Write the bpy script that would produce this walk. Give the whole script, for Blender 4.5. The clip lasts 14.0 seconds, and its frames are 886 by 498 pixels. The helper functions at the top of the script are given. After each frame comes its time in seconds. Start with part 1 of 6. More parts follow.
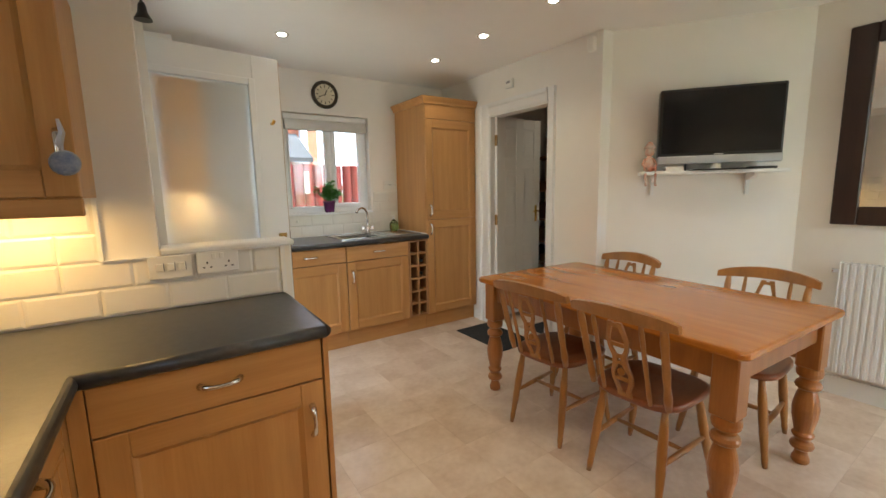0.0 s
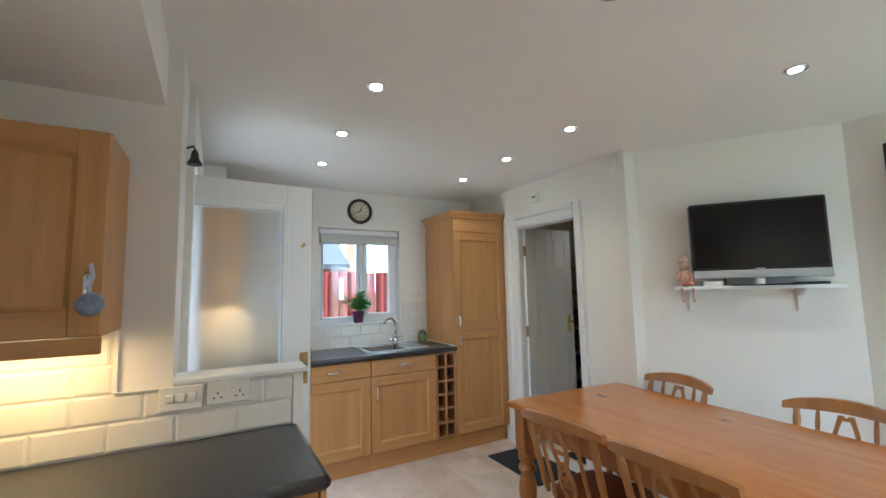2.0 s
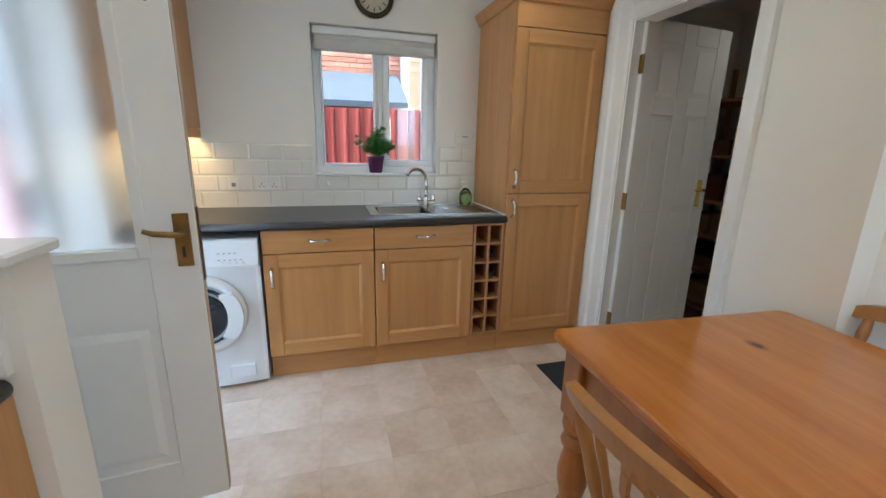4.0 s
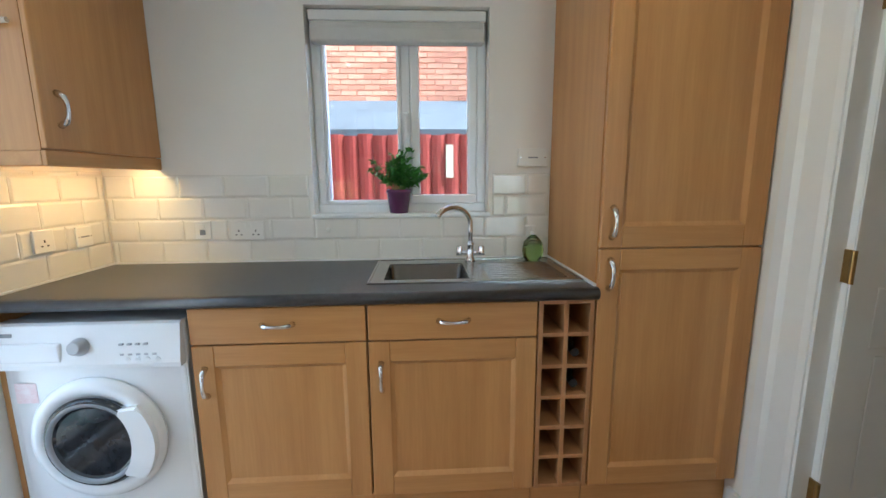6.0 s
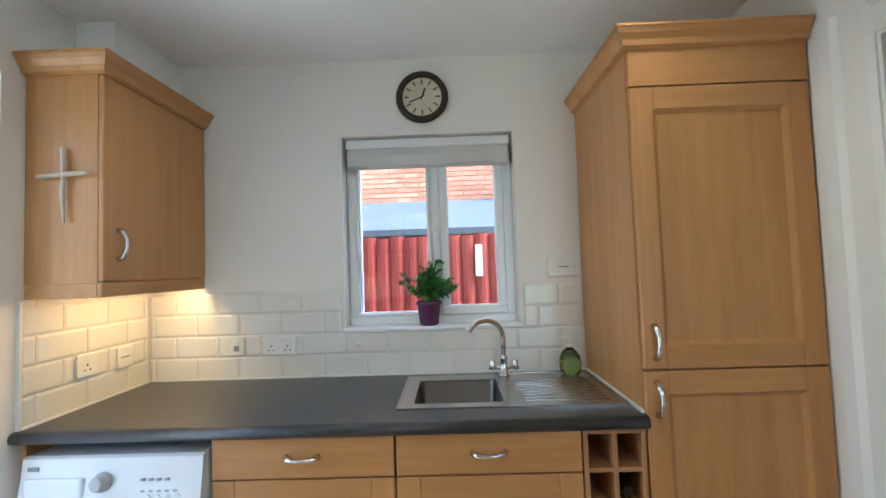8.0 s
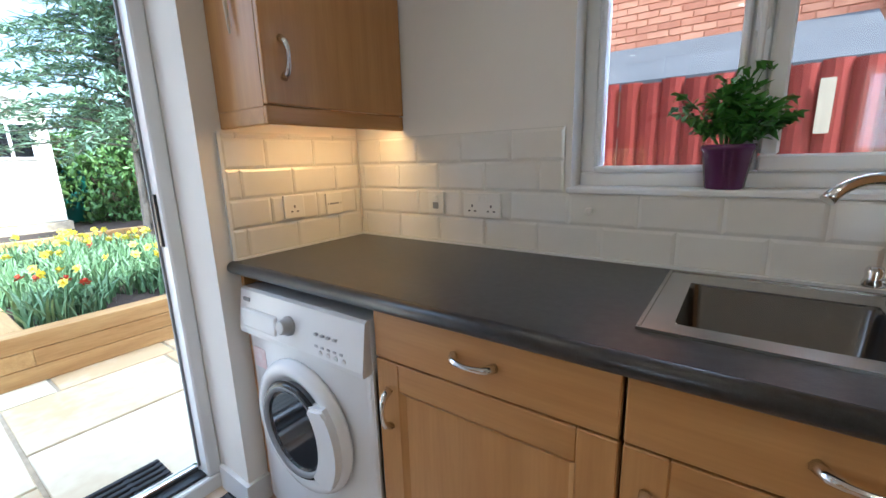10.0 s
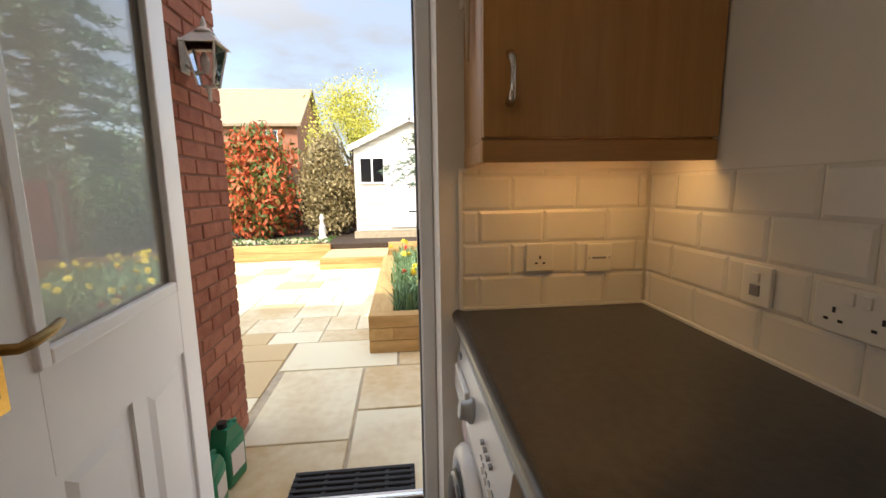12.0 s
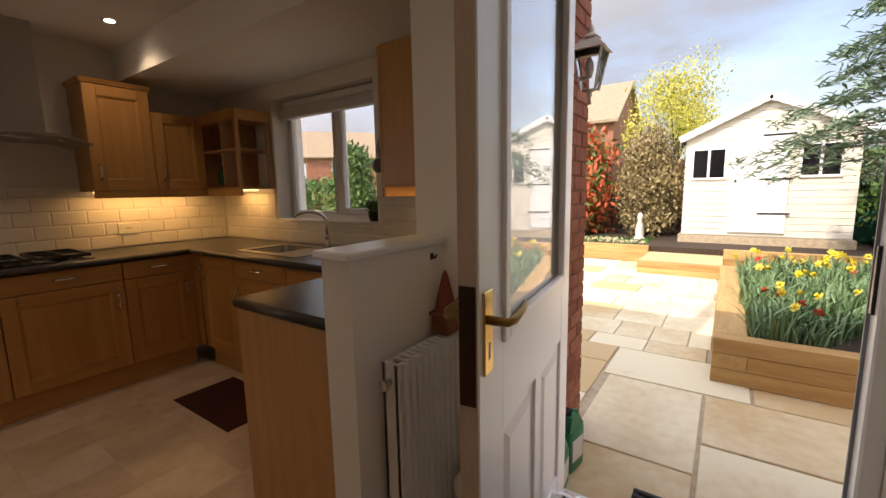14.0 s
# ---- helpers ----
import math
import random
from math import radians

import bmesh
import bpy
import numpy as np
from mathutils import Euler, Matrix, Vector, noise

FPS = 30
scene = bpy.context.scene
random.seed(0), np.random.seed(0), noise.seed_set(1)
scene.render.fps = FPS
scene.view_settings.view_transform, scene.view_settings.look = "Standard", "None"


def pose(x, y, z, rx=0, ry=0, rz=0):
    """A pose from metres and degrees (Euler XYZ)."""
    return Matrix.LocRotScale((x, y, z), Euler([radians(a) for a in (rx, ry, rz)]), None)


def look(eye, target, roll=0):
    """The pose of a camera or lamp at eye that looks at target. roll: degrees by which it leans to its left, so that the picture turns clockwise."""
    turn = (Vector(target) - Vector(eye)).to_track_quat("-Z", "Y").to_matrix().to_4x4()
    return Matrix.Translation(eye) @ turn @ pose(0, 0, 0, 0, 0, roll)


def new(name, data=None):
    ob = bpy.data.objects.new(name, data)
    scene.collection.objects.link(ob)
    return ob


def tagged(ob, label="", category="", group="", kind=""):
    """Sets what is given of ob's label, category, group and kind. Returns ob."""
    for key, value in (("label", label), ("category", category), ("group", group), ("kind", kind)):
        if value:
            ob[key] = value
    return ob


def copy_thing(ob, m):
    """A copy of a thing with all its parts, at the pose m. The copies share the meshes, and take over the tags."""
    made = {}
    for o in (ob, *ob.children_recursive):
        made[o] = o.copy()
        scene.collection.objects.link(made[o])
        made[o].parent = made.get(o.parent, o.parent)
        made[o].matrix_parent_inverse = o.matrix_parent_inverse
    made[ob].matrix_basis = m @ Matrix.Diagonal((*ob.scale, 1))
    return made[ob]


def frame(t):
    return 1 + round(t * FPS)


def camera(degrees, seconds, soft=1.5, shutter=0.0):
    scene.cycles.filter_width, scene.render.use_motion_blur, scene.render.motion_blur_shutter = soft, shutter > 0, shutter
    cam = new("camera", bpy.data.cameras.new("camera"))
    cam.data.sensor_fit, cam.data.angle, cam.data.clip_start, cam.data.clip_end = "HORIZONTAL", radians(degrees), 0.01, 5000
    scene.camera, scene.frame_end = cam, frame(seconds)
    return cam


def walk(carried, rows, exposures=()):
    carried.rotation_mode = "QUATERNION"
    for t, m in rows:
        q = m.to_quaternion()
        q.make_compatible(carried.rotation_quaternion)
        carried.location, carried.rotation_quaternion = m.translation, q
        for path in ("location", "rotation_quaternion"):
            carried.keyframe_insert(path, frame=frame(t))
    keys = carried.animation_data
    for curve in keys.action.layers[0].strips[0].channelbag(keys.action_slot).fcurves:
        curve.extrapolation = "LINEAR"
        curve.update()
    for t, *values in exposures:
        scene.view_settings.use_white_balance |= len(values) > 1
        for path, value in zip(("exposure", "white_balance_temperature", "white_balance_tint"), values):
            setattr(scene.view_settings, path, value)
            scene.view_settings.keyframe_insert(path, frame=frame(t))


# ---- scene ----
cam = camera(94.2, 14.0)
PATH = [
    (0.0, (0.0, 0.0, 1.35), (1.104, 1.643, 1.064), -1.12),
    (0.5, (0.029, 0.017, 1.406), (1.104, 1.701, 1.329), -1.26),
    (1.0, (0.043, -0.004, 1.454), (1.086, 1.694, 1.621), -1.47),
    (1.5, (0.049, -0.036, 1.484), (1.057, 1.661, 1.804), -1.8),
    (2.0, (0.097, -0.002, 1.462), (1.064, 1.738, 1.654), -1.24),
    (2.5, (0.224, 0.144, 1.373), (1.115, 1.931, 1.265), -0.3),
    (5.0, (1.367, 1.617, 1.32), (1.657, 3.526, 0.806), 1.94),
    (5.5, (1.413, 1.845, 1.288), (1.594, 3.779, 0.816), 1.49),
    (6.0, (1.435, 1.934, 1.307), (1.535, 3.904, 0.977), -0.45),
    (6.5, (1.445, 1.944, 1.394), (1.512, 3.943, 1.405), -1.57),
    (7.0, (1.444, 1.925, 1.47), (1.475, 3.902, 1.768), -2.02),
    (9.5, (1.4, 2.354, 1.276), (0.819, 4.224, 0.871), -1.27),
    (10.0, (1.364, 2.617, 1.252), (0.217, 4.198, 0.821), -1.69),
    (10.5, (1.332, 2.809, 1.254), (-0.263, 3.944, 0.846), -1.92),
    (11.0, (1.231, 2.964, 1.273), (-0.594, 3.705, 0.929), -1.4),
    (11.5, (1.211, 3.078, 1.295), (-0.717, 3.521, 1.0), -0.76),
    (12.0, (1.212, 3.124, 1.303), (-0.757, 3.32, 1.011), -0.92),
    (12.5, (1.194, 3.074, 1.299), (-0.78, 2.957, 0.996), -1.15),
    (13.0, (1.19, 2.991, 1.306), (-0.723, 2.492, 1.004), -1.06),
    (13.5, (1.206, 2.91, 1.314), (-0.58, 2.058, 1.021), -1.08),
    (14.0, (1.232, 2.856, 1.32), (-0.397, 1.73, 1.038), -1.11),
]
EXPOSURES = [(0.0, 2.8, 6150, 2), (0.6, 2.85, 5150, -1), (1.5, 2.9, 4950, -2), (2.5, 2.88, 5000, -1), (5.0, 2.82, 5100, -1), (6.5, 2.92, 5050, -3), (7.2, 3.06, 4850, -3), (9.3, 2.55, 5250, 2), (10.5, 2.1, 5650, 6), (11.2, 1.6, 6450, 8), (11.6, 1.33, 7050, 10), (12.2, 1.25, 7250, 12), (13.5, 1.1, 7200, 14), (14.0, 1.0, 7600, 18)]
walk(cam, [(t, look(eye, target, roll)) for t, eye, target, roll in PATH], EXPOSURES)

# ---------- world, sun, exposure ----------
world = bpy.data.worlds.new("sky")
scene.world = world
world.use_nodes = True
wn, wl = world.node_tree.nodes, world.node_tree.links
wn.clear()
SUN_EL, SUN_AZ = 48.0, 100.0      # azimuth: compass angle, clockwise from +y
w_out = wn.new("ShaderNodeOutputWorld")
w_bg = wn.new("ShaderNodeBackground")
w_bg.inputs["Strength"].default_value = 0.15
w_sky = wn.new("ShaderNodeTexSky")
w_sky.sky_type = "NISHITA"
w_sky.sun_disc = False
w_sky.sun_elevation, w_sky.sun_rotation = radians(SUN_EL), radians(SUN_AZ)
w_sky.ozone_density = 1.6
w_tc = wn.new("ShaderNodeTexCoord")
w_map = wn.new("ShaderNodeMapping")
w_map.inputs["Scale"].default_value = (1.0, 1.0, 3.2)
w_noise = wn.new("ShaderNodeTexNoise")
w_noise.inputs["Scale"].default_value = 2.3
w_noise.inputs["Detail"].default_value = 7.0
w_noise.inputs["Roughness"].default_value = 0.58
w_ramp = wn.new("ShaderNodeValToRGB")
w_ramp.color_ramp.elements[0].position, w_ramp.color_ramp.elements[1].position = 0.34, 0.66
w_mix = wn.new("ShaderNodeMix")
w_mix.data_type = "RGBA"
w_dot = wn.new("ShaderNodeVectorMath")      # clouds grow brighter towards the sun
w_dot.operation = "DOT_PRODUCT"
w_dot.inputs[1].default_value = (math.sin(radians(SUN_AZ)) * math.cos(radians(SUN_EL)), math.cos(radians(SUN_AZ)) * math.cos(radians(SUN_EL)), math.sin(radians(SUN_EL)))
w_glow = wn.new("ShaderNodeMapRange")
w_glow.interpolation_type = "SMOOTHSTEP"
w_glow.inputs["From Min"].default_value, w_glow.inputs["From Max"].default_value = -0.5, 1.0
w_glow.inputs["To Min"].default_value, w_glow.inputs["To Max"].default_value = 1.0, 7.5
w_cloud = wn.new("ShaderNodeVectorMath")
w_cloud.operation = "SCALE"
w_cloud.inputs[0].default_value = (1.55, 1.74, 2.08)
wl.new(w_tc.outputs["Generated"], w_dot.inputs[0])
wl.new(w_dot.outputs["Value"], w_glow.inputs["Value"])
wl.new(w_glow.outputs["Result"], w_cloud.inputs["Scale"])
wl.new(w_cloud.outputs["Vector"], w_mix.inputs["B"])
wl.new(w_tc.outputs["Generated"], w_map.inputs["Vector"])
wl.new(w_map.outputs["Vector"], w_noise.inputs["Vector"])
wl.new(w_noise.outputs["Fac"], w_ramp.inputs["Fac"])
wl.new(w_ramp.outputs["Color"], w_mix.inputs["Factor"])
wl.new(w_sky.outputs["Color"], w_mix.inputs["A"])
wl.new(w_mix.outputs["Result"], w_bg.inputs["Color"])
wl.new(w_bg.outputs["Background"], w_out.inputs["Surface"])

sun_data = bpy.data.lights.new("sun", "SUN")
sun_data.energy, sun_data.angle, sun_data.color = 2.15, radians(0.6), (1.0, 0.95, 0.86)
sun_from = Vector((math.sin(radians(SUN_AZ)) * math.cos(radians(SUN_EL)), math.cos(radians(SUN_AZ)) * math.cos(radians(SUN_EL)), math.sin(radians(SUN_EL))))
sun = new("sun", sun_data)
sun.matrix_world = look(sun_from * 40, (0, 0, 0))


def lamp(kind, energy, m, color, size=0.05, size_y=None, angle=None):
    data = bpy.data.lights.new("lamp", kind)
    data.energy, data.color = energy, color
    if kind == "AREA":
        data.shape, data.size, data.size_y = ("RECTANGLE", size, size_y) if size_y else ("DISK", size, size)
    else:
        data.shadow_soft_size = size
    if angle:
        data.spot_size, data.spot_blend = radians(angle), 0.7
    ob = new("lamp", data)
    ob.matrix_world = m
    return ob


# ---------- materials ----------
def mat(name, color, rough=0.6, metal=0.0, vary=0.06, scale=8.0, grain=None, bump=0.0, bump_scale=60.0, spec=0.5, coat=0.0, color2=None, per_object=0.0, island=0.0, trans=0.0):
    """A principled material: base colour with two scales of noise, optional stretched grain (x, y, z), fine bump."""
    m = bpy.data.materials.new(name)
    m.use_nodes = True
    n, l = m.node_tree.nodes, m.node_tree.links
    b = n["Principled BSDF"]
    b.inputs["Roughness"].default_value, b.inputs["Metallic"].default_value = rough, metal
    b.inputs["Specular IOR Level"].default_value = spec
    b.inputs["Coat Weight"].default_value = coat
    b.inputs["Coat Roughness"].default_value = 0.15
    b.inputs["Transmission Weight"].default_value = trans
    tc = n.new("ShaderNodeTexCoord")
    mp = n.new("ShaderNodeMapping")
    mp.inputs["Scale"].default_value = grain if grain else (1, 1, 1)
    l.new(tc.outputs["Object"], mp.inputs["Vector"])
    n1 = n.new("ShaderNodeTexNoise")
    n1.inputs["Scale"].default_value, n1.inputs["Detail"].default_value = scale, 5.0
    n2 = n.new("ShaderNodeTexNoise")
    n2.inputs["Scale"].default_value, n2.inputs["Detail"].default_value = scale * 7, 3.0
    vec = mp.outputs["Vector"]
    if per_object:
        oi = n.new("ShaderNodeObjectInfo")
        sc = n.new("ShaderNodeVectorMath")
        sc.operation = "MULTIPLY"
        sc.inputs[1].default_value = (37.0, 19.0, 53.0)
        l.new(oi.outputs["Random"], sc.inputs[0])
        ad = n.new("ShaderNodeVectorMath")
        l.new(vec, ad.inputs[0])
        l.new(sc.outputs["Vector"], ad.inputs[1])
        vec = ad.outputs["Vector"]
    l.new(vec, n1.inputs["Vector"])
    l.new(vec, n2.inputs["Vector"])
    add = n.new("ShaderNodeMath")
    add.operation = "MULTIPLY_ADD"
    add.inputs[1].default_value = 0.4
    l.new(n2.outputs["Fac"], add.inputs[0])
    l.new(n1.outputs["Fac"], add.inputs[2])
    fac = add.outputs[0]
    if per_object or island:
        src = n.new("ShaderNodeObjectInfo" if per_object else "ShaderNodeNewGeometry")
        off = n.new("ShaderNodeMath")
        off.operation = "MULTIPLY_ADD"
        off.inputs[1].default_value = per_object or island
        l.new(src.outputs["Random" if per_object else "Random Per Island"], off.inputs[0])
        l.new(fac, off.inputs[2])
        fac = off.outputs[0]
        sub = n.new("ShaderNodeMath")
        sub.operation = "SUBTRACT"
        sub.inputs[1].default_value = (per_object or island) / 2
        l.new(fac, sub.inputs[0])
        fac = sub.outputs[0]
    ramp = n.new("ShaderNodeValToRGB")
    ramp.color_ramp.elements[0].position, ramp.color_ramp.elements[1].position = 0.45, 0.95
    c2 = color2 if color2 else tuple(min(1, c * (1 + vary)) for c in color)
    c1 = color if color2 else tuple(c * (1 - vary) for c in color)
    ramp.color_ramp.elements[0].color, ramp.color_ramp.elements[1].color = (*c1, 1), (*c2, 1)
    l.new(fac, ramp.inputs["Fac"])
    l.new(ramp.outputs["Color"], b.inputs["Base Color"])
    if bump:
        nb = n.new("ShaderNodeTexNoise")
        nb.inputs["Scale"].default_value, nb.inputs["Detail"].default_value = bump_scale, 4.0
        l.new(vec, nb.inputs["Vector"])
        bp = n.new("ShaderNodeBump")
        bp.inputs["Strength"].default_value, bp.inputs["Distance"].default_value = bump, 0.004
        l.new(nb.outputs["Fac"], bp.inputs["Height"])
        l.new(bp.outputs["Normal"], b.inputs["Normal"])
    return m


def emit(name, color, strength):
    m = mat(name, color, 0.5)
    b = m.node_tree.nodes["Principled BSDF"]
    b.inputs["Emission Color"].default_value, b.inputs["Emission Strength"].default_value = (*color, 1), strength
    return m


def glass(name, rough=0.0, color=(1, 1, 1), ior=1.45):
    m = bpy.data.materials.new(name)
    m.use_nodes = True
    b = m.node_tree.nodes["Principled BSDF"]
    b.inputs["Base Color"].default_value = (*color, 1)
    b.inputs["Roughness"].default_value, b.inputs["Transmission Weight"].default_value, b.inputs["IOR"].default_value = rough, 1.0, ior
    return m


WALL = mat("wall_paint", (0.83, 0.80, 0.75), 0.75, vary=0.02, scale=1.5, bump=0.06, bump_scale=150)
CEIL = mat("ceiling_paint", (0.91, 0.90, 0.88), 0.8, vary=0.02, scale=1.2, bump=0.05, bump_scale=120)
TRIM = mat("white_gloss", (0.80, 0.80, 0.79), 0.32, vary=0.02, scale=3)
UPVC = mat("white_upvc", (0.86, 0.87, 0.88), 0.28, vary=0.015, scale=3)
TILE = mat("cream_tile", (0.78, 0.76, 0.71), 0.13, vary=0.03, scale=4, per_object=0.25, bump=0.03, bump_scale=25)
GROUT = mat("grout", (0.70, 0.68, 0.63), 0.85, vary=0.05, scale=20)
BEECH = mat("beech_laminate", (0.44, 0.215, 0.068), 0.36, color2=(0.56, 0.30, 0.105), scale=2.2, grain=(9, 9, 0.55), bump=0.02)
BEECH_H = mat("beech_laminate_across", (0.44, 0.215, 0.068), 0.36, color2=(0.56, 0.30, 0.105), scale=2.2, grain=(0.55, 9, 9), bump=0.02)
# beech in a darker, rougher tone for the wine rack and shelves
BEECH_DARKER = mat("beech_darker", (0.34, 0.165, 0.065), 0.5, color2=(0.44, 0.23, 0.095), scale=2.2, grain=(9, 9, 0.6))
PINE = mat("waxed_pine", (0.36, 0.122, 0.017), 0.19, color2=(0.50, 0.19, 0.031), scale=2.0, grain=(7, 0.5, 7), coat=0.25, bump=0.02)
# upright grain; darker than the tabletop, the sides' weaker light put into the colour
PINE_V = mat("waxed_pine_upright_shaded", (0.27, 0.098, 0.020), 0.30, color2=(0.39, 0.155, 0.038), scale=2.2, grain=(7, 7, 0.6), coat=0.2, bump=0.02)
CHAIR = mat("lacquered_beech", (0.29, 0.125, 0.030), 0.28, color2=(0.41, 0.19, 0.052), scale=3.0, grain=(6, 6, 0.7), coat=0.2)
def knots(m, scale, stretch, dark):
    """Scattered knots in a board: dark spots of their own, mixed into the base colour."""
    n, l = m.node_tree.nodes, m.node_tree.links
    b = n["Principled BSDF"]
    src = b.inputs["Base Color"].links[0].from_socket
    tc = n.new("ShaderNodeTexCoord")
    mp = n.new("ShaderNodeMapping")
    mp.inputs["Scale"].default_value = stretch
    vo = n.new("ShaderNodeTexVoronoi")
    vo.inputs["Scale"].default_value = scale
    rp = n.new("ShaderNodeValToRGB")
    rp.color_ramp.elements[0].position, rp.color_ramp.elements[1].position = 0.035, 0.11
    rp.color_ramp.elements[0].color, rp.color_ramp.elements[1].color = (0.85, 0.85, 0.85, 1), (0, 0, 0, 1)
    mx = n.new("ShaderNodeMix")
    mx.data_type = "RGBA"
    mx.inputs["B"].default_value = (*dark, 1)
    l.new(tc.outputs["Object"], mp.inputs["Vector"])
    l.new(mp.outputs["Vector"], vo.inputs["Vector"])
    l.new(vo.outputs["Distance"], rp.inputs["Fac"])
    l.new(rp.outputs["Color"], mx.inputs["Factor"])
    l.new(src, mx.inputs["A"])
    l.new(mx.outputs["Result"], b.inputs["Base Color"])


knots(PINE, 3.2, (1.3, 0.8, 0.2), (0.10, 0.028, 0.008))
SEATW = mat("dark_seat_wood", (0.17, 0.05, 0.015), 0.3, color2=(0.26, 0.085, 0.03), scale=3.0, grain=(0.7, 6, 6), coat=0.2)
WORKTOP = mat("slate_laminate", (0.026, 0.026, 0.029), 0.30, color2=(0.052, 0.051, 0.054), scale=45, bump=0.08, bump_scale=260)
STEEL = mat("brushed_steel", (0.46, 0.45, 0.43), 0.27, 1.0, vary=0.05, scale=3, grain=(1, 40, 40))
CHROME = mat("chrome", (0.75, 0.75, 0.75), 0.09, 1.0, vary=0.02)
BRASS = mat("polished_brass", (0.78, 0.50, 0.13), 0.2, 1.0, vary=0.08, scale=20)
DARKBRASS = mat("dulled_brass", (0.30, 0.19, 0.07), 0.38, 1.0, vary=0.2, scale=30)
APPL = mat("white_enamel", (0.78, 0.79, 0.81), 0.25, vary=0.015, scale=3)
PLASTIC = mat("white_plastic", (0.80, 0.79, 0.75), 0.35, vary=0.02, scale=6)
GREYP = mat("grey_print", (0.25, 0.26, 0.28), 0.5)
SILVERP = mat("silver_plastic", (0.42, 0.43, 0.45), 0.35, 0.3, vary=0.03)
BLACK = mat("black_plastic", (0.012, 0.012, 0.013), 0.3, vary=0.2)
SCREEN = mat("screen_glass", (0.006, 0.006, 0.007), 0.12, vary=0.1)
RUBBER = mat("black_rubber", (0.018, 0.018, 0.02), 0.65, vary=0.3, scale=20, bump=0.2)
MATM = mat("charcoal_mat", (0.022, 0.024, 0.028), 0.95, vary=0.3, scale=60, bump=0.5, bump_scale=400)
RUGM = mat("maroon_mat", (0.055, 0.010, 0.010), 0.95, vary=0.3, scale=60, bump=0.4, bump_scale=300)
DARKWOOD = mat("dark_stained_wood", (0.020, 0.008, 0.007), 0.35, color2=(0.038, 0.016, 0.013), scale=3, grain=(7, 7, 0.7))
MIRROR = mat("mirror", (0.9, 0.9, 0.9), 0.02, 1.0, vary=0.0)
SOIL = mat("soil", (0.05, 0.032, 0.02), 0.95, vary=0.35, scale=25, bump=0.8, bump_scale=40)
PURPLE = mat("purple_glaze", (0.10, 0.018, 0.09), 0.25, vary=0.1)
LEAF = mat("leaf_green", (0.045, 0.17, 0.02), 0.45, color2=(0.09, 0.28, 0.04), scale=4, island=0.6)
CLEAR = glass("clear_glass")
GREENGL = glass("green_glass", 0.02, (0.78, 0.88, 0.62))
FROST = glass("obscured_glass", 0.30, (0.92, 0.95, 0.96), 1.22)
DARKGL = glass("smoked_glass", 0.05, (0.06, 0.06, 0.07))
BRICKM = mat("red_brick", (0.29, 0.10, 0.06), 0.85, color2=(0.44, 0.18, 0.11), scale=14, per_object=0.5, bump=0.8, bump_scale=35)
MORTAR = mat("mortar", (0.24, 0.125, 0.085), 0.95, vary=0.15, scale=20, bump=0.5)
SLAB = mat("sandstone_slab", (0.60, 0.43, 0.22), 0.75, color2=(0.80, 0.71, 0.49), scale=2.2, per_object=0.8, bump=0.35, bump_scale=14)
JOINT = mat("paving_joint", (0.46, 0.37, 0.25), 0.95, vary=0.2, scale=15, bump=0.4)
SLEEPER = mat("sawn_sleeper", (0.38, 0.20, 0.065), 0.75, color2=(0.58, 0.36, 0.14), scale=2.5, grain=(7, 0.7, 7), per_object=0.3, bump=0.3, bump_scale=20)
SLEEPERX = mat("sawn_sleeper_along", (0.38, 0.20, 0.065), 0.75, color2=(0.58, 0.36, 0.14), scale=2.5, grain=(0.7, 7, 7), per_object=0.3, bump=0.3, bump_scale=20)
FENCEM = mat("red_stained_board", (0.18, 0.024, 0.018), 0.8, spec=0.2, color2=(0.28, 0.048, 0.036), scale=2.5, grain=(6, 6, 0.7), per_object=0.35, bump=0.2)
GRASS = mat("grass", (0.055, 0.11, 0.02), 0.9, color2=(0.11, 0.17, 0.04), scale=6, bump=0.8, bump_scale=60)

# ---------- mesh helpers ----------
def bm_obj(name, bm, material, parent=None, label="", smooth=False):
    me = bpy.data.meshes.new(name)
    bmesh.ops.recalc_face_normals(bm, faces=bm.faces)
    bm.to_mesh(me)
    bm.free()
    me.materials.append(material)
    if smooth:
        for p in me.polygons:
            p.use_smooth = len(p.vertices) <= 4
    ob = new(name, me)
    if parent:
        ob.parent = parent
    if label:
        ob["label"] = label
    return ob


def part(name, bm, material, parent, label="", smooth=False):
    return bm_obj(name, bm, material, parent, label, smooth)


def share(name, me, parent, m):
    ob = new(name, me)
    ob.parent = parent
    ob.matrix_basis = m
    return ob


def root(name, x=0, y=0, z=0, label="", category="", group="", kind="", rz=0):
    ob = new(name)
    ob.matrix_basis = pose(x, y, z, 0, 0, rz)
    ob.empty_display_size = 0.05
    return tagged(ob, label, category, group, kind)


def add_box(bm, x0, x1, y0, y1, z0, z1, bevel=0.0, segs=1):
    m = Matrix.LocRotScale(((x0 + x1) / 2, (y0 + y1) / 2, (z0 + z1) / 2), None, (abs(x1 - x0), abs(y1 - y0), abs(z1 - z0)))
    r = bmesh.ops.create_cube(bm, size=1.0, matrix=m)
    if bevel:
        vs = set(r["verts"])
        es = [e for e in bm.edges if e.verts[0] in vs and e.verts[1] in vs]
        bmesh.ops.bevel(bm, geom=es, offset=bevel, segments=segs, affect="EDGES", profile=0.5)
    return bm


def box(x0, x1, y0, y1, z0, z1, bevel=0.0, segs=1):
    return add_box(bmesh.new(), x0, x1, y0, y1, z0, z1, bevel, segs)


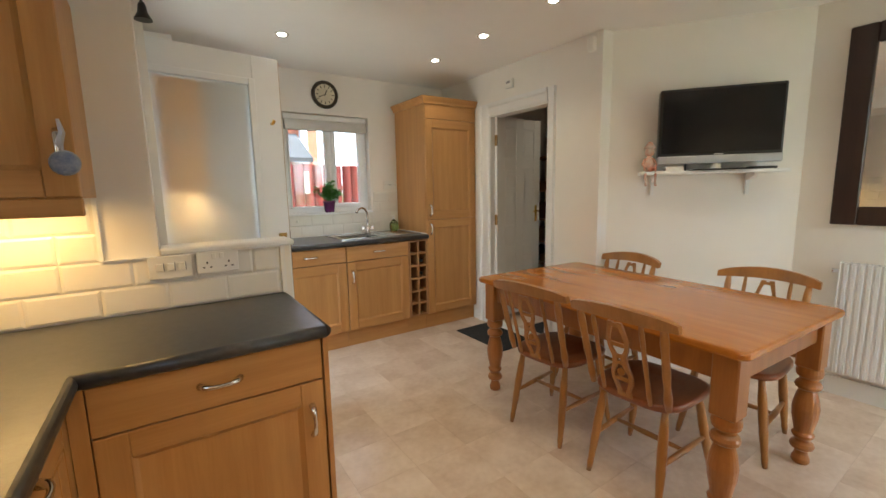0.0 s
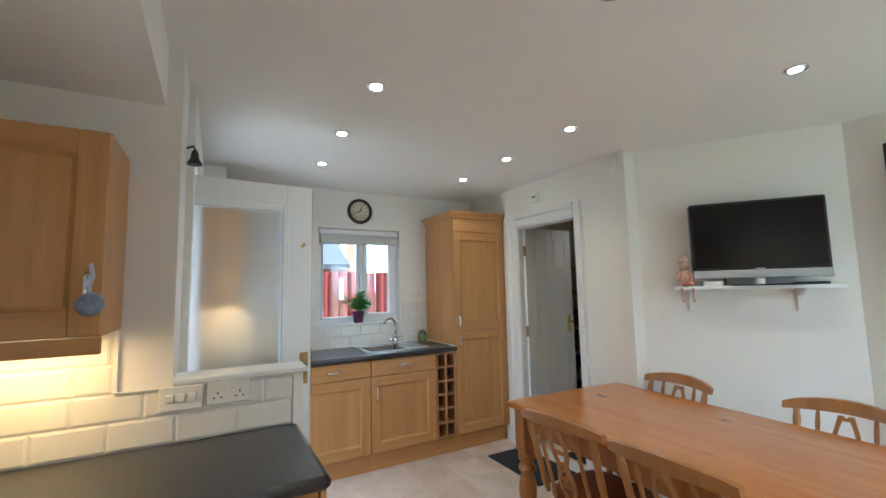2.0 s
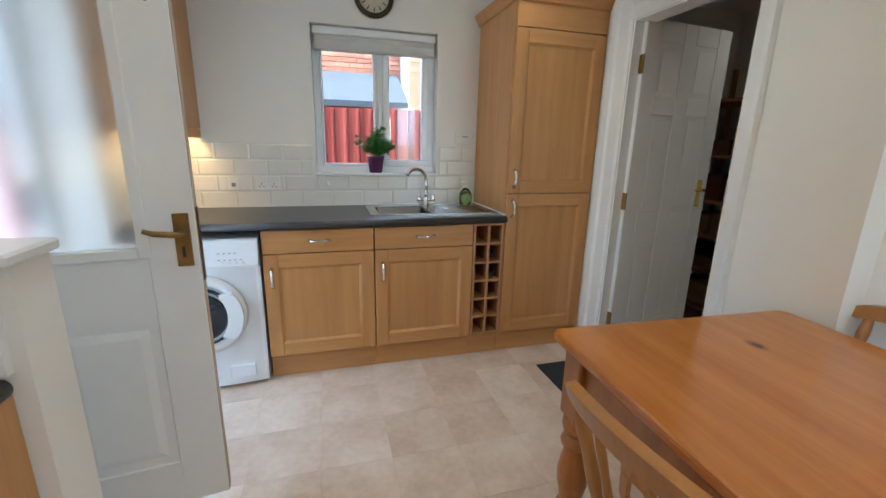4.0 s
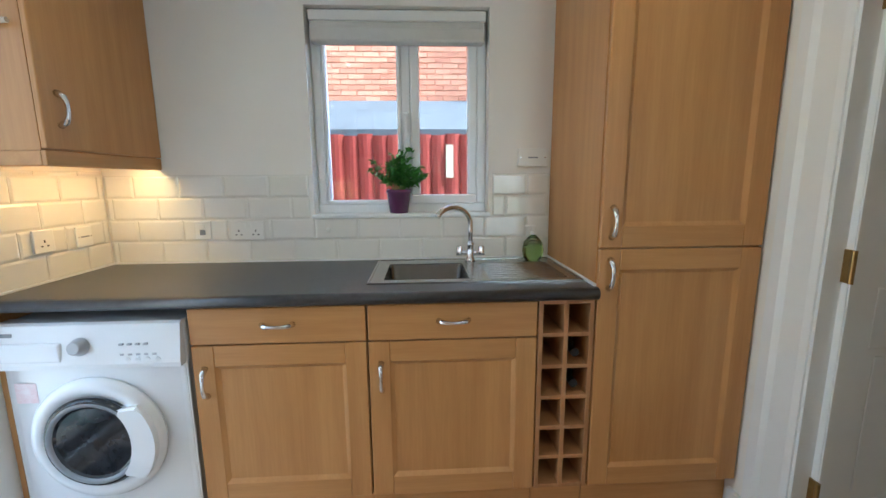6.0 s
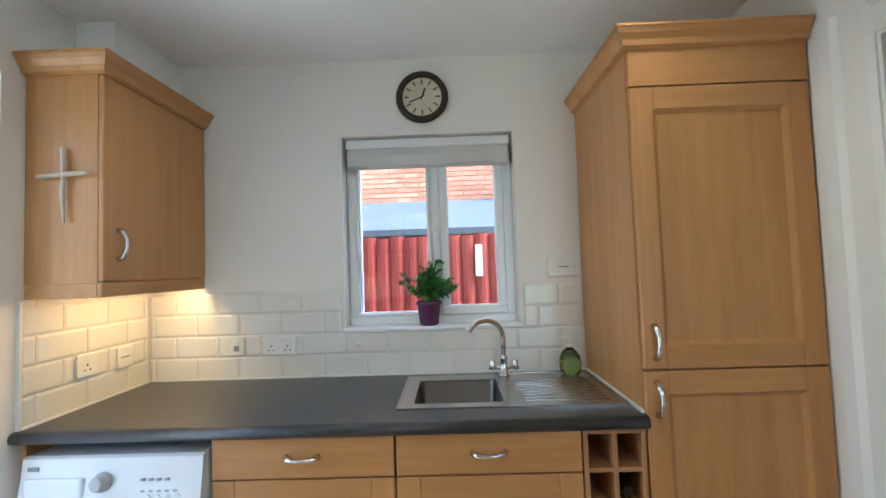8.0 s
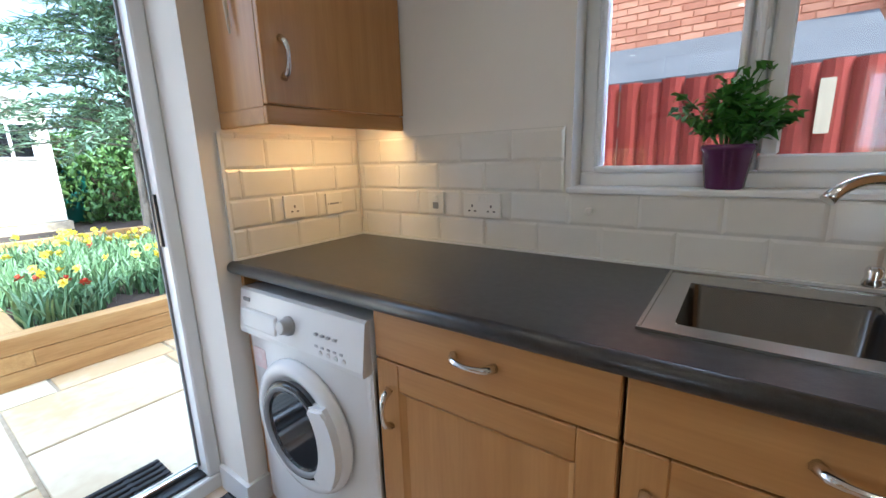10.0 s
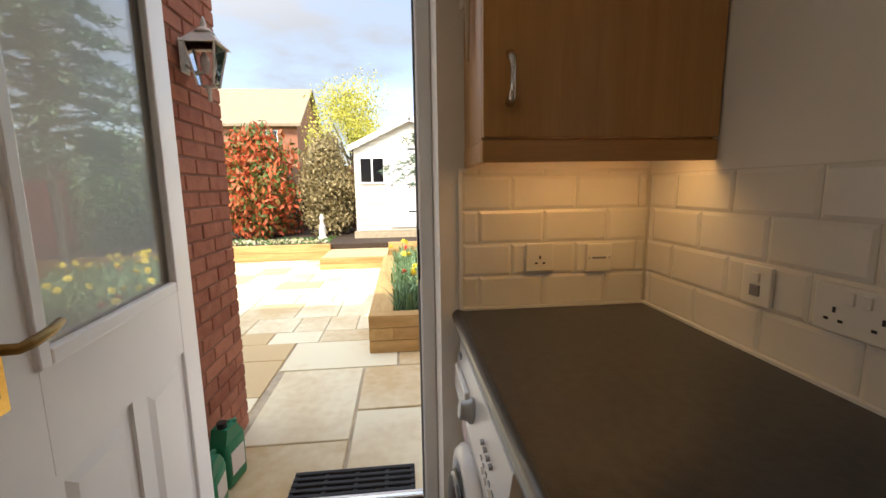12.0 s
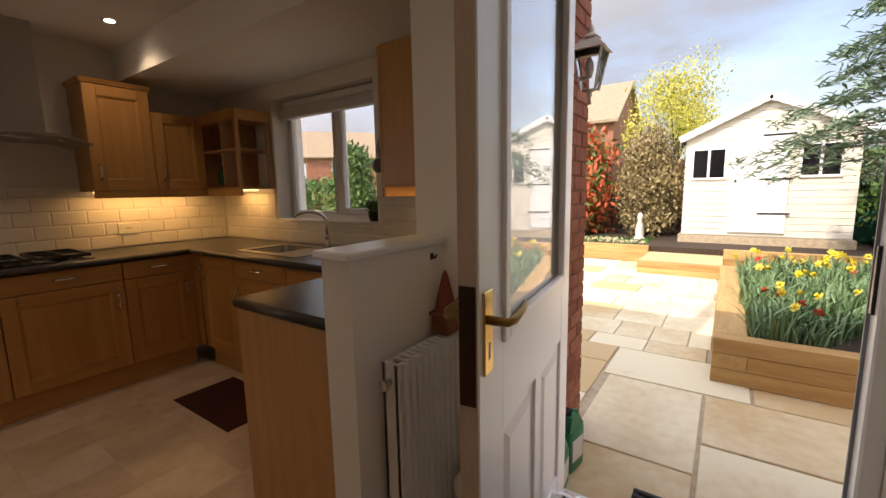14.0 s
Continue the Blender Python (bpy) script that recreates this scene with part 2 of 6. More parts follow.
def boxes(*items, bevel=0.0):
    bm = bmesh.new()
    for it in items:
        add_box(bm, *it, bevel=bevel)
    return bm


def add_cyl(bm, a, b, r0, r1=None, n=12, caps=True):
    a, b = Vector(a), Vector(b)
    d = b - a
    q = Vector((0, 0, 1)).rotation_difference(d.normalized())
    m = Matrix.LocRotScale((a + b) / 2, q, None)
    bmesh.ops.create_cone(bm, cap_ends=caps, segments=n, radius1=r0, radius2=r0 if r1 is None else r1, depth=d.length, matrix=m)
    return bm


def cyl(a, b, r0, r1=None, n=12):
    return add_cyl(bmesh.new(), a, b, r0, r1, n)


def lathe(profile, n=16, bm=None, m=Matrix.Identity(4)):
    """A solid of revolution round z from (radius, z) pairs."""
    bm = bm or bmesh.new()
    rings = []
    for r, z in profile:
        rings.append([bm.verts.new(m @ Vector((r * math.cos(2 * math.pi * i / n), r * math.sin(2 * math.pi * i / n), z))) for i in range(n)])
    for a, b in zip(rings, rings[1:]):
        for i in range(n):
            bm.faces.new((a[i], a[(i + 1) % n], b[(i + 1) % n], b[i]))
    bm.faces.new(rings[0][::-1])
    bm.faces.new(rings[-1])
    return bm


def tube(pts, r, n=8, bm=None):
    """A round bar along points; r may be a list."""
    bm = bm or bmesh.new()
    pts = [Vector(p) for p in pts]
    rs = r if isinstance(r, (list, tuple)) else [r] * len(pts)
    up = Vector((0.13, 0.27, 0.95))
    rings = []
    for i, p in enumerate(pts):
        d = (pts[min(i + 1, len(pts) - 1)] - pts[max(i - 1, 0)]).normalized()
        u = d.cross(up).normalized()
        v = d.cross(u).normalized()
        rings.append([bm.verts.new(p + rs[i] * (math.cos(2 * math.pi * k / n) * u + math.sin(2 * math.pi * k / n) * v)) for k in range(n)])
    for a, b in zip(rings, rings[1:]):
        for k in range(n):
            bm.faces.new((a[k], a[(k + 1) % n], b[(k + 1) % n], b[k]))
    bm.faces.new(rings[0][::-1])
    bm.faces.new(rings[-1])
    return bm


def prism(outline, z0, z1, axis="z", bm=None):
    """A flat outline pulled out along an axis. outline: (u, v) pairs."""
    bm = bm or bmesh.new()
    place = {"z": lambda u, v, w: (u, v, w), "y": lambda u, v, w: (u, w, v), "x": lambda u, v, w: (w, u, v)}[axis]
    a = [bm.verts.new(place(u, v, z0)) for u, v in outline]
    b = [bm.verts.new(place(u, v, z1)) for u, v in outline]
    k = len(outline)
    for i in range(k):
        bm.faces.new((a[i], a[(i + 1) % k], b[(i + 1) % k], b[i]))
    bm.faces.new(a[::-1])
    bm.faces.new(b)
    return bm


def slab_hole(x0, x1, y0, y1, a0, a1, b0, b1, z0, z1):
    """A flat slab with one rectangular hole."""
    bm = bmesh.new()
    rings = []
    for z in (z0, z1):
        rings.append(([bm.verts.new((x, y, z)) for x, y in ((x0, y0), (x1, y0), (x1, y1), (x0, y1))], [bm.verts.new((x, y, z)) for x, y in ((a0, b0), (a1, b0), (a1, b1), (a0, b1))]))
    (lo, li), (uo, ui) = rings
    for k in range(4):
        j = (k + 1) % 4
        bm.faces.new((uo[k], uo[j], ui[j], ui[k]))
        bm.faces.new((lo[j], lo[k], li[k], li[j]))
        bm.faces.new((lo[k], lo[j], uo[j], uo[k]))
        bm.faces.new((li[j], li[k], ui[k], ui[j]))
    return bm


def setting(name, bm, material, label, category, smooth=False):
    return tagged(bm_obj(name, bm, material, None, "", smooth), label, category, kind="structure")


def wall_y(x0, x1, y0, y1, z0, z1, holes=()):
    """A wall along x, with holes (x0, x1, z0, z1) cut through."""
    bm = bmesh.new()
    xs = sorted({x0, x1, *[h[0] for h in holes], *[h[1] for h in holes]})
    for a, b in zip(xs, xs[1:]):
        cut = sorted((h[2], h[3]) for h in holes if h[0] <= a + 1e-6 and h[1] >= b - 1e-6)
        z = z0
        for c0, c1 in cut:
            if c0 > z + 1e-6:
                add_box(bm, a, b, y0, y1, z, c0)
            z = c1
        if z1 > z + 1e-6:
            add_box(bm, a, b, y0, y1, z, z1)
    return bm


def wall_x(x0, x1, y0, y1, z0, z1, holes=()):
    bm = wall_y(y0, y1, x0, x1, z0, z1, holes)
    for v in bm.verts:
        v.co.x, v.co.y = v.co.y, v.co.x
    return bm

# ---------- the large structure ----------
CZ = 2.43
YW, XE = 3.89, 2.64          # window wall, cupboard-door wall
KX, KY = -0.85, -1.10        # kitchen's outer wall and back wall
GZ = -0.04                   # patio
WZ = 0.935                   # worktop by the sink

wall_n = setting("wall_north", wall_y(-0.30, 4.3, YW, YW + 0.28, GZ, 2.75, [(0.935, 1.75, 1.15, 2.06)]), WALL, "white painted plaster wall with a tiled splashback", "wall")
wall_w = setting("wall_west", wall_x(-0.30, 0.0, 2.19, YW, GZ, 2.75, [(2.285, 3.235, GZ, 2.12)]), WALL, "white painted wall with the back door opening", "wall")
wall_kn = setting("wall_kitchen_north", boxes((-1.13, -0.03, 1.86, 2.185, GZ, 2.75)), WALL, "white painted kitchen wall stub", "wall")
wall_kw = setting("wall_kitchen_west", wall_x(-1.13, KX, KY - 0.28, 1.86, GZ, 2.75, [(-0.25, 0.88, 1.11, 2.07)]), WALL, "white painted kitchen wall with a window", "wall")
wall_s = setting("wall_south", wall_y(KX, 3.75, KY - 0.28, KY, 0, 2.75, [(2.30, 3.36, 0.25, 2.10)]), WALL, "plain white back wall of the kitchen", "wall")
wall_e = setting("wall_east", wall_x(3.47, 3.75, KY, 0.95, 0, 2.75), WALL, "cream painted wall beside the table", "wall")
wall_d = setting("wall_door", wall_x(XE, XE + 0.11, 1.88, YW, 0, CZ, [(2.36, 3.095, 0, 2.035)]), WALL, "white wall with the store room doorway", "wall")
wall_g = setting("wall_angled", prism([(2.75, 1.88), (3.47, 0.95), (3.60, 0.95), (3.60, 1.10), (2.85, 2.06), (2.75, 2.06)], 0, CZ), WALL, "cream painted angled wall behind the television", "wall")
half = setting("wall_half", box(-0.03, 0.44, 1.865, 1.985, 0, 1.125), WALL, "half height white partition wall", "wall")
setting("trim_half_wall", box(-0.03, 0.455, 1.838, 2.0, 1.125, 1.15, 0.006), TRIM, "white painted cap board on the half wall", "trim")
setting("ceiling", wall_y(-0.30, 3.75, KY - 0.28, YW, CZ, CZ + 0.2), CEIL, "white plaster ceiling with recessed lights", "ceiling")
setting("ceiling_duct", box(0.0, 0.155, 3.50, YW, 2.19, CZ + 0.02), CEIL, "white boxed-in duct above the wall cupboard", "ceiling")
setting("ceiling_soffit", box(KX, -0.085, KY, 1.86, 2.19, CZ + 0.05), CEIL, "lowered white ceiling over the kitchen window", "ceiling")
# out of view; added so that the house throws its shadow on the patio
setting("roof", prism([(-0.62, 2.75), (5.2, 2.75), (2.3, 4.5)], KY - 0.4, YW + 0.5, "y"), mat("roof_tile", (0.10, 0.055, 0.04), 0.9), "brown tiled house roof, unseen, added to shade the patio", "roof")
floor = setting("floor", box(-0.30, 4.6, KY, YW, -0.12, -0.004), mat("floor_joint", (0.40, 0.29, 0.21), 0.7), "beige stone-effect tiled floor", "floor")
# store room behind the doorway
setting("wall_store_east", box(4.3, 4.4, 0.9, YW, 0, CZ), WALL, "plain store room wall", "wall")
setting("wall_store_south", box(2.85, 4.3, 2.06, 2.14, 0, CZ), WALL, "plain store room wall", "wall")
setting("ceiling_store", box(XE + 0.11, 4.4, 2.14, YW, CZ, CZ + 0.1), CEIL, "plain store room ceiling", "ceiling")


def skirting(name, bm, label="white painted skirting board"):
    return setting(name, bm, TRIM, label, "skirting")


skirting("baseboard_door_wall", boxes((XE - 0.016, XE, 3.17, 3.33, 0, 0.10), (XE - 0.016, XE, 1.88, 2.30, 0, 0.10)))
skirting("baseboard_east", box(3.454, 3.47, KY, 0.95, 0, 0.12))
bm = bmesh.new()
add_box(bm, 0, 1.18, -0.016, 0, 0, 0.12)
sk = skirting("baseboard_angled", bm)
sk.matrix_basis = pose(2.75, 1.88, 0, 0, 0, math.degrees(math.atan2(-0.93, 0.72)))
skirting("baseboard_west", box(-0.19, 0.016, 3.219, 3.33, 0, 0.10))


# ---------- windows ----------
def window(name, w, h, m, blind, label):
    """A two-light upvc window; x along, y outwards, origin at the inner lower corner of the frame."""
    r = root(name, label=label, category="window", kind="structure")
    r.matrix_basis = m
    d, f = 0.07, 0.045
    part("frame", boxes((0, w, 0, d, 0, f), (0, w, 0, d, h - f, h), (0, f, 0, d, f, h - f), (w - f, w, 0, d, f, h - f), (w * 0.53 - f / 2, w * 0.53 + f / 2, 0, d, f, h - f), bevel=0.005), UPVC, r)
    for a, b in ((f, w * 0.53 - f / 2), (w * 0.53 + f / 2, w - f)):
        s = 0.042 if a > f else 0.018
        part("sash", boxes((a, b, -0.012, d - 0.02, f, f + s), (a, b, -0.012, d - 0.02, h - f - s, h - f), (a, a + s, -0.012, d - 0.02, f + s, h - f - s), (b - s, b, -0.012, d - 0.02, f + s, h - f - s), bevel=0.006), UPVC, r)
        pane = part("pane", box(a + s - 0.004, b - s + 0.004, 0.02, 0.026, f + s - 0.004, h - f - s + 0.004), CLEAR, r)
        pane.visible_shadow = False
    bm = box(w * 0.53 - 0.014, w * 0.53 + 0.014, -0.03, -0.012, h * 0.42, h * 0.52, 0.004)
    add_box(bm, w * 0.53 - 0.008, w * 0.53 + 0.008, -0.05, -0.03, h * 0.34, h * 0.5, 0.004)
    part("window_handle", bm, UPVC, r)
    return r


window("window_1", 0.815, 0.91, pose(0.935, YW + 0.085, 1.15), None, "white plastic two-light window over the sink")
window("window_2", 1.13, 0.96, pose(KX - 0.14, -0.25, 1.11, 0, 0, 90), None, "white plastic kitchen window with a garden view")
window("window_3", 1.06, 1.85, pose(3.36, KY - 0.14, 0.25, 0, 0, 180), None, "tall white plastic window in the dining wall")
setting("window_sill_north", box(0.925, 1.76, YW - 0.016, YW + 0.085, 1.135, 1.153, 0.004), UPVC, "white window board over the sink", "window sill")
setting("window_sill_kitchen", box(KX - 0.14, KX + 0.012, -0.26, 0.89, 1.095, 1.113, 0.004), UPVC, "white kitchen window board", "window sill")


def blind(x0, x1, y, z, m):
    r = root("roman_blind", label="rolled-up white fabric blind at the window head", category="blind")
    r.matrix_basis = m
    part("headrail", box(x0, x1, y, y + 0.045, z - 0.05, z, 0.006), TRIM, r)
    fab = mat("blind_fabric", (0.62, 0.61, 0.58), 0.9, vary=0.05, bump=0.2, bump_scale=200)
    for i in range(3):
        part("fold", box(x0 + 0.01, x1 - 0.01, y - 0.012 - 0.006 * i, y + 0.04, z - 0.118 - 0.012 * i, z - 0.052 - 0.012 * i, 0.01, 2), fab, r)
    return r


blind(0.945, 1.74, YW + 0.025, 2.055, Matrix.Identity(4))
blind(-0.235, 0.865, 0.075, 2.06, Matrix.Translation((KX, 0, 0)) @ pose(0, 0, 0, 0, 0, 90))


# ---------- cabinets ----------
def bow_handle(parent, x, z, length, across, y=0.0, flip=1):
    """A bowed chrome pull; along x if across, otherwise along z; stands off towards -y."""
    pts, n = [], 9
    for i in range(n):
        t = i / (n - 1) * 2 - 1
        off = -0.028 * (1 - t * t) ** 0.5 - 0.004 if abs(t) < 1 else -0.0
        pts.append((x + t * length / 2, y + off, z) if across else (x, y + off, z + t * length / 2))
    rs = [0.011, 0.0095, 0.0075, 0.0065, 0.006, 0.0065, 0.0075, 0.0095, 0.011]
    return part("handle", tube(pts, rs, 8), CHROME, parent, "bowed chrome handle", True)


def panel_door(parent, x0, x1, z0, z1, y, handle=None, drawer=False, t=0.02, name=""):
    """A framed laminate door whose front faces -y, in the parent's space. handle: (x, z, across)."""
    w, h, f = x1 - x0, z1 - z0, 0.075
    if drawer:
        d = part(name or "drawer_front", box(x0, x1, y, y + t, z0, z1, 0.004, 2), BEECH_H, parent)
    else:
        d = part(name or "door", box(x0 + f - 0.004, x1 - f + 0.004, y + 0.0115, y + t - 0.002, z0 + f - 0.004, z1 - f + 0.004), BEECH, parent)
        for a, b in ((x0, x0 + f), (x1 - f, x1)):
            part("stile", box(a, b, y, y + t, z0, z1, 0.003), BEECH, d)
        for a, b in ((z0, z0 + f), (z1 - f, z1)):
            part("rail", box(x0 + f, x1 - f, y + 0.0006, y + t, a, b, 0.002), BEECH_H, d)
        m = 0.013
        bead = bmesh.new()
        X0, X1, Z0, Z1 = x0 + f, x1 - f, z0 + f, z1 - f
        o = [(X0, Z0), (X1, Z0), (X1, Z1), (X0, Z1)]
        i_ = [(X0 + m, Z0 + m), (X1 - m, Z0 + m), (X1 - m, Z1 - m), (X0 + m, Z1 - m)]
        vo = [bead.verts.new((u, y + 0.001, v)) for u, v in o]
        vi = [bead.verts.new((u, y + 0.0114, v)) for u, v in i_]
        for k in range(4):
            bead.faces.new((vo[k], vo[(k + 1) % 4], vi[(k + 1) % 4], vi[k]))
        part("bead", bead, BEECH, d)
    if handle:
        bow_handle(d, handle[0], handle[1], 0.105, handle[2], y)
    return d


def base_unit(x, w, m, left=True, drawer=True, label="beech-effect base unit with a drawer over a panelled door", name="base_cabinet", d=0.56, tall=0.0, split=0.755):
    """Origin at the floor, front left corner; front faces -y."""
    r = root(name, label=label, category="cabinet", group="kitchen units")
    r.matrix_basis = m
    part("body", box(0.002, w - 0.002, 0.021, d, 0.14, 0.74), BEECH, r)
    g = 0.0025
    top = 0.873 + tall
    if drawer:
        panel_door(r, g, w - g, split + g, top, 0, (w / 2, (split + top) / 2 + 0.005, True), True)
        top = split - g
    hx = 0.045 if left else w - 0.045
    panel_door(r, g, w - g, 0.152, top, 0, (hx, top - 0.13, False))
    part("plinth", box(0, w, 0.05, 0.066, 0, 0.148), BEECH_H, r)
    return r


YF = 3.305
base_unit(0, 0.6, pose(0.637, YF, 0), tall=0.013)
base_unit(0, 0.6, pose(1.239, YF, 0), tall=0.013)
u = root("end_panel", label="beech-effect panel beside the washing machine", category="panel")
part("board", box(0.004, 0.022, 3.31, 3.86, 0, 0.892), BEECH, u)

# wine rack
wr = root("wine_rack", 1.841, YF, 0, "beech-effect wine rack with twelve open cells", "wine rack")
W = 0.2
for x in (0.0, W / 2 - 0.008, W - 0.016):
    part("upright", box(x, x + 0.016, 0, 0.50, 0.152, 0.892, 0.001), BEECH_DARKER, wr)
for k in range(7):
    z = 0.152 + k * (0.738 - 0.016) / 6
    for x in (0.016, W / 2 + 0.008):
        part("shelf", box(x, x + W / 2 - 0.024, 0.002, 0.49, z, z + 0.014), BEECH_DARKER, wr)
part("back", box(0.0, W, 0.50, 0.51, 0.15, 0.892), BEECH_DARKER, wr)
part("plinth", box(0, W, 0.05, 0.066, 0, 0.148), BEECH_H, wr)


def bottle(x, y, z, mt):
    bm = lathe([(0.034, 0), (0.036, 0.01), (0.036, 0.19), (0.03, 0.21), (0.015, 0.235), (0.0135, 0.29), (0.016, 0.292), (0.016, 0.30)], 14, m=pose(0, 0, 0, 90))
    ob = bm_obj("wine_bottle", bm, mt, None, "", True)
    ob.location = (x, y, z)
    return tagged(ob, "dark wine bottle lying in the rack", "bottle", "wine bottles")


bottle(1.841 + 0.142, YF + 0.32, 0.152 + 4 * 0.1203 + 0.0505, BLACK)
bottle(1.841 + 0.142, YF + 0.32, 0.152 + 3 * 0.1203 + 0.0505, BLACK)

# tall cabinet
tc_ = root("tall_cabinet", 2.045, YF, 0, "tall beech-effect larder cabinet with two panelled doors", "cabinet")
part("body", box(0, 0.59, 0.021, 0.58, 0.14, 2.125), BEECH, tc_)
panel_door(tc_, 0.003, 0.587, 1.072, 1.995, 0, (0.04, 1.16, False))
panel_door(tc_, 0.003, 0.587, 0.152, 1.066, 0, (0.04, 0.98, False))
part("fascia", box(0.003, 0.587, 0, 0.02, 2.0, 2.125), BEECH_H, tc_)
part("plinth", box(0, 0.59, 0.05, 0.066, 0, 0.148), BEECH_H, tc_)


def cornice(parent, x0, x1, y0, y1, z, left=True, right=True, h=0.065, o=0.045):
    """A moulded top rail round the front and the open sides."""
    prof = [(0.0, 0.0), (0.35, 0.08), (0.45, 0.35), (0.75, 0.62), (0.9, 0.85), (1.0, 0.86), (1.0, 1.0)]
    bm = bmesh.new()
    rows = []
    for u, v in prof:
        a, b = x0 - (o * u if left else 0), x1 + (o * u if right else 0)
        yy = y0 - o * u
        rows.append([bm.verts.new(p) for p in ((a, y1, z + h * v), (a, yy, z + h * v), (b, yy, z + h * v), (b, y1, z + h * v))])
    for p, q in zip(rows, rows[1:]):
        for k in range(4):
            bm.faces.new((p[k], p[(k + 1) % 4], q[(k + 1) % 4], q[k]))
    bm.faces.new(rows[-1])
    bm.faces.new(rows[0][::-1])
    return part("cornice", bm, BEECH_H, parent)


cornice(tc_, 0, 0.585, 0.0, 0.58, 2.125, True, False)


def wall_unit(name, x, y, m, doors, depth, z0, z1, label, left_open=True, right_open=True, w=0.3, top=True):
    r = root(name, label=label, category="cupboard", group="wall cupboards")
    r.matrix_basis = m
    part("body", box(0.002, w - 0.002, 0.021, depth, z0, z1), BEECH, r)
    n = len(doors)
    for i, side in enumerate(doors):
        a, b = w * i / n + 0.002, w * (i + 1) / n - 0.002
        panel_door(r, a, b, z0 + 0.004, z1 - 0.004, 0, (b - 0.032 if side == "r" else a + 0.045, z0 + 0.13, False)) if side != "p" else None
        if side == "p":
            d = part("door", box(a, b, 0, 0.02, z0 + 0.004, z1 - 0.004, 0.004, 2), BEECH, r)
            bow_handle(d, a + 0.06, z0 + 0.13, 0.105, False, 0)
    part("light_pelmet", boxes((0, w, 0.004, 0.022, z0 - 0.05, z0), bevel=0.003), BEECH_H, r)
    if top:
        cornice(r, 0, w, 0.0, depth, z1, left_open, right_open)
    return r


# cupboard over the worktop: its door faces +x
wu = wall_unit("wall_cupboard", 0, 0, pose(0.275, 3.31, 0, 0, 0, 90), ["p"], 0.272, 1.41, 2.125, "beech-effect wall cupboard hung on the end wall", True, False, 0.575)
part("pelmet_return", box(-0.0, 0.018, 0.02, 0.27, 1.36, 1.41, 0.003), BEECH_H, wu)

cross = root("wall_cross", 0.146, 3.305, 1.772, "small pale wooden cross hung on the cupboard side", "cross")
PALE = mat("pale_wood", (0.55, 0.46, 0.34), 0.6, vary=0.12, grain=(5, 5, 0.6))
part("upright", tube([(0, -0.006, 0.095), (0.002, -0.006, 0.0), (-0.002, -0.006, -0.06), (0.004, -0.006, -0.16)], [0.008, 0.008, 0.007, 0.003], 8), PALE, cross)
part("arm", tube([(-0.085, -0.008, 0.0), (0.085, -0.008, 0.008)], 0.008, 8), PALE, cross)

# ---------- worktops ----------
wt = root("worktop_sink", label="dark grey slate-effect laminate worktop with an inset sink", category="worktop", kind="structure")
part("slab", slab_hole(0.0, 2.043, 3.29, YW - 0.011, 1.27, 1.63, 3.425, 3.76, 0.893, WZ), WORKTOP, wt)
part("front_edge", cyl((0.0, 3.29, 0.914), (2.043, 3.29, 0.914), 0.0208, n=18), WORKTOP, wt, "", True)
setting("sealant", boxes((0.012, 2.043, YW - 0.02, YW - 0.008, WZ, WZ + 0.007), (0.008, 0.02, 3.30, YW - 0.02, WZ, WZ + 0.007), (2.034, 2.043, 3.31, YW - 0.02, WZ, WZ + 0.009)), TRIM, "white sealant bead along the worktop", "sealant")

# ---------- kitchen side ----------
PX0, PX1, PY0, PY1 = -0.232, 0.40, 1.27, 1.86
KF = -0.50                   # front edge of the hob run
wk = root("worktop_kitchen", label="dark grey U-shaped laminate worktop", category="worktop", kind="structure")
part("slab", box(KX, PX1 - 0.002, PY0 + 0.02, PY1 - 0.011, 0.88, 0.92), WORKTOP, wk)
part("slab", slab_hole(KX, PX0, KY + 0.011, PY0 + 0.02, -0.72, -0.35, 0.02, 0.42, 0.88, 0.92), WORKTOP, wk)
part("slab", box(PX0, 2.2, KY + 0.011, KF, 0.88, 0.92), WORKTOP, wk)
part("front_edge", cyl((PX0, PY0 + 0.02, 0.90), (PX1 - 0.002, PY0 + 0.02, 0.90), 0.0198, n=16), WORKTOP, wk, "", True)
part("front_edge", cyl((PX0, KF, 0.90), (PX0, PY0 + 0.02, 0.90), 0.0198, n=16), WORKTOP, wk, "", True)
part("front_edge", cyl((PX0, KF, 0.90), (2.2, KF, 0.90), 0.0198, n=16), WORKTOP, wk, "", True)
part("end_edge", cyl((PX1 - 0.002, PY0 + 0.02, 0.90), (PX1 - 0.002, PY1 - 0.012, 0.90), 0.0198, n=16), WORKTOP, wk, "", True)
base_unit(0, 0.6, pose(-0.212, PY0 + 0.035, 0), left=False, label="beech-effect unit under the peninsula worktop", split=0.735)
fl = root("corner_filler", label="beech-effect filler strips in the corner of the units", category="panel")
part("strip", box(-0.25, -0.212, PY0 + 0.037, PY0 + 0.055, 0.15, 0.876), BEECH, fl)
part("strip", box(-0.27, -0.252, PY0 - 0.01, PY0 + 0.055, 0.15, 0.876), BEECH, fl)
part("strip", box(-0.27, -0.252, KF - 0.04, KF + 0.05, 0.15, 0.876), BEECH, fl)
part("strip", box(-0.252, -0.225, KF - 0.04, KF - 0.022, 0.15, 0.876), BEECH, fl)
e = root("peninsula_end_panel", label="beech-effect end panel of the peninsula", category="panel")
part("board", box(0.390, 0.406, PY0 + 0.03, 1.86, 0, 0.88), BEECH, e)
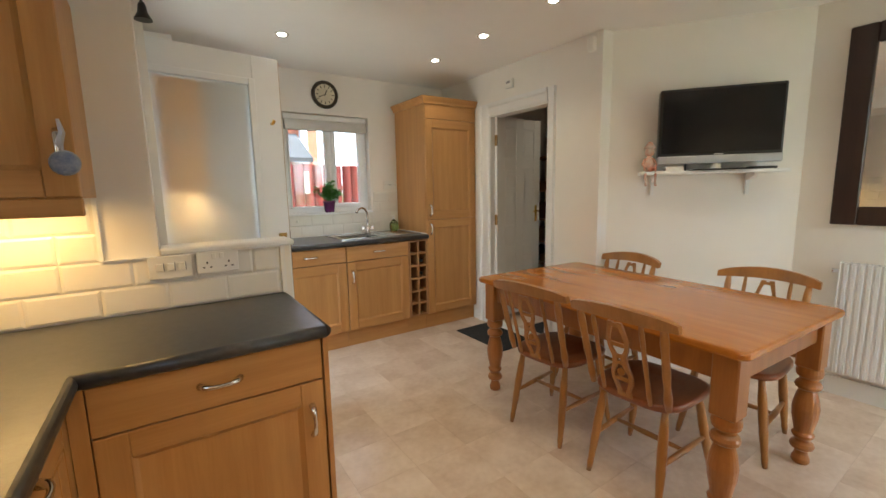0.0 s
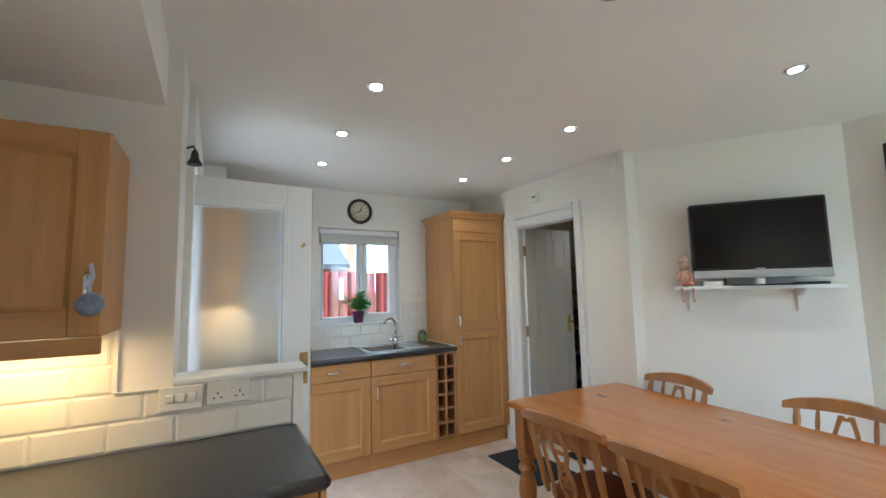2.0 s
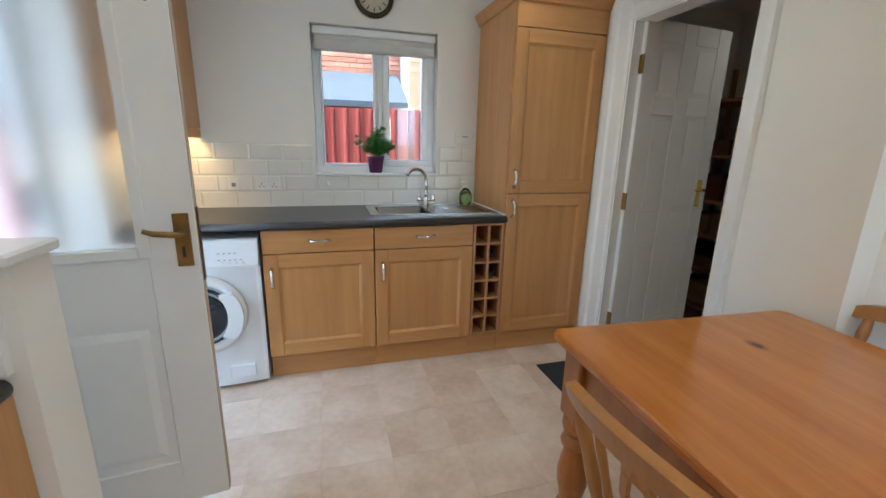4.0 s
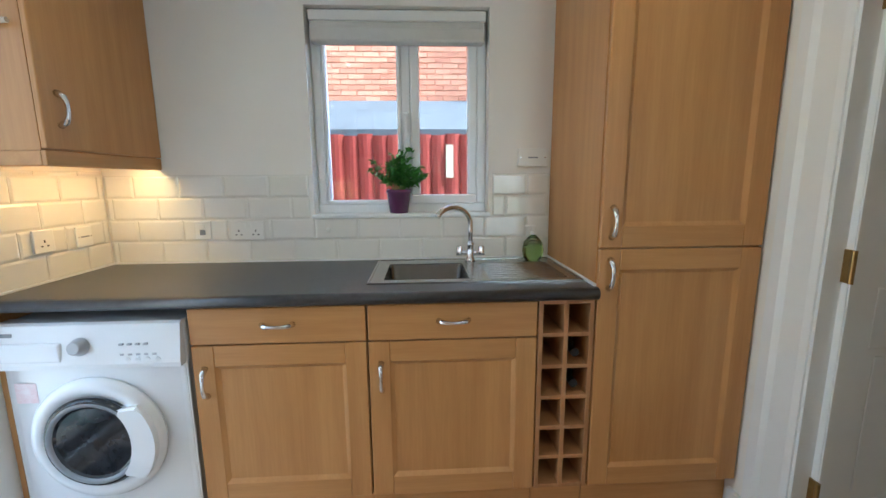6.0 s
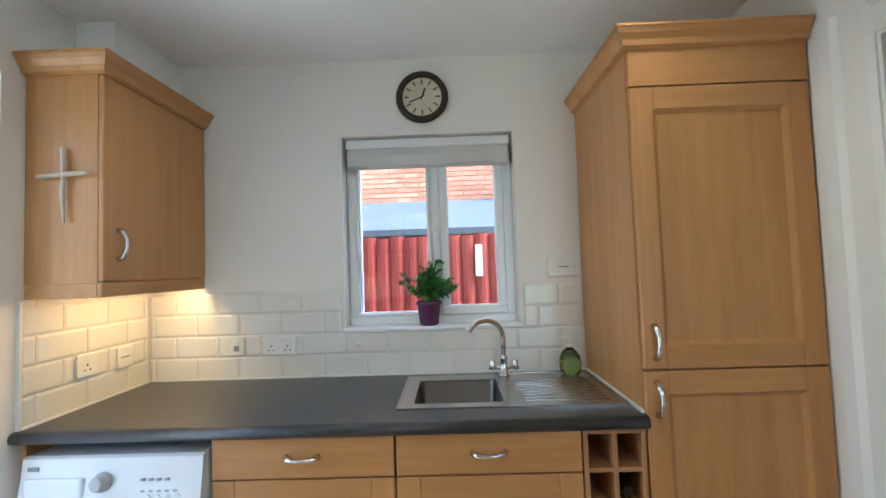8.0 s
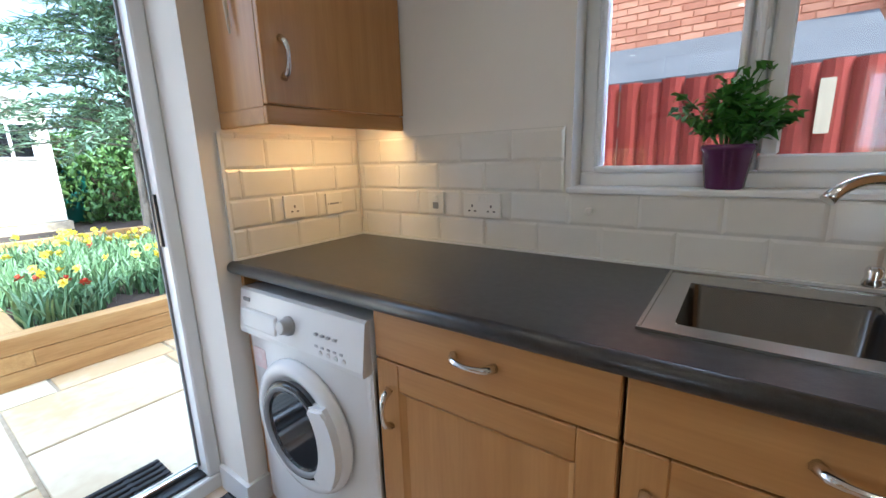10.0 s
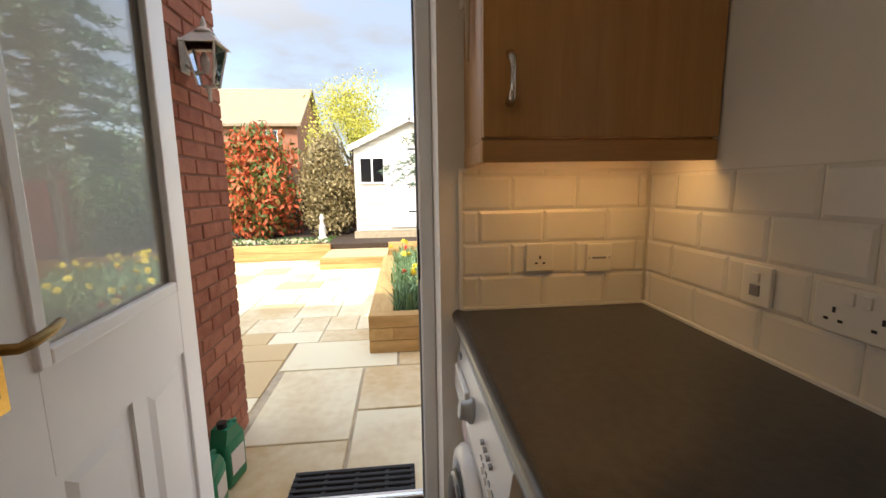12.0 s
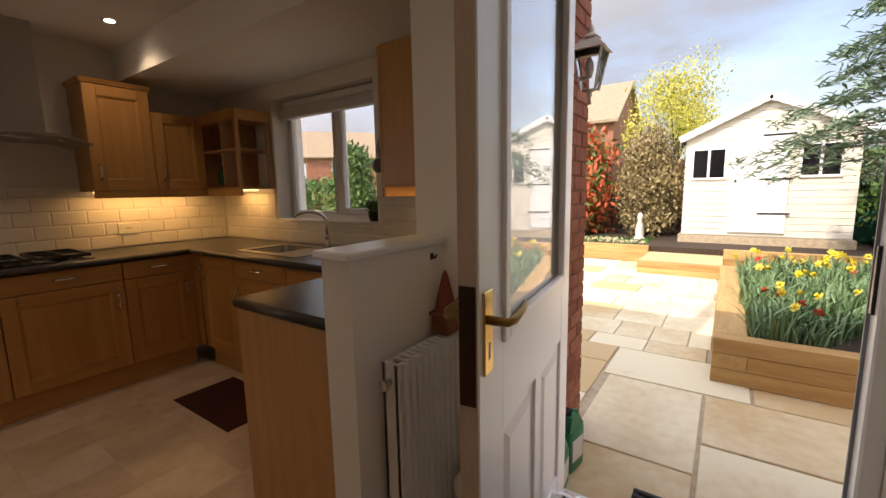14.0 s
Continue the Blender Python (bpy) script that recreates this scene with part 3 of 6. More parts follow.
for i, (a, b) in enumerate(((1.20, 0.6), (0.60, 0.6), (0.0, 0.48))):
    base_unit(0, b, pose(PX0 - 0.02, a - b + 0.06, 0, 0, 0, 90), drawer=(i != 2), label="beech-effect unit under the kitchen window worktop")
for i, (a, b) in enumerate(((0.20, 0.43), (0.80, 0.6), (1.40, 0.6), (2.0, 0.6))):
    base_unit(0, b, pose(a, KF - 0.02, 0, 0, 0, 180), left=False, label="beech-effect unit along the hob wall")

# ---------- kitchen wall cupboards ----------
kc_ = wall_unit("wall_cupboard", 0, 0, pose(-0.612, 1.535, 0), ["r"], 0.322, 1.345, 1.958, "beech-effect wall cupboard beside the partition", False, False, 0.425, top=False)
hc_ = wall_unit("wall_cupboard", 0, 0, pose(0.220, -0.78, 0, 0, 0, 180), ["l"], 0.318, 1.36, 2.095, "tall beech-effect wall cupboard beside the hood", True, True, 0.395, top=False)
wall_unit("wall_cupboard", 0, 0, pose(-0.177, -0.78, 0, 0, 0, 180), ["l"], 0.318, 1.36, 1.955, "lower beech-effect wall cupboard", False, False, 0.37, top=False)
cornice(hc_, 0, 0.395, 0.0, 0.318, 2.095, True, True, 0.03, 0.02)
sh_ = root("open_shelf_unit", KX, -0.82, 1.36, "beech-effect open corner shelf unit beside the window", "shelf unit")
for z in (0.0, 0.30, 0.53):
    part("shelf", box(0.0, 0.30, 0.0, 0.54, z, z + 0.018, 0.002), BEECH_DARKER, sh_)
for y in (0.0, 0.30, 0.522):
    part("upright", box(0.0, 0.30 if y < 0.5 else 0.05, y, y + 0.018, 0.0182, 0.53, 0.002), BEECH_DARKER, sh_)
part("post", box(0.275, 0.30, 0.505, 0.54, 0.0182, 0.53, 0.003), BEECH_DARKER, sh_)
part("fascia", boxes((0.286, 0.304, 0.0, 0.544, 0.545, 0.615), (0.0, 0.286, 0.526, 0.544, 0.545, 0.615), bevel=0.003), BEECH_H, sh_)
part("fascia", box(0.284, 0.300, 0.0, 0.544, -0.05, 0.0, 0.003), BEECH_H, sh_)
jr = root("storage_jar", KX + 0.17, -0.64, 1.379, "dark green glazed jar on the open shelf", "jar")
part("jar", lathe([(0.06, 0), (0.095, 0.03), (0.10, 0.11), (0.07, 0.17), (0.055, 0.19), (0.06, 0.20)], 20), mat("green_glaze", (0.01, 0.06, 0.045), 0.2), jr, "", True)

# ---------- washing machine ----------
PRINT = mat("pale_print", (0.42, 0.43, 0.46), 0.5)
wm = root("washing_machine", 0.03, 3.30, 0.0, "white front-loading washing machine under the worktop", "washing machine")
part("body", box(0, 0.595, 0, 0.55, 0.02, 0.85, 0.012, 3), APPL, wm)
BOW = [(0.595 * k / 24, 0.004 - 0.026 * (1 - (k / 12 - 1) ** 2)) for k in range(25)]
part("front_panel", prism([(0.0, 0.02)] + BOW + [(0.595, 0.02)], 0.022, 0.704), APPL, wm, "bowed white front panel")
part("sticker", box(0.035, 0.105, -0.0125, -0.006, 0.575, 0.645, 0.0005), mat("pink_sticker", (0.72, 0.50, 0.52), 0.5, color2=(0.82, 0.74, 0.76), scale=30), wm, "faded pink sticker")
part("control_panel", prism([(-0.028, 0.700), (-0.030, 0.715), (-0.010, 0.845), (0.0, 0.852), (0.05, 0.852), (0.05, 0.700)], 0.002, 0.593, "x"), APPL, wm)
part("door_ring", lathe([(0.158, 0), (0.166, 0.014), (0.186, 0.022), (0.206, 0.018), (0.219, 0.0), (0.219, -0.012)], 40, m=pose(0.30, -0.032, 0.45, 90)), APPL, wm, "white door ring", True)
part("door_glass", lathe([(0.001, 0.000), (0.07, 0.006), (0.115, 0.014), (0.138, 0.026), (0.150, 0.030), (0.162, 0.018)], 40, m=pose(0.30, -0.038, 0.45, 90)), mat("drum_glass", (0.018, 0.018, 0.02), 0.08, vary=0.5, scale=9), wm, "dark door glass", True)
GRIP = [(0.30 + 0.118 * math.cos(a) + 0.012, 0.45 + 0.150 * math.sin(a)) for a in [radians(d) for d in range(-52, 53, 8)]] + [(0.30 + 0.205 * math.cos(a), 0.45 + 0.205 * math.sin(a)) for a in [radians(d) for d in range(40, -41, -8)]]
grip = prism(GRIP, -0.074, -0.036, "y")
bmesh.ops.bevel(grip, geom=[e for e in grip.edges if abs(e.verts[0].co.y + 0.074) < 1e-4 and abs(e.verts[1].co.y + 0.074) < 1e-4], offset=0.008, segments=3, affect="EDGES")
part("door_grip", grip, APPL, wm, "white crescent door grip")
part("seal", lathe([(0.118, -0.008), (0.132, 0.022), (0.145, 0.030), (0.150, 0.022), (0.150, -0.010)], 36, m=pose(0.30, -0.040, 0.45, 90)), GREYP, wm, "grey rubber seal", True)
part("dial", lathe([(0.030, 0), (0.030, 0.008), (0.024, 0.012), (0.022, 0.030), (0.018, 0.034)], 24, m=pose(0.275, -0.020, 0.775, 82)), SILVERP, wm, "silver programme dial", True)
part("detergent_drawer", box(0.02, 0.215, -0.031, -0.012, 0.722, 0.790, 0.008, 2), APPL, wm)
for k in range(9):
    part("indicator", box(0.40 + (k % 5) * 0.026, 0.412 + (k % 5) * 0.026, -0.0275, -0.018, 0.742 + (k // 5) * 0.035, 0.748 + (k // 5) * 0.035), PRINT, wm)
for k in range(4):
    part("button", cyl((0.425 + 0.032 * k, -0.030, 0.728), (0.425 + 0.032 * k, -0.02, 0.73), 0.008, n=12), APPL, wm)
part("badge", box(0.025, 0.06, -0.0185, -0.012, 0.81, 0.822), GREYP, wm)
part("filter_flap", box(0.40, 0.53, -0.022, -0.004, 0.062, 0.137, 0.003), APPL, wm)
for x in (0.06, 0.53):
    part("foot", cyl((x, 0.06, 0), (x, 0.06, 0.03), 0.02), RUBBER, wm)

# ---------- sink and tap ----------
sk_ = root("kitchen_sink", 0, 0, WZ, "inset stainless steel sink with a ribbed drainer", "sink")
bm = bmesh.new()
sx0, sx1, sy0, sy1 = 1.235, 2.025, 3.395, 3.835
bx0, bx1, by0, by1 = 1.285, 1.615, 3.44, 3.745
def rim_ring(x0, x1, y0, y1, z, r, n=5):
    pts = []
    for cx, cy, a0 in ((x1 - r, y1 - r, 0), (x0 + r, y1 - r, 90), (x0 + r, y0 + r, 180), (x1 - r, y0 + r, 270)):
        for k in range(n + 1):
            a = radians(a0 + 90 * k / n)
            pts.append((cx + r * math.cos(a), cy + r * math.sin(a), z))
    return pts
def skin(bm, loops, cap=False):
    vs = [[bm.verts.new(p) for p in lp] for lp in loops]
    for a, b in zip(vs, vs[1:]):
        for k in range(len(a)):
            bm.faces.new((a[k], a[(k + 1) % len(a)], b[(k + 1) % len(a)], b[k]))
    if cap:
        bm.faces.new(vs[-1])
    return vs
skin(bm, [rim_ring(bx0, bx1, by0, by1, 0.004, 0.03), rim_ring(bx0 + 0.006, bx1 - 0.006, by0 + 0.006, by1 - 0.006, -0.004, 0.03), rim_ring(bx0 + 0.012, bx1 - 0.012, by0 + 0.012, by1 - 0.012, -0.150, 0.03), rim_ring(bx0 + 0.03, bx1 - 0.03, by0 + 0.03, by1 - 0.03, -0.165, 0.02)], True)
# steel darker than the deck: the bowl's inner shade is in this colour
part("bowl", bm, mat("shaded_steel", (0.16, 0.155, 0.148), 0.24, 1.0, vary=0.12, scale=6), sk_, "", True)
part("deck", slab_hole(sx0, sx1, sy0, sy1, bx0 + 0.004, bx1 - 0.004, by0 + 0.004, by1 - 0.004, 0.0, 0.0045), STEEL, sk_)
for k in range(9):
    y = 3.448 + 0.0335 * k
    part("rib", tube([(1.69, y, 0.003), (1.985, y, 0.0045)], 0.0042, 6), STEEL, sk_, "", True)
part("rim", boxes((sx0 - 0.003, sx1 + 0.003, sy0 - 0.004, sy0 + 0.004, 0, 0.007), (sx0 - 0.003, sx1 + 0.003, sy1 - 0.004, sy1 + 0.004, 0, 0.007), (sx0 - 0.003, sx0 + 0.004, sy0, sy1, 0, 0.007), (sx1 - 0.004, sx1 + 0.003, sy0, sy1, 0, 0.007)), STEEL, sk_)
part("waste", lathe([(0.035, 0), (0.035, 0.004), (0.02, 0.005)], 20, m=pose(1.45, 3.60, -0.165)), CHROME, sk_, "", True)

tap = root("mixer_tap", 1.655, 3.792, WZ + 0.0045, "chrome mixer tap with a swan neck spout", "tap")
part("base", lathe([(0.026, 0), (0.026, 0.008), (0.018, 0.014), (0.016, 0.07), (0.019, 0.08), (0.013, 0.09)], 18), CHROME, tap, "", True)
pts = [(0, 0, 0.08), (0, 0, 0.14)] + [(-0.085 + 0.085 * math.cos(a), -0.06 * (1 - math.cos(a)), 0.165 + 0.085 * math.sin(a)) for a in [0.15 * k for k in range(0, 18)]]
part("spout", tube(pts, [0.012] * (len(pts) - 2) + [0.0125, 0.0135], 12), CHROME, tap, "", True)
for s in (-1, 1):
    part("valve", tube([(0, 0, 0.035), (s * 0.045, 0, 0.04)], 0.010, 10), CHROME, tap, "", True)
    part("lever", lathe([(0.017, 0), (0.019, 0.006), (0.014, 0.02), (0.016, 0.032), (0.012, 0.042)], 14, m=pose(s * 0.05, 0, 0.028)), CHROME, tap, "", True)

soap = root("soap_bottle", 1.945, 3.79, WZ + 0.0045, "green glass soap bottle with a clear pump", "bottle")
part("bottle", lathe([(0.030, 0), (0.043, 0.010), (0.049, 0.045), (0.043, 0.080), (0.026, 0.104), (0.014, 0.112), (0.013, 0.120)], 22), GREENGL, soap, "", True)
part("liquid", lathe([(0.026, 0.004), (0.039, 0.012), (0.045, 0.045), (0.040, 0.075)], 18), glass("green_soap", 0.0, (0.55, 0.68, 0.36), 1.33), soap, "", True)
bm = lathe([(0.015, 0.118), (0.015, 0.13), (0.006, 0.133), (0.006, 0.155)], 12)
add_box(bm, -0.04, 0.01, -0.006, 0.006, 0.152, 0.162, 0.003)
part("pump", bm, PLASTIC, soap)

# ---------- back door ----------
dr = root("frame_back_door", label="white plastic back door frame and threshold", category="door frame", kind="structure")
part("jamb", box(-0.295, -0.205, 3.185, 3.235, 0.06, 2.12, 0.006), UPVC, dr)
part("jamb", box(-0.295, -0.205, 2.285, 2.328, 0.06, 2.12, 0.006), UPVC, dr)
part("head", box(-0.295, -0.205, 2.328, 3.185, 2.07, 2.12, 0.006), UPVC, dr)
part("sill", box(-0.36, -0.20, 2.285, 3.235, GZ, 0.058, 0.006), UPVC, dr)
part("threshold_strip", box(-0.305, -0.275, 2.328, 3.185, 0.058, 0.092, 0.008, 2), CHROME, dr, "bright metal threshold strip")
part("weather_bar", box(-0.275, -0.225, 2.328, 3.185, 0.058, 0.070, 0.003), BLACK, dr)
part("door_stop", boxes((-0.278, -0.268, 3.177, 3.185, 0.09, 2.07), (-0.282, -0.262, 2.328, 3.185, 2.057, 2.07)), GREYP, dr, "grey weather seal")
part("keep", box(-0.255, -0.235, 3.177, 3.187, 0.98, 1.16, 0.002), BLACK, dr, "dark metal lock keep")

door = root("back_door", -0.295, 2.333, 0, "white half-glazed back door standing open, with brass handle", "door", rz=6.9)
DW, T0, T1 = 0.885, 0.0, 0.044
GX0, GX1, GZ0, GZ1 = 0.13, 0.745, 1.0, 1.93
# the door's white edge, its warm shade put into the colour
SHADED_EDGE = mat("shaded_door_edge", (0.46, 0.36, 0.27), 0.5, color2=(0.58, 0.47, 0.37), grain=(5, 5, 0.5))
part("stile", box(0.0, GX0, T0, T1, 0.07, 2.06, 0.003), UPVC, door)
part("stile", box(GX1, DW, T0, T1, 0.07, 2.06, 0.003), UPVC, door)
part("rail", box(GX0, GX1, T0 + 0.0005, T1 - 0.0005, GZ1, 2.06), UPVC, door)
part("rail", box(GX0, GX1, T0 + 0.0005, T1 - 0.0005, 0.78, GZ0), UPVC, door)
part("rail", box(GX0, GX1, T0 + 0.0005, T1 - 0.0005, 0.07, 0.24), UPVC, door)
part("mullion", box(0.405, 0.465, T0 + 0.0005, T1 - 0.0005, 0.24, 0.78), UPVC, door)
for a, b in ((GX0, 0.405), (0.465, GX1)):
    p = part("panel", box(a, b, T0 + 0.010, T1 - 0.010, 0.24, 0.78), UPVC, door)
    for yy, s in ((T1 - 0.010, 1), (T0 + 0.010, -1)):
        bm = bmesh.new()
        y2 = yy + s * 0.008
        o = [(a + 0.03, 0.27), (b - 0.03, 0.27), (b - 0.03, 0.75), (a + 0.03, 0.75)]
        q = [(a + 0.055, 0.295), (b - 0.055, 0.295), (b - 0.055, 0.725), (a + 0.055, 0.725)]
        vo = [bm.verts.new((u, yy, v)) for u, v in o]
        vq = [bm.verts.new((u, y2, v)) for u, v in q]
        for k in range(4):
            bm.faces.new((vo[k], vo[(k + 1) % 4], vq[(k + 1) % 4], vq[k]))
        bm.faces.new(vq)
        part("raised_field", bm, UPVC, p)
for yy, s in ((T1, 1), (T0, -1)):
    bm = bmesh.new()
    for x0, x1, z0, z1 in ((GX0 - 0.012, GX0 + 0.022, GZ0 - 0.012, GZ1 + 0.012), (GX1 - 0.022, GX1 + 0.012, GZ0 - 0.012, GZ1 + 0.012), (GX0 + 0.022, GX1 - 0.022, GZ0 - 0.012, GZ0 + 0.022), (GX0 + 0.022, GX1 - 0.022, GZ1 - 0.022, GZ1 + 0.012)):
        add_box(bm, x0, x1, min(yy - s * 0.012, yy + s * 0.010), max(yy - s * 0.012, yy + s * 0.010), z0, z1, 0.005, 2)
    part("glazing_bead", bm, UPVC, door)
pane = part("pane", box(GX0, GX1, 0.026, 0.032, GZ0, GZ1), CLEAR, door, "clear outer glass")
pane.visible_shadow = False
pane = part("pane", box(GX0, GX1, 0.019, 0.023, GZ0, GZ1), CLEAR, door, "clear middle glass")
pane.visible_shadow = False
pane = part("obscured_pane", box(GX0, GX1, 0.012, 0.016, GZ0, GZ1), FROST, door, "obscured inner glass")
pane.visible_shadow = False
part("edge", box(DW, DW + 0.003, T0 + 0.003, T1 - 0.003, 0.08, 2.05), SHADED_EDGE, door, "white door edge tinted for warm shade")
part("lock_plate", box(DW + 0.003, DW + 0.006, 0.005, 0.039, 0.90, 1.14), mat("bronze_plate", (0.06, 0.03, 0.02), 0.45, 0.6), door, "dark bronze lock face plate")
for yy, s in ((T1, 1), (T0, -1)):
    pl = part("handle_plate", box(DW - 0.062, DW - 0.017, min(yy, yy + s * 0.006), max(yy, yy + s * 0.006), 0.955, 1.125, 0.002), BRASS if s > 0 else DARKBRASS, door, "brass handle plate")
    part("lever", tube([(DW - 0.04, yy, 1.065), (DW - 0.04, yy + s * 0.045, 1.065), (DW - 0.058, yy + s * 0.05, 1.067), (DW - 0.105, yy + s * 0.05, 1.072), (DW - 0.132, yy + s * 0.051, 1.082)], [0.010, 0.009, 0.010, 0.009, 0.007], 10), DARKBRASS, pl, "", True)
    part("keyhole", boxes((DW - 0.045, DW - 0.036, yy + s * 0.003, yy + s * 0.0065, 0.985, 1.02)), BLACK, pl)
part("hook", tube([(DW - 0.055, T0, 1.72), (DW - 0.055, T0 - 0.02, 1.72), (DW - 0.05, T0 - 0.03, 1.735)], 0.008, 8), BRASS, door, "small brass hook", True)

# ---------- store room doorway ----------
fr = root("frame_store_door", label="white painted door lining and architrave", category="door frame", kind="structure")
for a, b in ((2.36, 2.375), (3.08, 3.095)):
    part("lining", box(XE - 0.003, XE + 0.113, a, b, 0, 2.035), TRIM, fr)
part("lining", box(XE - 0.003, XE + 0.113, 2.375, 3.08, 2.02, 2.035), TRIM, fr)
arch = [(0.0, 0.0), (0.0, 0.010), (0.016, 0.016), (0.070, 0.016), (0.084, 0.028), (0.112, 0.030), (0.115, 0.0)]
def arch_strip(y0, sgn, z1):
    return prism([(y0 + sgn * u, XE - v) for u, v in arch], 0, z1, "z")
for y0, sgn in ((3.090, 1.35), (2.368, -0.7)):
    bm = arch_strip(y0, sgn, 2.14)
    for v in bm.verts:
        v.co.x, v.co.y = v.co.y, v.co.x
    part("architrave", bm, TRIM, fr)
bm = prism([(XE - v, 2.028 + u) for u, v in arch], 2.37, 3.085, "y")
part("architrave", bm, TRIM, fr)
part("threshold", box(XE - 0.01, XE + 0.11, 2.375, 3.08, 0.0, 0.012, 0.004), TRIM, fr)


def panelled_leaf(name, w, m, label, hinge=True, handle=True):
    r = root(name, label=label, category="door", kind="")
    r.matrix_basis = m
    h, t = 1.995, 0.04
    LEAFP = TRIM
    part("leaf", box(0, w, 0.006, t - 0.006, 0, h), LEAFP, r)
    xs = [(0, 0.105), (w / 2 - 0.05, w / 2 + 0.05), (w - 0.105, w)]
    zs = [(0, 0.20), (0.74, 0.93), (1.50, 1.60), (1.89, h)]
    for y0, y1 in ((0, 0.006), (t - 0.006, t)):
        for a, b in xs:
            part("stile", box(a, b, y0, y1, 0, h, 0.002), LEAFP, r)
        for c, d in zs:
            for (a0, a1), (b0, b1) in zip(xs, xs[1:]):
                part("rail", box(a1, b0, y0, y1, c, d, 0.002), LEAFP, r)
        for (c0, c1), (d0, d1) in zip(zs, zs[1:]):
            for (a0, a1), (b0, b1) in zip(xs, xs[1:]):
                part("field", box(a1 + 0.03, b0 - 0.03, y0 + 0.001, y1 - 0.001, c1 + 0.03, d0 - 0.03, 0.0018), LEAFP, r)
    if hinge:
        for z in (0.24, 1.0, 1.76):
            hg = part("hinge", box(-0.006, 0.0, 0.0, t, z - 0.05, z + 0.05, 0.001), DARKBRASS, r, "dulled brass hinge")
            part("knuckle", cyl((-0.008, -0.004, z - 0.05), (-0.008, -0.004, z + 0.05), 0.007), DARKBRASS, hg)
    if handle:
        for s, y in ((-1, 0), (1, t)):
            pl = part("handle_plate", box(w - 0.085, w - 0.05, min(y, y + s * 0.005), max(y, y + s * 0.005), 0.95, 1.12, 0.002), BRASS, r, "brass handle plate")
            part("lever", tube([(w - 0.067, y, 1.06), (w - 0.067, y + s * 0.045, 1.06), (w - 0.16, y + s * 0.05, 1.06)], 0.008, 8), BRASS, pl, "", True)
    return r


panelled_leaf("store_door", 0.67, pose(XE + 0.06, 3.055, 0.045, 0, 0, 6), "white six-panel door standing open into the store room")
panelled_leaf("inner_door", 0.67, pose(3.42, 3.02, 0.01, 0, 0, -40), "white panelled inner door standing ajar", False)

# ---------- dining table ----------
tb = root("dining_table", 2.105, 1.285, 0, "waxed pine farmhouse table with turned legs", "table", rz=-3.0)
HX, HY, TH = 0.475, 0.785, 0.775
def round_plate(hx, hy, z0, z1, r):
    bm = bmesh.new()
    lo = skin(bm, [rim_ring(-hx + 0.006, hx - 0.006, -hy + 0.006, hy - 0.006, z0, r), rim_ring(-hx, hx, -hy, hy, z0 + 0.008, r), rim_ring(-hx, hx, -hy, hy, z1 - 0.010, r), rim_ring(-hx + 0.003, hx - 0.003, -hy + 0.003, hy - 0.003, z1 - 0.003, r), rim_ring(-hx + 0.010, hx - 0.010, -hy + 0.010, hy - 0.010, z1, r)], True)
    bm.faces.new(lo[0][::-1])
    return bm
part("tabletop", round_plate(HX, HY, TH - 0.032, TH, 0.035), PINE, tb)
for x0, x1, y0, y1 in ((-HX + 0.06, -HX + 0.085, -HY + 0.10, HY - 0.10), (HX - 0.085, HX - 0.06, -HY + 0.10, HY - 0.10), (-HX + 0.10, HX - 0.10, -HY + 0.06, -HY + 0.085), (-HX + 0.10, HX - 0.10, HY - 0.085, HY - 0.06)):
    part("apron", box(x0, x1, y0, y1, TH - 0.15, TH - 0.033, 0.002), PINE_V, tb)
for sx in (-1, 1):
    for sy in (-1, 1):
        cx, cy = sx * (HX - 0.085), sy * (HY - 0.085)
        bm = box(cx - 0.047, cx + 0.047, cy - 0.047, cy + 0.047, TH - 0.285, TH - 0.033, 0.006)
        lathe([(0.9 * r_, 0.885 * z_) for r_, z_ in [(0.034, 0.0), (0.040, 0.012), (0.040, 0.03), (0.030, 0.055), (0.028, 0.075), (0.050, 0.09), (0.054, 0.105), (0.048, 0.12), (0.034, 0.13), (0.034, 0.14), (0.048, 0.16), (0.050, 0.17), (0.040, 0.185), (0.046, 0.22), (0.056, 0.27), (0.059, 0.32), (0.052, 0.37), (0.042, 0.41), (0.038, 0.425), (0.054, 0.437), (0.058, 0.452), (0.052, 0.467), (0.040, 0.478), (0.040, 0.49), (0.054, 0.505), (0.058, 0.525), (0.054, 0.556)]], 22, bm, Matrix.Translation((cx, cy, 0)))
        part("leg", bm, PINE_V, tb)


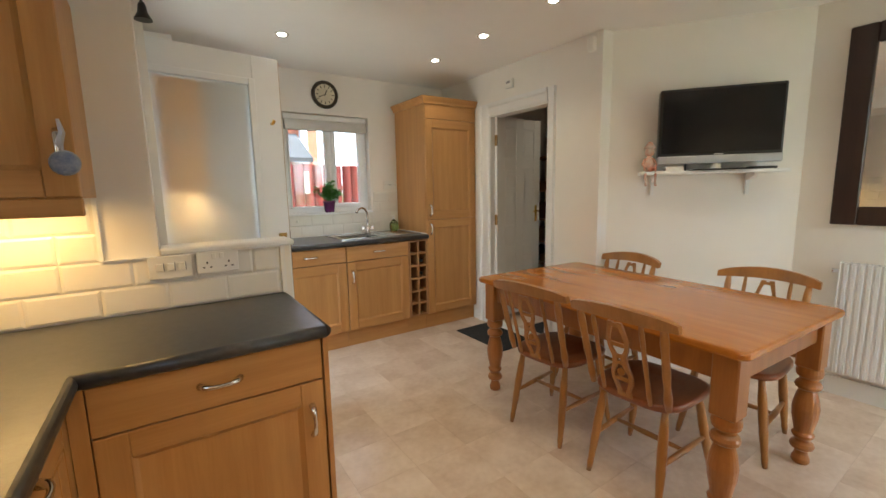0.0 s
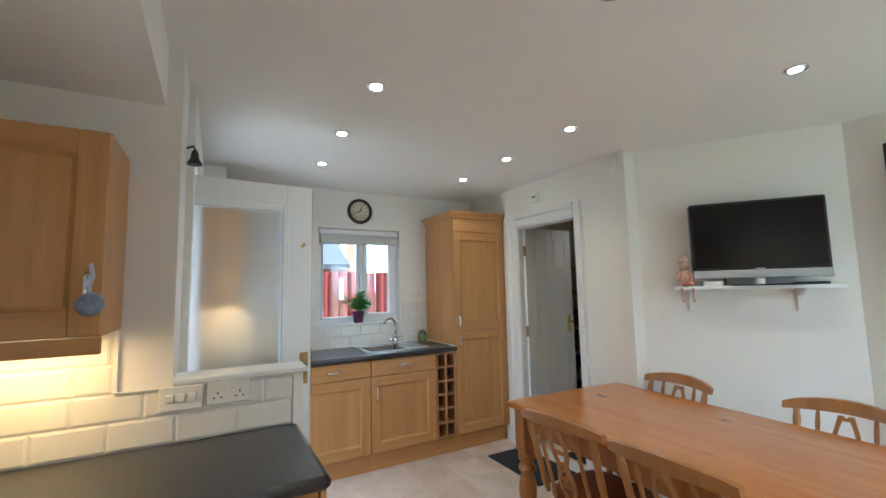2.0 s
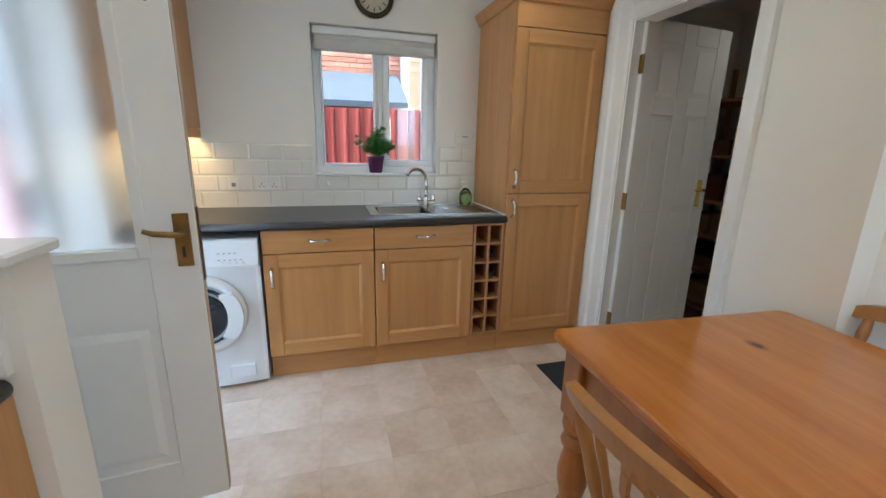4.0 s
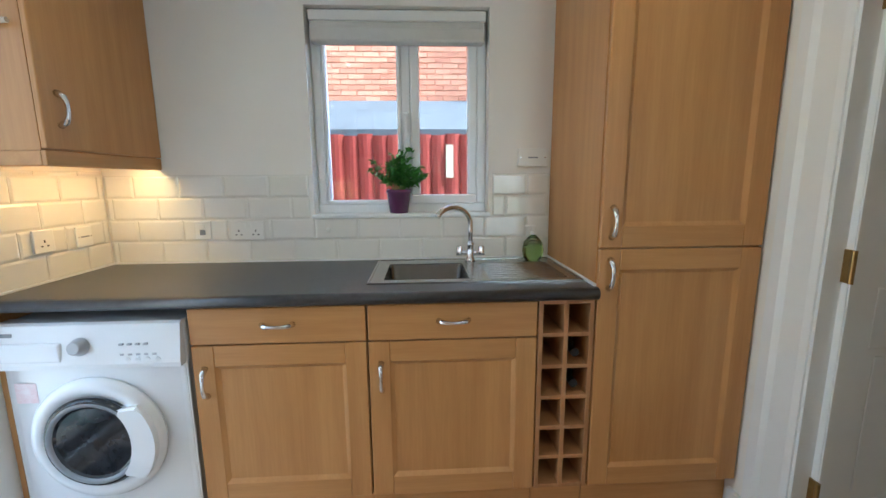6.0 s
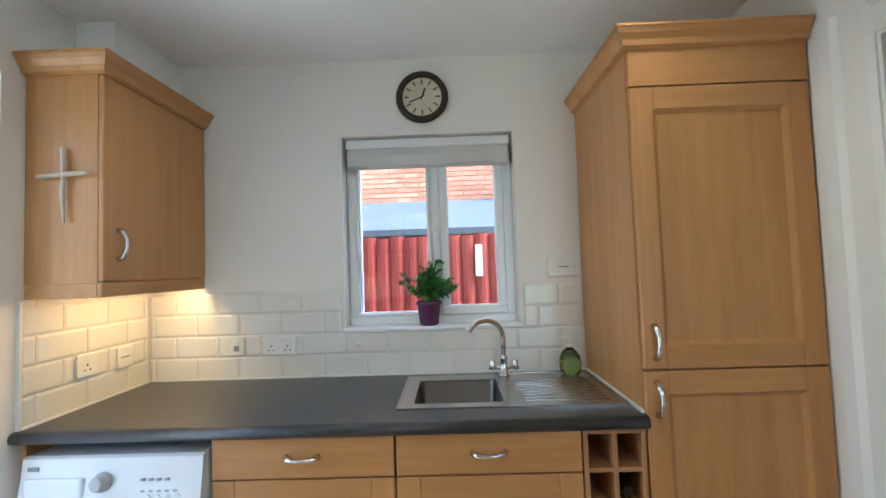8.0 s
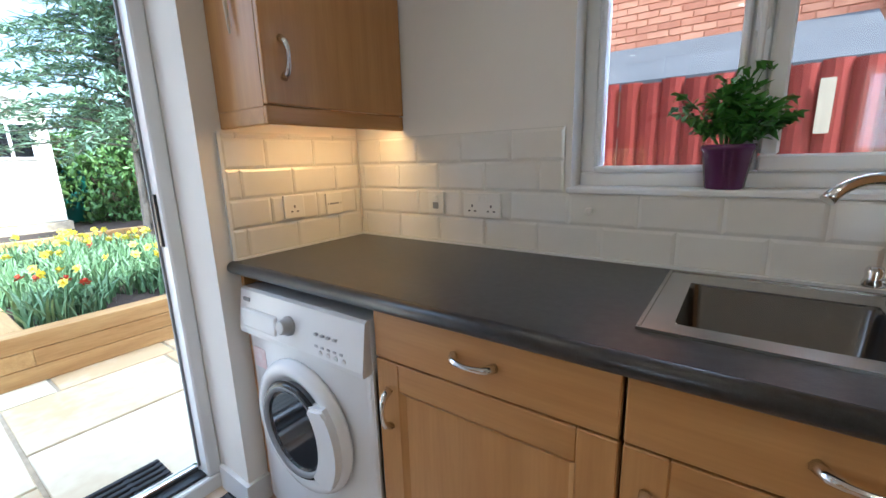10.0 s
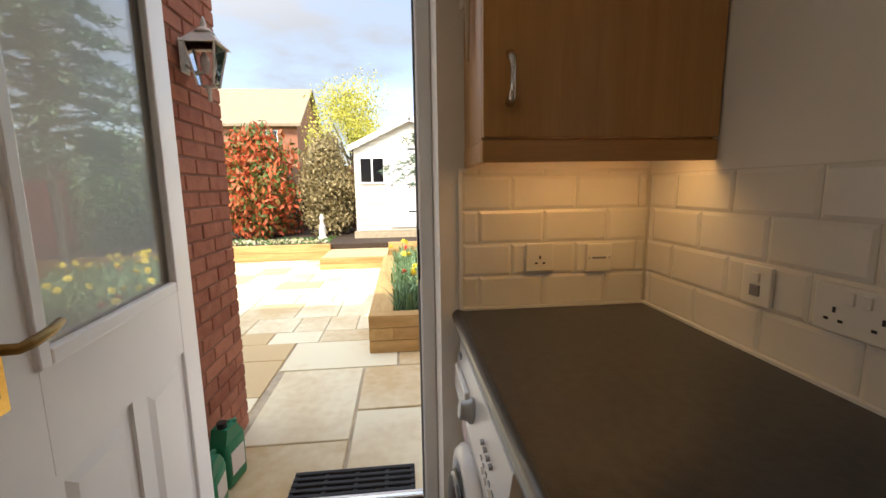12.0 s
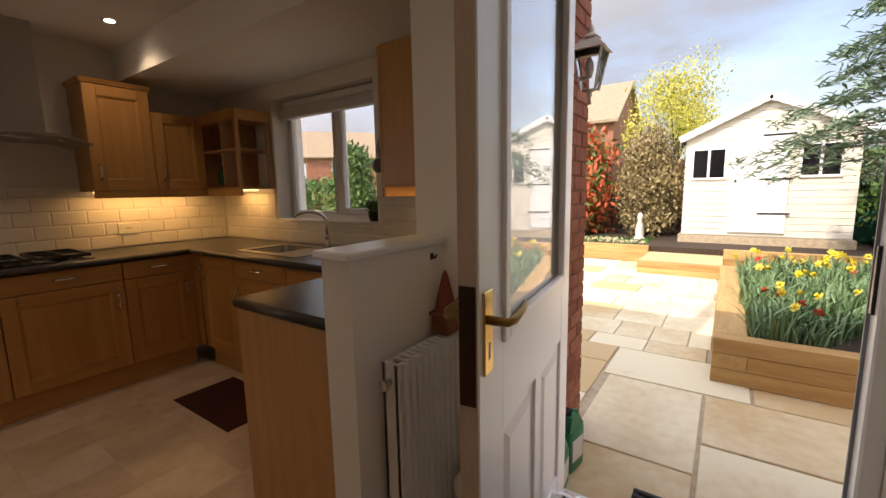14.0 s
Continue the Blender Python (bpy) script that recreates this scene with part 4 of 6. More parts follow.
# ---------- chairs ----------
def chair(m):
    """A farmhouse chair; it faces +x, its back is at -x."""
    r = root("dining_chair", label="lacquered beech farmhouse chair with a pierced splat back", category="chair", group="chairs round the table")
    r.matrix_basis = m
    seat = bmesh.new()
    loops = []
    for z, k in ((0.415, 0.90), (0.422, 0.98), (0.440, 1.0), (0.450, 0.98), (0.452, 0.93)):
        loops.append([(k * (0.215 * math.copysign(abs(math.cos(a)) ** 0.55, math.cos(a))), k * ((0.205 + 0.012 * math.cos(a)) * math.copysign(abs(math.sin(a)) ** 0.55, math.sin(a))), z) for a in [2 * math.pi * i / 28 for i in range(28)]])
    vs = skin(seat, loops, False)
    top = [seat.verts.new((0.5 * v.co.x / 0.93, 0.5 * v.co.y / 0.93, 0.441)) for v in vs[-1]]
    for k in range(28):
        seat.faces.new((vs[-1][k], vs[-1][(k + 1) % 28], top[(k + 1) % 28], top[k]))
    seat.faces.new(top)
    seat.faces.new(vs[0][::-1])
    part("seat", seat, SEATW, r, "dark polished dished seat", True)
    feet = {}
    for sx in (-1, 1):
        for sy in (-1, 1):
            a, b = Vector((sx * 0.15, sy * 0.14, 0.418)), Vector((sx * 0.205 - (0.015 if sx < 0 else 0), sy * (0.165 if sx < 0 else 0.200), 0.0))
            feet[sx, sy] = (a, b)
            pts = [a.lerp(b, t) for t in (0, 0.12, 0.2, 0.45, 0.55, 0.62, 0.85, 0.9, 1)]
            part("leg", tube(pts, [0.014, 0.016, 0.019, 0.021, 0.019, 0.020, 0.014, 0.015, 0.011], 10), CHAIR, r, "", True)
    mids = {}
    for sy in (-1, 1):
        p, q = feet[-1, sy][0].lerp(feet[-1, sy][1], 0.55), feet[1, sy][0].lerp(feet[1, sy][1], 0.55)
        part("stretcher", tube([p, p.lerp(q, 0.5), q], [0.009, 0.015, 0.009], 8), CHAIR, r, "", True)
        mids[sy] = p.lerp(q, 0.5)
    part("stretcher", tube([mids[-1], mids[-1].lerp(mids[1], 0.5), mids[1]], [0.009, 0.014, 0.009], 8), CHAIR, r, "", True)
    # back: crest rail, two posts, slim spindles, pierced splat; leans towards -x
    def bk(u, z):
        return Vector((-0.185 - 0.30 * (z - 0.45) - 0.035 * (1 - (u / 0.2) ** 2), u, z))
    crest = bmesh.new()
    n = 14
    rings = []
    for i in range(n + 1):
        u = -0.235 + 0.47 * i / n
        f = math.cos(math.pi * u / 0.47)
        hgt = 0.034 + 0.026 * max(f, 0) ** 0.6
        c = bk(u, 0.805 + 0.012 * f)
        rings.append([crest.verts.new(c + Vector((dx, 0, dz))) for dx, dz in ((0.014, 0), (0.015 - 0.3 * hgt, hgt), (-0.3 * hgt - 0.015, hgt), (-0.014, 0))])
    for a, b in zip(rings, rings[1:]):
        for k in range(4):
            crest.faces.new((a[k], a[(k + 1) % 4], b[(k + 1) % 4], b[k]))
    crest.faces.new(rings[0])
    crest.faces.new(rings[-1][::-1])
    bmesh.ops.bevel(crest, geom=[e for e in crest.edges if e.calc_face_angle(0) > 0.6], offset=0.004, segments=2, affect="EDGES")
    part("crest_rail", crest, CHAIR, r)
    for sy in (-1, 1):
        zs = (0.445, 0.50, 0.56, 0.62, 0.70, 0.76, 0.812)
        part("post", tube([bk(sy * (0.172 + 0.012 * (z - 0.45) / 0.35), z) for z in zs], [0.013, 0.018, 0.014, 0.017, 0.015, 0.018, 0.013], 10), CHAIR, r, "", True)
        part("spindle", tube([bk(sy * 0.105, z) for z in zs], [0.008, 0.011, 0.009, 0.010, 0.009, 0.011, 0.008], 8), CHAIR, r, "", True)
    half_w = [(0.445, 0.032), (0.48, 0.030), (0.52, 0.045), (0.56, 0.048), (0.60, 0.036), (0.64, 0.030), (0.68, 0.044), (0.72, 0.050), (0.76, 0.040), (0.805, 0.030)]
    sp = bmesh.new()
    for sy in (-1, 1):
        prev = None
        for k, (z, w) in enumerate(half_w):
            inner = w - (0.017 if k not in (0, 4, 5, 9) else 0.024)
            ring = [sp.verts.new(bk(sy * max(inner, 0.004), z) + Vector((d, 0, 0))) for d in (0.006, -0.006)] + [sp.verts.new(bk(sy * w, z) + Vector((d, 0, 0))) for d in (-0.006, 0.006)]
            if prev:
                for j in range(4):
                    sp.faces.new((prev[j], prev[(j + 1) % 4], ring[(j + 1) % 4], ring[j]))
            else:
                sp.faces.new(ring)
            prev = ring
        sp.faces.new(prev[::-1])
    for z in (0.455, 0.535, 0.615, 0.645, 0.70, 0.79):
        c = bk(0, z)
        add_box(sp, c.x - 0.005, c.x + 0.005, -0.028, 0.028, z - 0.008, z + 0.008)
    lathe([(0.004, -0.006), (0.017, -0.005), (0.017, 0.005), (0.004, 0.006)], 12, sp, Matrix.Translation(bk(0, 0.57)) @ pose(0, 0, 0, 0, 90))
    part("splat", sp, CHAIR, r)
    return r


ch = chair(pose(1.80, 1.50, 0, 0, 0, 5))
copy_thing(ch, pose(1.80, 0.965, 0, 0, 0, 2))
copy_thing(ch, pose(2.42, 1.68, 0, 0, 0, 176))
copy_thing(ch, pose(2.46, 0.85, 0, 0, 0, 182))

# ---------- television and shelf (angled wall) ----------
ANG = math.degrees(math.atan2(-0.93, 0.72))
def on_angled(s, out, z):
    """The pose of a thing on the angled wall: s metres along it from its far end, out metres off it; local -y points into the room."""
    d = Vector((0.72, -0.93, 0)).normalized()
    nrm = Vector((-0.93, -0.72, 0)).normalized()
    p = Vector((2.75, 1.88, 0)) + d * s + nrm * out
    return pose(p.x, p.y, z, 0, 0, ANG)
sh = root("wall_shelf", label="white painted shelf on two brackets", category="shelf")
sh.matrix_basis = on_angled(0.20, 0.0, 1.42)
part("board", box(0, 0.84, -0.20, 0, 0, 0.022, 0.003), TRIM, sh)
for x in (0.085, 0.665):
    part("bracket", prism([(0, 0), (-0.15, 0), (-0.15, -0.015), (-0.02, -0.05), (-0.015, -0.14), (0, -0.14)], x, x + 0.022, "x"), TRIM, sh)
tv = root("television", label="black flat television with a silver lower edge", category="television")
tv.matrix_basis = on_angled(0.30, 0.13, 1.442)
part("case", box(0.0, 0.705, -0.03, 0.05, 0.08, 0.53, 0.012, 2), BLACK, tv)
part("screen", box(0.018, 0.687, -0.034, -0.029, 0.115, 0.512), SCREEN, tv)
part("lower_edge", box(0.0, 0.705, -0.036, 0.03, 0.045, 0.098, 0.008, 2), SILVERP, tv, "silver lower edge")
part("badge", box(0.33, 0.38, -0.0375, -0.034, 0.10, 0.107), SILVERP, tv)
part("neck", cyl((0.352, 0.0, 0.0), (0.352, 0.0, 0.05), 0.03, n=16), PLASTIC, tv)
part("base", box(0.20, 0.54, -0.10, 0.08, 0.0, 0.008, 0.003), BLACK, tv)

# ---------- framed mirror ----------
mr = root("wall_mirror", 3.466, 0.0, 0, "mirror in a wide dark wood frame", "mirror")
part("frame", boxes((-0.03, 0, 0.66, 0.78, 1.09, 2.24), (-0.03, 0, 0.20, 0.30, 1.09, 2.24), (-0.03, 0, 0.30, 0.66, 1.09, 1.20), (-0.03, 0, 0.30, 0.66, 2.13, 2.24), bevel=0.006), DARKWOOD, mr)
part("glass", box(-0.012, -0.006, 0.29, 0.67, 1.19, 2.14), MIRROR, mr)

# ---------- wall clock ----------
ck = root("wall_clock", 1.328, YW, 2.235, "round wall clock with a dark frame and cream dial", "clock")
part("case", lathe([(0.118, 0.0), (0.125, 0.012), (0.120, 0.028), (0.104, 0.034), (0.096, 0.028), (0.094, 0.012)], 40, m=pose(0, 0, 0, 90)), mat("bronze_frame", (0.045, 0.032, 0.02), 0.4, 0.3), ck, "dark bronze frame", True)
part("dial", cyl((0, -0.0135, 0), (0, -0.016, 0), 0.093, n=40), mat("cream_dial", (0.62, 0.56, 0.42), 0.7, vary=0.12, scale=20), ck)
for k in range(12):
    a = radians(30 * k)
    ob = part("numeral", box(-0.003, 0.003, -0.018, -0.016, -0.012, 0.012), BLACK, ck)
    ob.matrix_basis = pose(0.074 * math.sin(a), 0, 0.074 * math.cos(a), 0, math.degrees(a))
for ang, ln, w in ((22, 0.045, 0.004), (248, 0.066, 0.003)):
    ob = part("hand_bar", box(-w, w, -0.0205, -0.0185, -0.012, ln), BLACK, ck)
    ob.matrix_basis = pose(0, 0, 0, 0, ang)

# ---------- lights ----------
lamp("AREA", 1.4, pose(2.83, KY - 0.03, 1.18, 90, 0, 0), (1.0, 0.88, 0.72), 1.02, 1.8)
lamp("AREA", 0.75, pose(-0.315, 2.757, 1.08, 0, -90, 0), (0.86, 0.94, 1.0), 1.96, 0.84)
WARM = (1.0, 0.79, 0.54)
BULB = emit("downlight_bulb", (1.0, 0.92, 0.8), 5.0)
def downlight(x, y, watts=1.3):
    r = root("downlight", x, y, CZ, "recessed white ceiling spotlight, switched on", "ceiling light", "ceiling spotlights")
    part("ring", lathe([(0.047, 0.0), (0.047, -0.006), (0.043, -0.009), (0.034, -0.006), (0.032, 0.0)], 24), CHROME, r, "", True)
    part("bulb", cyl((0, 0, -0.008), (0, 0, -0.004), 0.028, n=20), BULB, r)
    lamp("SPOT", watts, pose(x, y, CZ - 0.02), WARM, 0.03, angle=130)
for x, y in ((0.745, 1.79), (0.76, 2.44), (0.785, 3.10), (1.99, 1.76), (2.0, 2.41), (2.01, 3.05), (2.40, 0.78), (1.22, 0.83), (0.12, -0.45), (1.30, -0.45)):
    downlight(x, y, 3.6 if y < 0 else 2.4 if y < 1.0 else 1.0)
downlight(3.55, 2.75, 1.0)
for x0, x1, y0, y1, z, e_ in ((0.205, 0.245, 3.40, 3.82, 1.405, 0.22), (-0.58, -0.26, 1.68, 1.72, 1.343, 0.40), (-0.50, 0.18, -0.97, -0.93, 1.358, 1.1), (-0.76, -0.73, -0.72, -0.38, 1.358, 0.45)):
    r = root("cabinet_light", label="slim warm strip light under the wall cupboard", category="strip light", group="cupboard lights")
    part("tube", box(x0, x1, y0, y1, z - 0.012, z, 0.003), emit("strip_light", (1.0, 0.70, 0.34), 1.5), r)
    lamp("AREA", e_, pose((x0 + x1) / 2, (y0 + y1) / 2, z - 0.016), (1.0, 0.56, 0.18), max(x1 - x0, 0.03), max(y1 - y0, 0.03))

# ---------- garden ----------
setting("ground", box(-400, 400, -400, 400, -0.5, GZ - 0.03), GRASS, "lawn and open ground round the houses", "ground")
setting("terrace", box(-14, -7.05, -8, 9, GZ - 0.03, 0.24), SOIL, "raised garden bed of dark soil", "flower bed")
setting("pavement", box(-7.0, -0.30, -6, 6.2, GZ - 0.03, GZ - 0.012), JOINT, "sandstone paved patio", "patio")


def sleepers(name, x0, x1, y0, y1, z0, h, n, label):
    r = root(name, label=label, category="planter")
    for k in range(n):
        part("sleeper", box(x0, x1, y0, y1, z0 + k * h, z0 + (k + 1) * h - 0.003, 0.006, 2), SLEEPERX if x1 - x0 > y1 - y0 else SLEEPER, r)
    return r


sleepers("sleeper_wall", -7.05, -6.92, -8, 1.72, GZ, 0.15, 2, "oak sleeper wall holding up the flower bed")
sleepers("sleeper_wall", -7.05, -6.92, 2.85, 6.2, GZ, 0.15, 2, "oak sleeper wall holding up the flower bed")
st = sleepers("garden_step", -5.98, -5.85, 1.72, 2.85, GZ, 0.095, 2, "low step built of oak sleepers")
part("tread", box(-7.05, -5.98, 1.72, 2.85, GZ, 0.14), SLAB, st)
pl = root("planter", label="raised planter of stacked oak sleepers", category="planter")
for k in range(3):
    z0, z1 = GZ + k * 0.108, GZ + (k + 1) * 0.108 - 0.003
    part("sleeper", box(-2.20, -2.07, 2.83 + (0.20 if k % 2 else 0), 6.0, z0, z1, 0.006, 2), SLEEPER, pl)
    part("sleeper", box(-5.2, -2.20 + (0.13 if k % 2 else 0), 2.83, 3.03, z0, z1, 0.006, 2), SLEEPERX, pl)
part("soil", box(-5.2, -2.20, 3.03, 6.0, GZ, 0.22), SOIL, pl)

# shed
sd = root("garden_shed", -8.0, 2.14, 0.24, "cream painted timber shed with a white door and scalloped eaves", "shed")
CREAM = mat("cream_shed_paint", (0.74, 0.71, 0.60), 0.6, vary=0.05, per_object=0.2)
SHEDW = mat("white_shed_paint", (0.78, 0.78, 0.76), 0.5, vary=0.03)
SW, SH, SR = 2.42, 1.98, 2.56
k = 0
z = 0.16
while z < SR - 0.06:
    top = min(z + 0.115, SR)
    inset = max(0.0, (z + 0.06 - SH) / (SR - SH)) * SW / 2
    part("board", box(-0.016, 0.012 + 0.004 * (k % 2), inset, SW - inset, z, top - 0.006, 0.003), CREAM, sd)
    z, k = z + 0.115, k + 1
part("body", prism([(0.01, 0.12), (SW - 0.01, 0.12), (SW - 0.01, SH), (SW / 2, SR - 0.02), (0.01, SH)], -1.8, -0.016, "x"), CREAM, sd)
part("base", box(-1.9, 0.06, -0.05, SW + 0.05, 0.0, 0.14), JOINT, sd)
for s in (-1, 1):
    slope = math.hypot(SW / 2 + 0.12, SR - SH + 0.06)
    ob = part("roof_slope", box(-1.95, 0.12, 0, slope, 0, 0.03), mat("roof_felt", (0.08, 0.08, 0.085), 0.9), sd)
    ang = math.degrees(math.atan2(SR - SH, SW / 2))
    ob.matrix_basis = pose(0, SW / 2, SR + 0.03, 0, 0, 0) @ pose(0, 0, 0, -ang if s > 0 else -180 + ang)
    out = [(0, 0.03), (slope, 0.03)]
    for q in range(24, -1, -1):
        out.append((slope * q / 24, -0.07 - 0.022 * abs(math.sin(q * math.pi / 2.4))))
    ob = part("barge_board", prism(out, 0.10, 0.125, "x"), SHEDW, sd, "white scalloped barge board")
    ob.matrix_basis = pose(0, SW / 2, SR + 0.03, 0, 0, 0) @ (pose(0, 0, 0, -ang) if s > 0 else Matrix.Diagonal((1, -1, 1, 1)) @ pose(0, 0, 0, -ang))
d = part("door", box(0.018, 0.05, 0.73, 1.55, 0.22, 1.98, 0.004), SHEDW, sd, "white shed door")
for zz in (0.55, 1.15, 1.90):
    part("strap_hinge", box(0.05, 0.056, 1.15, 1.60, zz, zz + 0.03), BLACK, d)
part("knob", cyl((0.05, 0.80, 1.15), (0.08, 0.80, 1.15), 0.02), BLACK, d)
for y0 in (0.10, 1.66):
    w = part("window", boxes((0.018, 0.045, y0, y0 + 0.56, 1.18, 1.22), (0.018, 0.045, y0, y0 + 0.56, 1.72, 1.76), (0.018, 0.045, y0, y0 + 0.04, 1.22, 1.72), (0.018, 0.045, y0 + 0.26, y0 + 0.30, 1.22, 1.72), (0.018, 0.045, y0 + 0.52, y0 + 0.56, 1.22, 1.72)), SHEDW, sd)
    for a in (y0 + 0.04, y0 + 0.30):
        part("pane", box(0.020, 0.026, a, a + 0.22, 1.22, 1.72), SCREEN, w)


def clump(bm, c, r, n, size, rnd, squash=1.0, shell=0.55):
    """Many small leaf quads scattered in an uneven ball."""
    for _ in range(n):
        d = Vector((rnd.gauss(0, 1), rnd.gauss(0, 1), rnd.gauss(0, 1))).normalized()
        k = r * (shell + (1 - shell) * rnd.random()) * (1 + 0.22 * noise.noise(d * 2.3 + Vector(c)))
        p = Vector(c) + Vector((d.x * k, d.y * k, d.z * k * squash))
        q = Euler((rnd.uniform(0, 6.3), rnd.uniform(0, 6.3), rnd.uniform(0, 6.3)))
        s = size * rnd.uniform(0.6, 1.4)
        vs = [bm.verts.new(p + q.to_matrix() @ Vector(v)) for v in ((-s, 0, 0), (0, -s * 0.45, s * 0.12), (s, 0, 0), (0, s * 0.45, s * 0.12))]
        bm.faces.new(vs)


def tree(name, x, y, z, h, crown_r, leafm, label, rnd_seed, trunk_r=0.1, n=2600, size=0.09, crown_z=0.6, squash=1.1, blobs=9, category="tree", limbs=9):
    rnd = random.Random(rnd_seed)
    r = root(name, x, y, z, label, category)
    bm = bmesh.new()
    ch_ = h * crown_z
    tube([(0, 0, 0), (0.05 * h * 0.2, 0, h * 0.3), (0, 0.02 * h, h * 0.85)], [trunk_r, trunk_r * 0.7, trunk_r * 0.15], 8, bm)
    cents = []
    for k in range(limbs):
        a = 2 * math.pi * k / limbs + rnd.uniform(-0.3, 0.3)
        z0 = h * rnd.uniform(0.2, 0.5)
        e_ = Vector((math.cos(a) * crown_r * 0.7, math.sin(a) * crown_r * 0.7, ch_ + crown_r * squash * rnd.uniform(-0.4, 0.6)))
        tube([(0, 0, z0), Vector((0, 0, z0)).lerp(e_, 0.5) + Vector((0, 0, 0.06 * h)), e_], [trunk_r * 0.4, trunk_r * 0.25, 0.01], 5, bm)
        cents.append(e_)
    part("trunk", bm, mat("bark", (0.10, 0.07, 0.05), 0.9, vary=0.3, bump=0.5), r, "", True)
    crown = bmesh.new()
    for k in range(blobs):
        if k < len(cents):
            c = cents[k]
        else:
            c = Vector((rnd.uniform(-0.4, 0.4) * crown_r, rnd.uniform(-0.4, 0.4) * crown_r, ch_ + rnd.uniform(-0.3, 0.9) * crown_r * squash))
        clump(crown, c, crown_r * rnd.uniform(0.38, 0.55), n // blobs, size, rnd, squash, 0.25)
    part("crown", crown, leafm, r)
    return r


REDLEAF = mat("red_foliage", (0.09, 0.13, 0.025), 0.5, color2=(0.68, 0.13, 0.05), scale=1.1, island=1.1)
BROWNLEAF = mat("olive_foliage", (0.17, 0.13, 0.05), 0.6, color2=(0.42, 0.33, 0.16), scale=3, island=0.9)
YELLEAF = mat("yellow_foliage", (0.38, 0.36, 0.04), 0.5, color2=(0.66, 0.58, 0.10), scale=2, island=0.7)
CONLEAF = mat("blue_green_foliage", (0.075, 0.13, 0.075), 0.6, color2=(0.20, 0.30, 0.18), scale=3, island=0.7)
GRNLEAF = mat("shrub_foliage", (0.04, 0.10, 0.018), 0.5, color2=(0.13, 0.24, 0.06), scale=3, island=0.8)
def bush(name, x, y, z, rx, ry, h, leafm, label, seed, n=9000, size=0.06, cell=0.36):
    """A dense shrub: stems and an uneven heap of small leaf clumps down to the ground."""
    rnd = random.Random(seed)
    r = root(name, x, y, z, label, "shrub")
    bm, stems = bmesh.new(), bmesh.new()
    count = 34
    for k in range(count):
        t = (k + 0.5) / count
        zz = h * (0.10 + 0.80 * t)
        k2 = math.sin(math.pi * min(1, 0.22 + 0.76 * t)) ** 0.6
        a = k * 2.39996
        rad = rnd.uniform(0.35, 0.80)
        c = (rx * k2 * rad * math.cos(a), ry * k2 * rad * math.sin(a), zz)
        clump(bm, c, cell * rnd.uniform(0.8, 1.35), n // count, size, rnd, 1.0, 0.15)
        tube([(0, 0, 0), (c[0] * 0.4, c[1] * 0.4, zz * 0.5), c], [0.025, 0.015, 0.005], 5, stems)
    part("stems", stems, mat("bark", (0.10, 0.07, 0.05), 0.9, vary=0.3), r)
    part("crown", bm, leafm, r)
    return r


bush("red_shrub", -8.75, -0.15, 0.24, 0.9, 1.0, 2.5, REDLEAF, "large red-leaved shrub in the flower bed", 3, 14000, 0.07, 0.40)
bush("olive_shrub", -8.9, 1.40, 0.24, 0.75, 0.72, 2.4, BROWNLEAF, "rounded olive-brown clipped shrub", 5, 15000, 0.042, 0.34)
tree("yellow_tree", -20, 0.85, 0, 5.7, 2.25, YELLEAF, "tree in fresh yellow spring leaf behind the gardens", 7, 0.16, 12000, 0.06, 0.70, 1.1, 22)
def feathery(name, x, y, z, h, reach, leafm, label, seed, n_branch=46, per=70, size=0.045, low=0.25):
    """An airy evergreen: arching branches set round a stem, with sprays of small leaves along them."""
    rnd = random.Random(seed)
    r = root(name, x, y, z, label, "tree")
    wood, lv = bmesh.new(), bmesh.new()
    tube([(0, 0, 0), (0.06, 0.03, h * 0.5), (0, 0, h)], [0.06, 0.045, 0.01], 7, wood)
    for k in range(n_branch):
        t = low + (1 - low) * (k + 0.5) / n_branch
        a = k * 2.39996 + rnd.uniform(-0.3, 0.3)
        ln_ = reach * (1.15 - 0.85 * t) * rnd.uniform(0.7, 1.15)
        d = Vector((math.cos(a), math.sin(a), 0))
        p0 = Vector((0, 0, h * t))
        pts = [p0 + d * (ln_ * u) + Vector((0, 0, ln_ * (0.30 * u - 0.42 * u * u))) for u in (0, 0.33, 0.66, 1)]
        tube(pts, [0.014, 0.010, 0.006, 0.003], 4, wood)
        for j in range(per):
            u = rnd.random() ** 0.7
            c = p0 + d * (ln_ * u) + Vector((0, 0, ln_ * (0.30 * u - 0.42 * u * u)))
            spread = 0.05 + 0.16 * u * (1.1 - u * 0.6)
            c = c + Vector((rnd.gauss(0, 1), rnd.gauss(0, 1), rnd.gauss(0, 0.45))) * spread * 0.55
            q = Euler((rnd.uniform(-0.7, 0.7), rnd.uniform(-0.7, 0.7), a + rnd.uniform(-1.0, 1.0))).to_matrix()
            s = size * rnd.uniform(0.7, 1.6)
            lv.faces.new([lv.verts.new(c + q @ Vector(v)) for v in ((-s, 0, 0), (0, -s * 0.22, 0.004), (s, 0, -0.01), (0, s * 0.22, 0.004))])
    tagged(part("branches", wood, mat("grey_bark", (0.13, 0.11, 0.09), 0.9, vary=0.3), r), kind="stuff")
    part("foliage", lv, leafm, r)
    return r


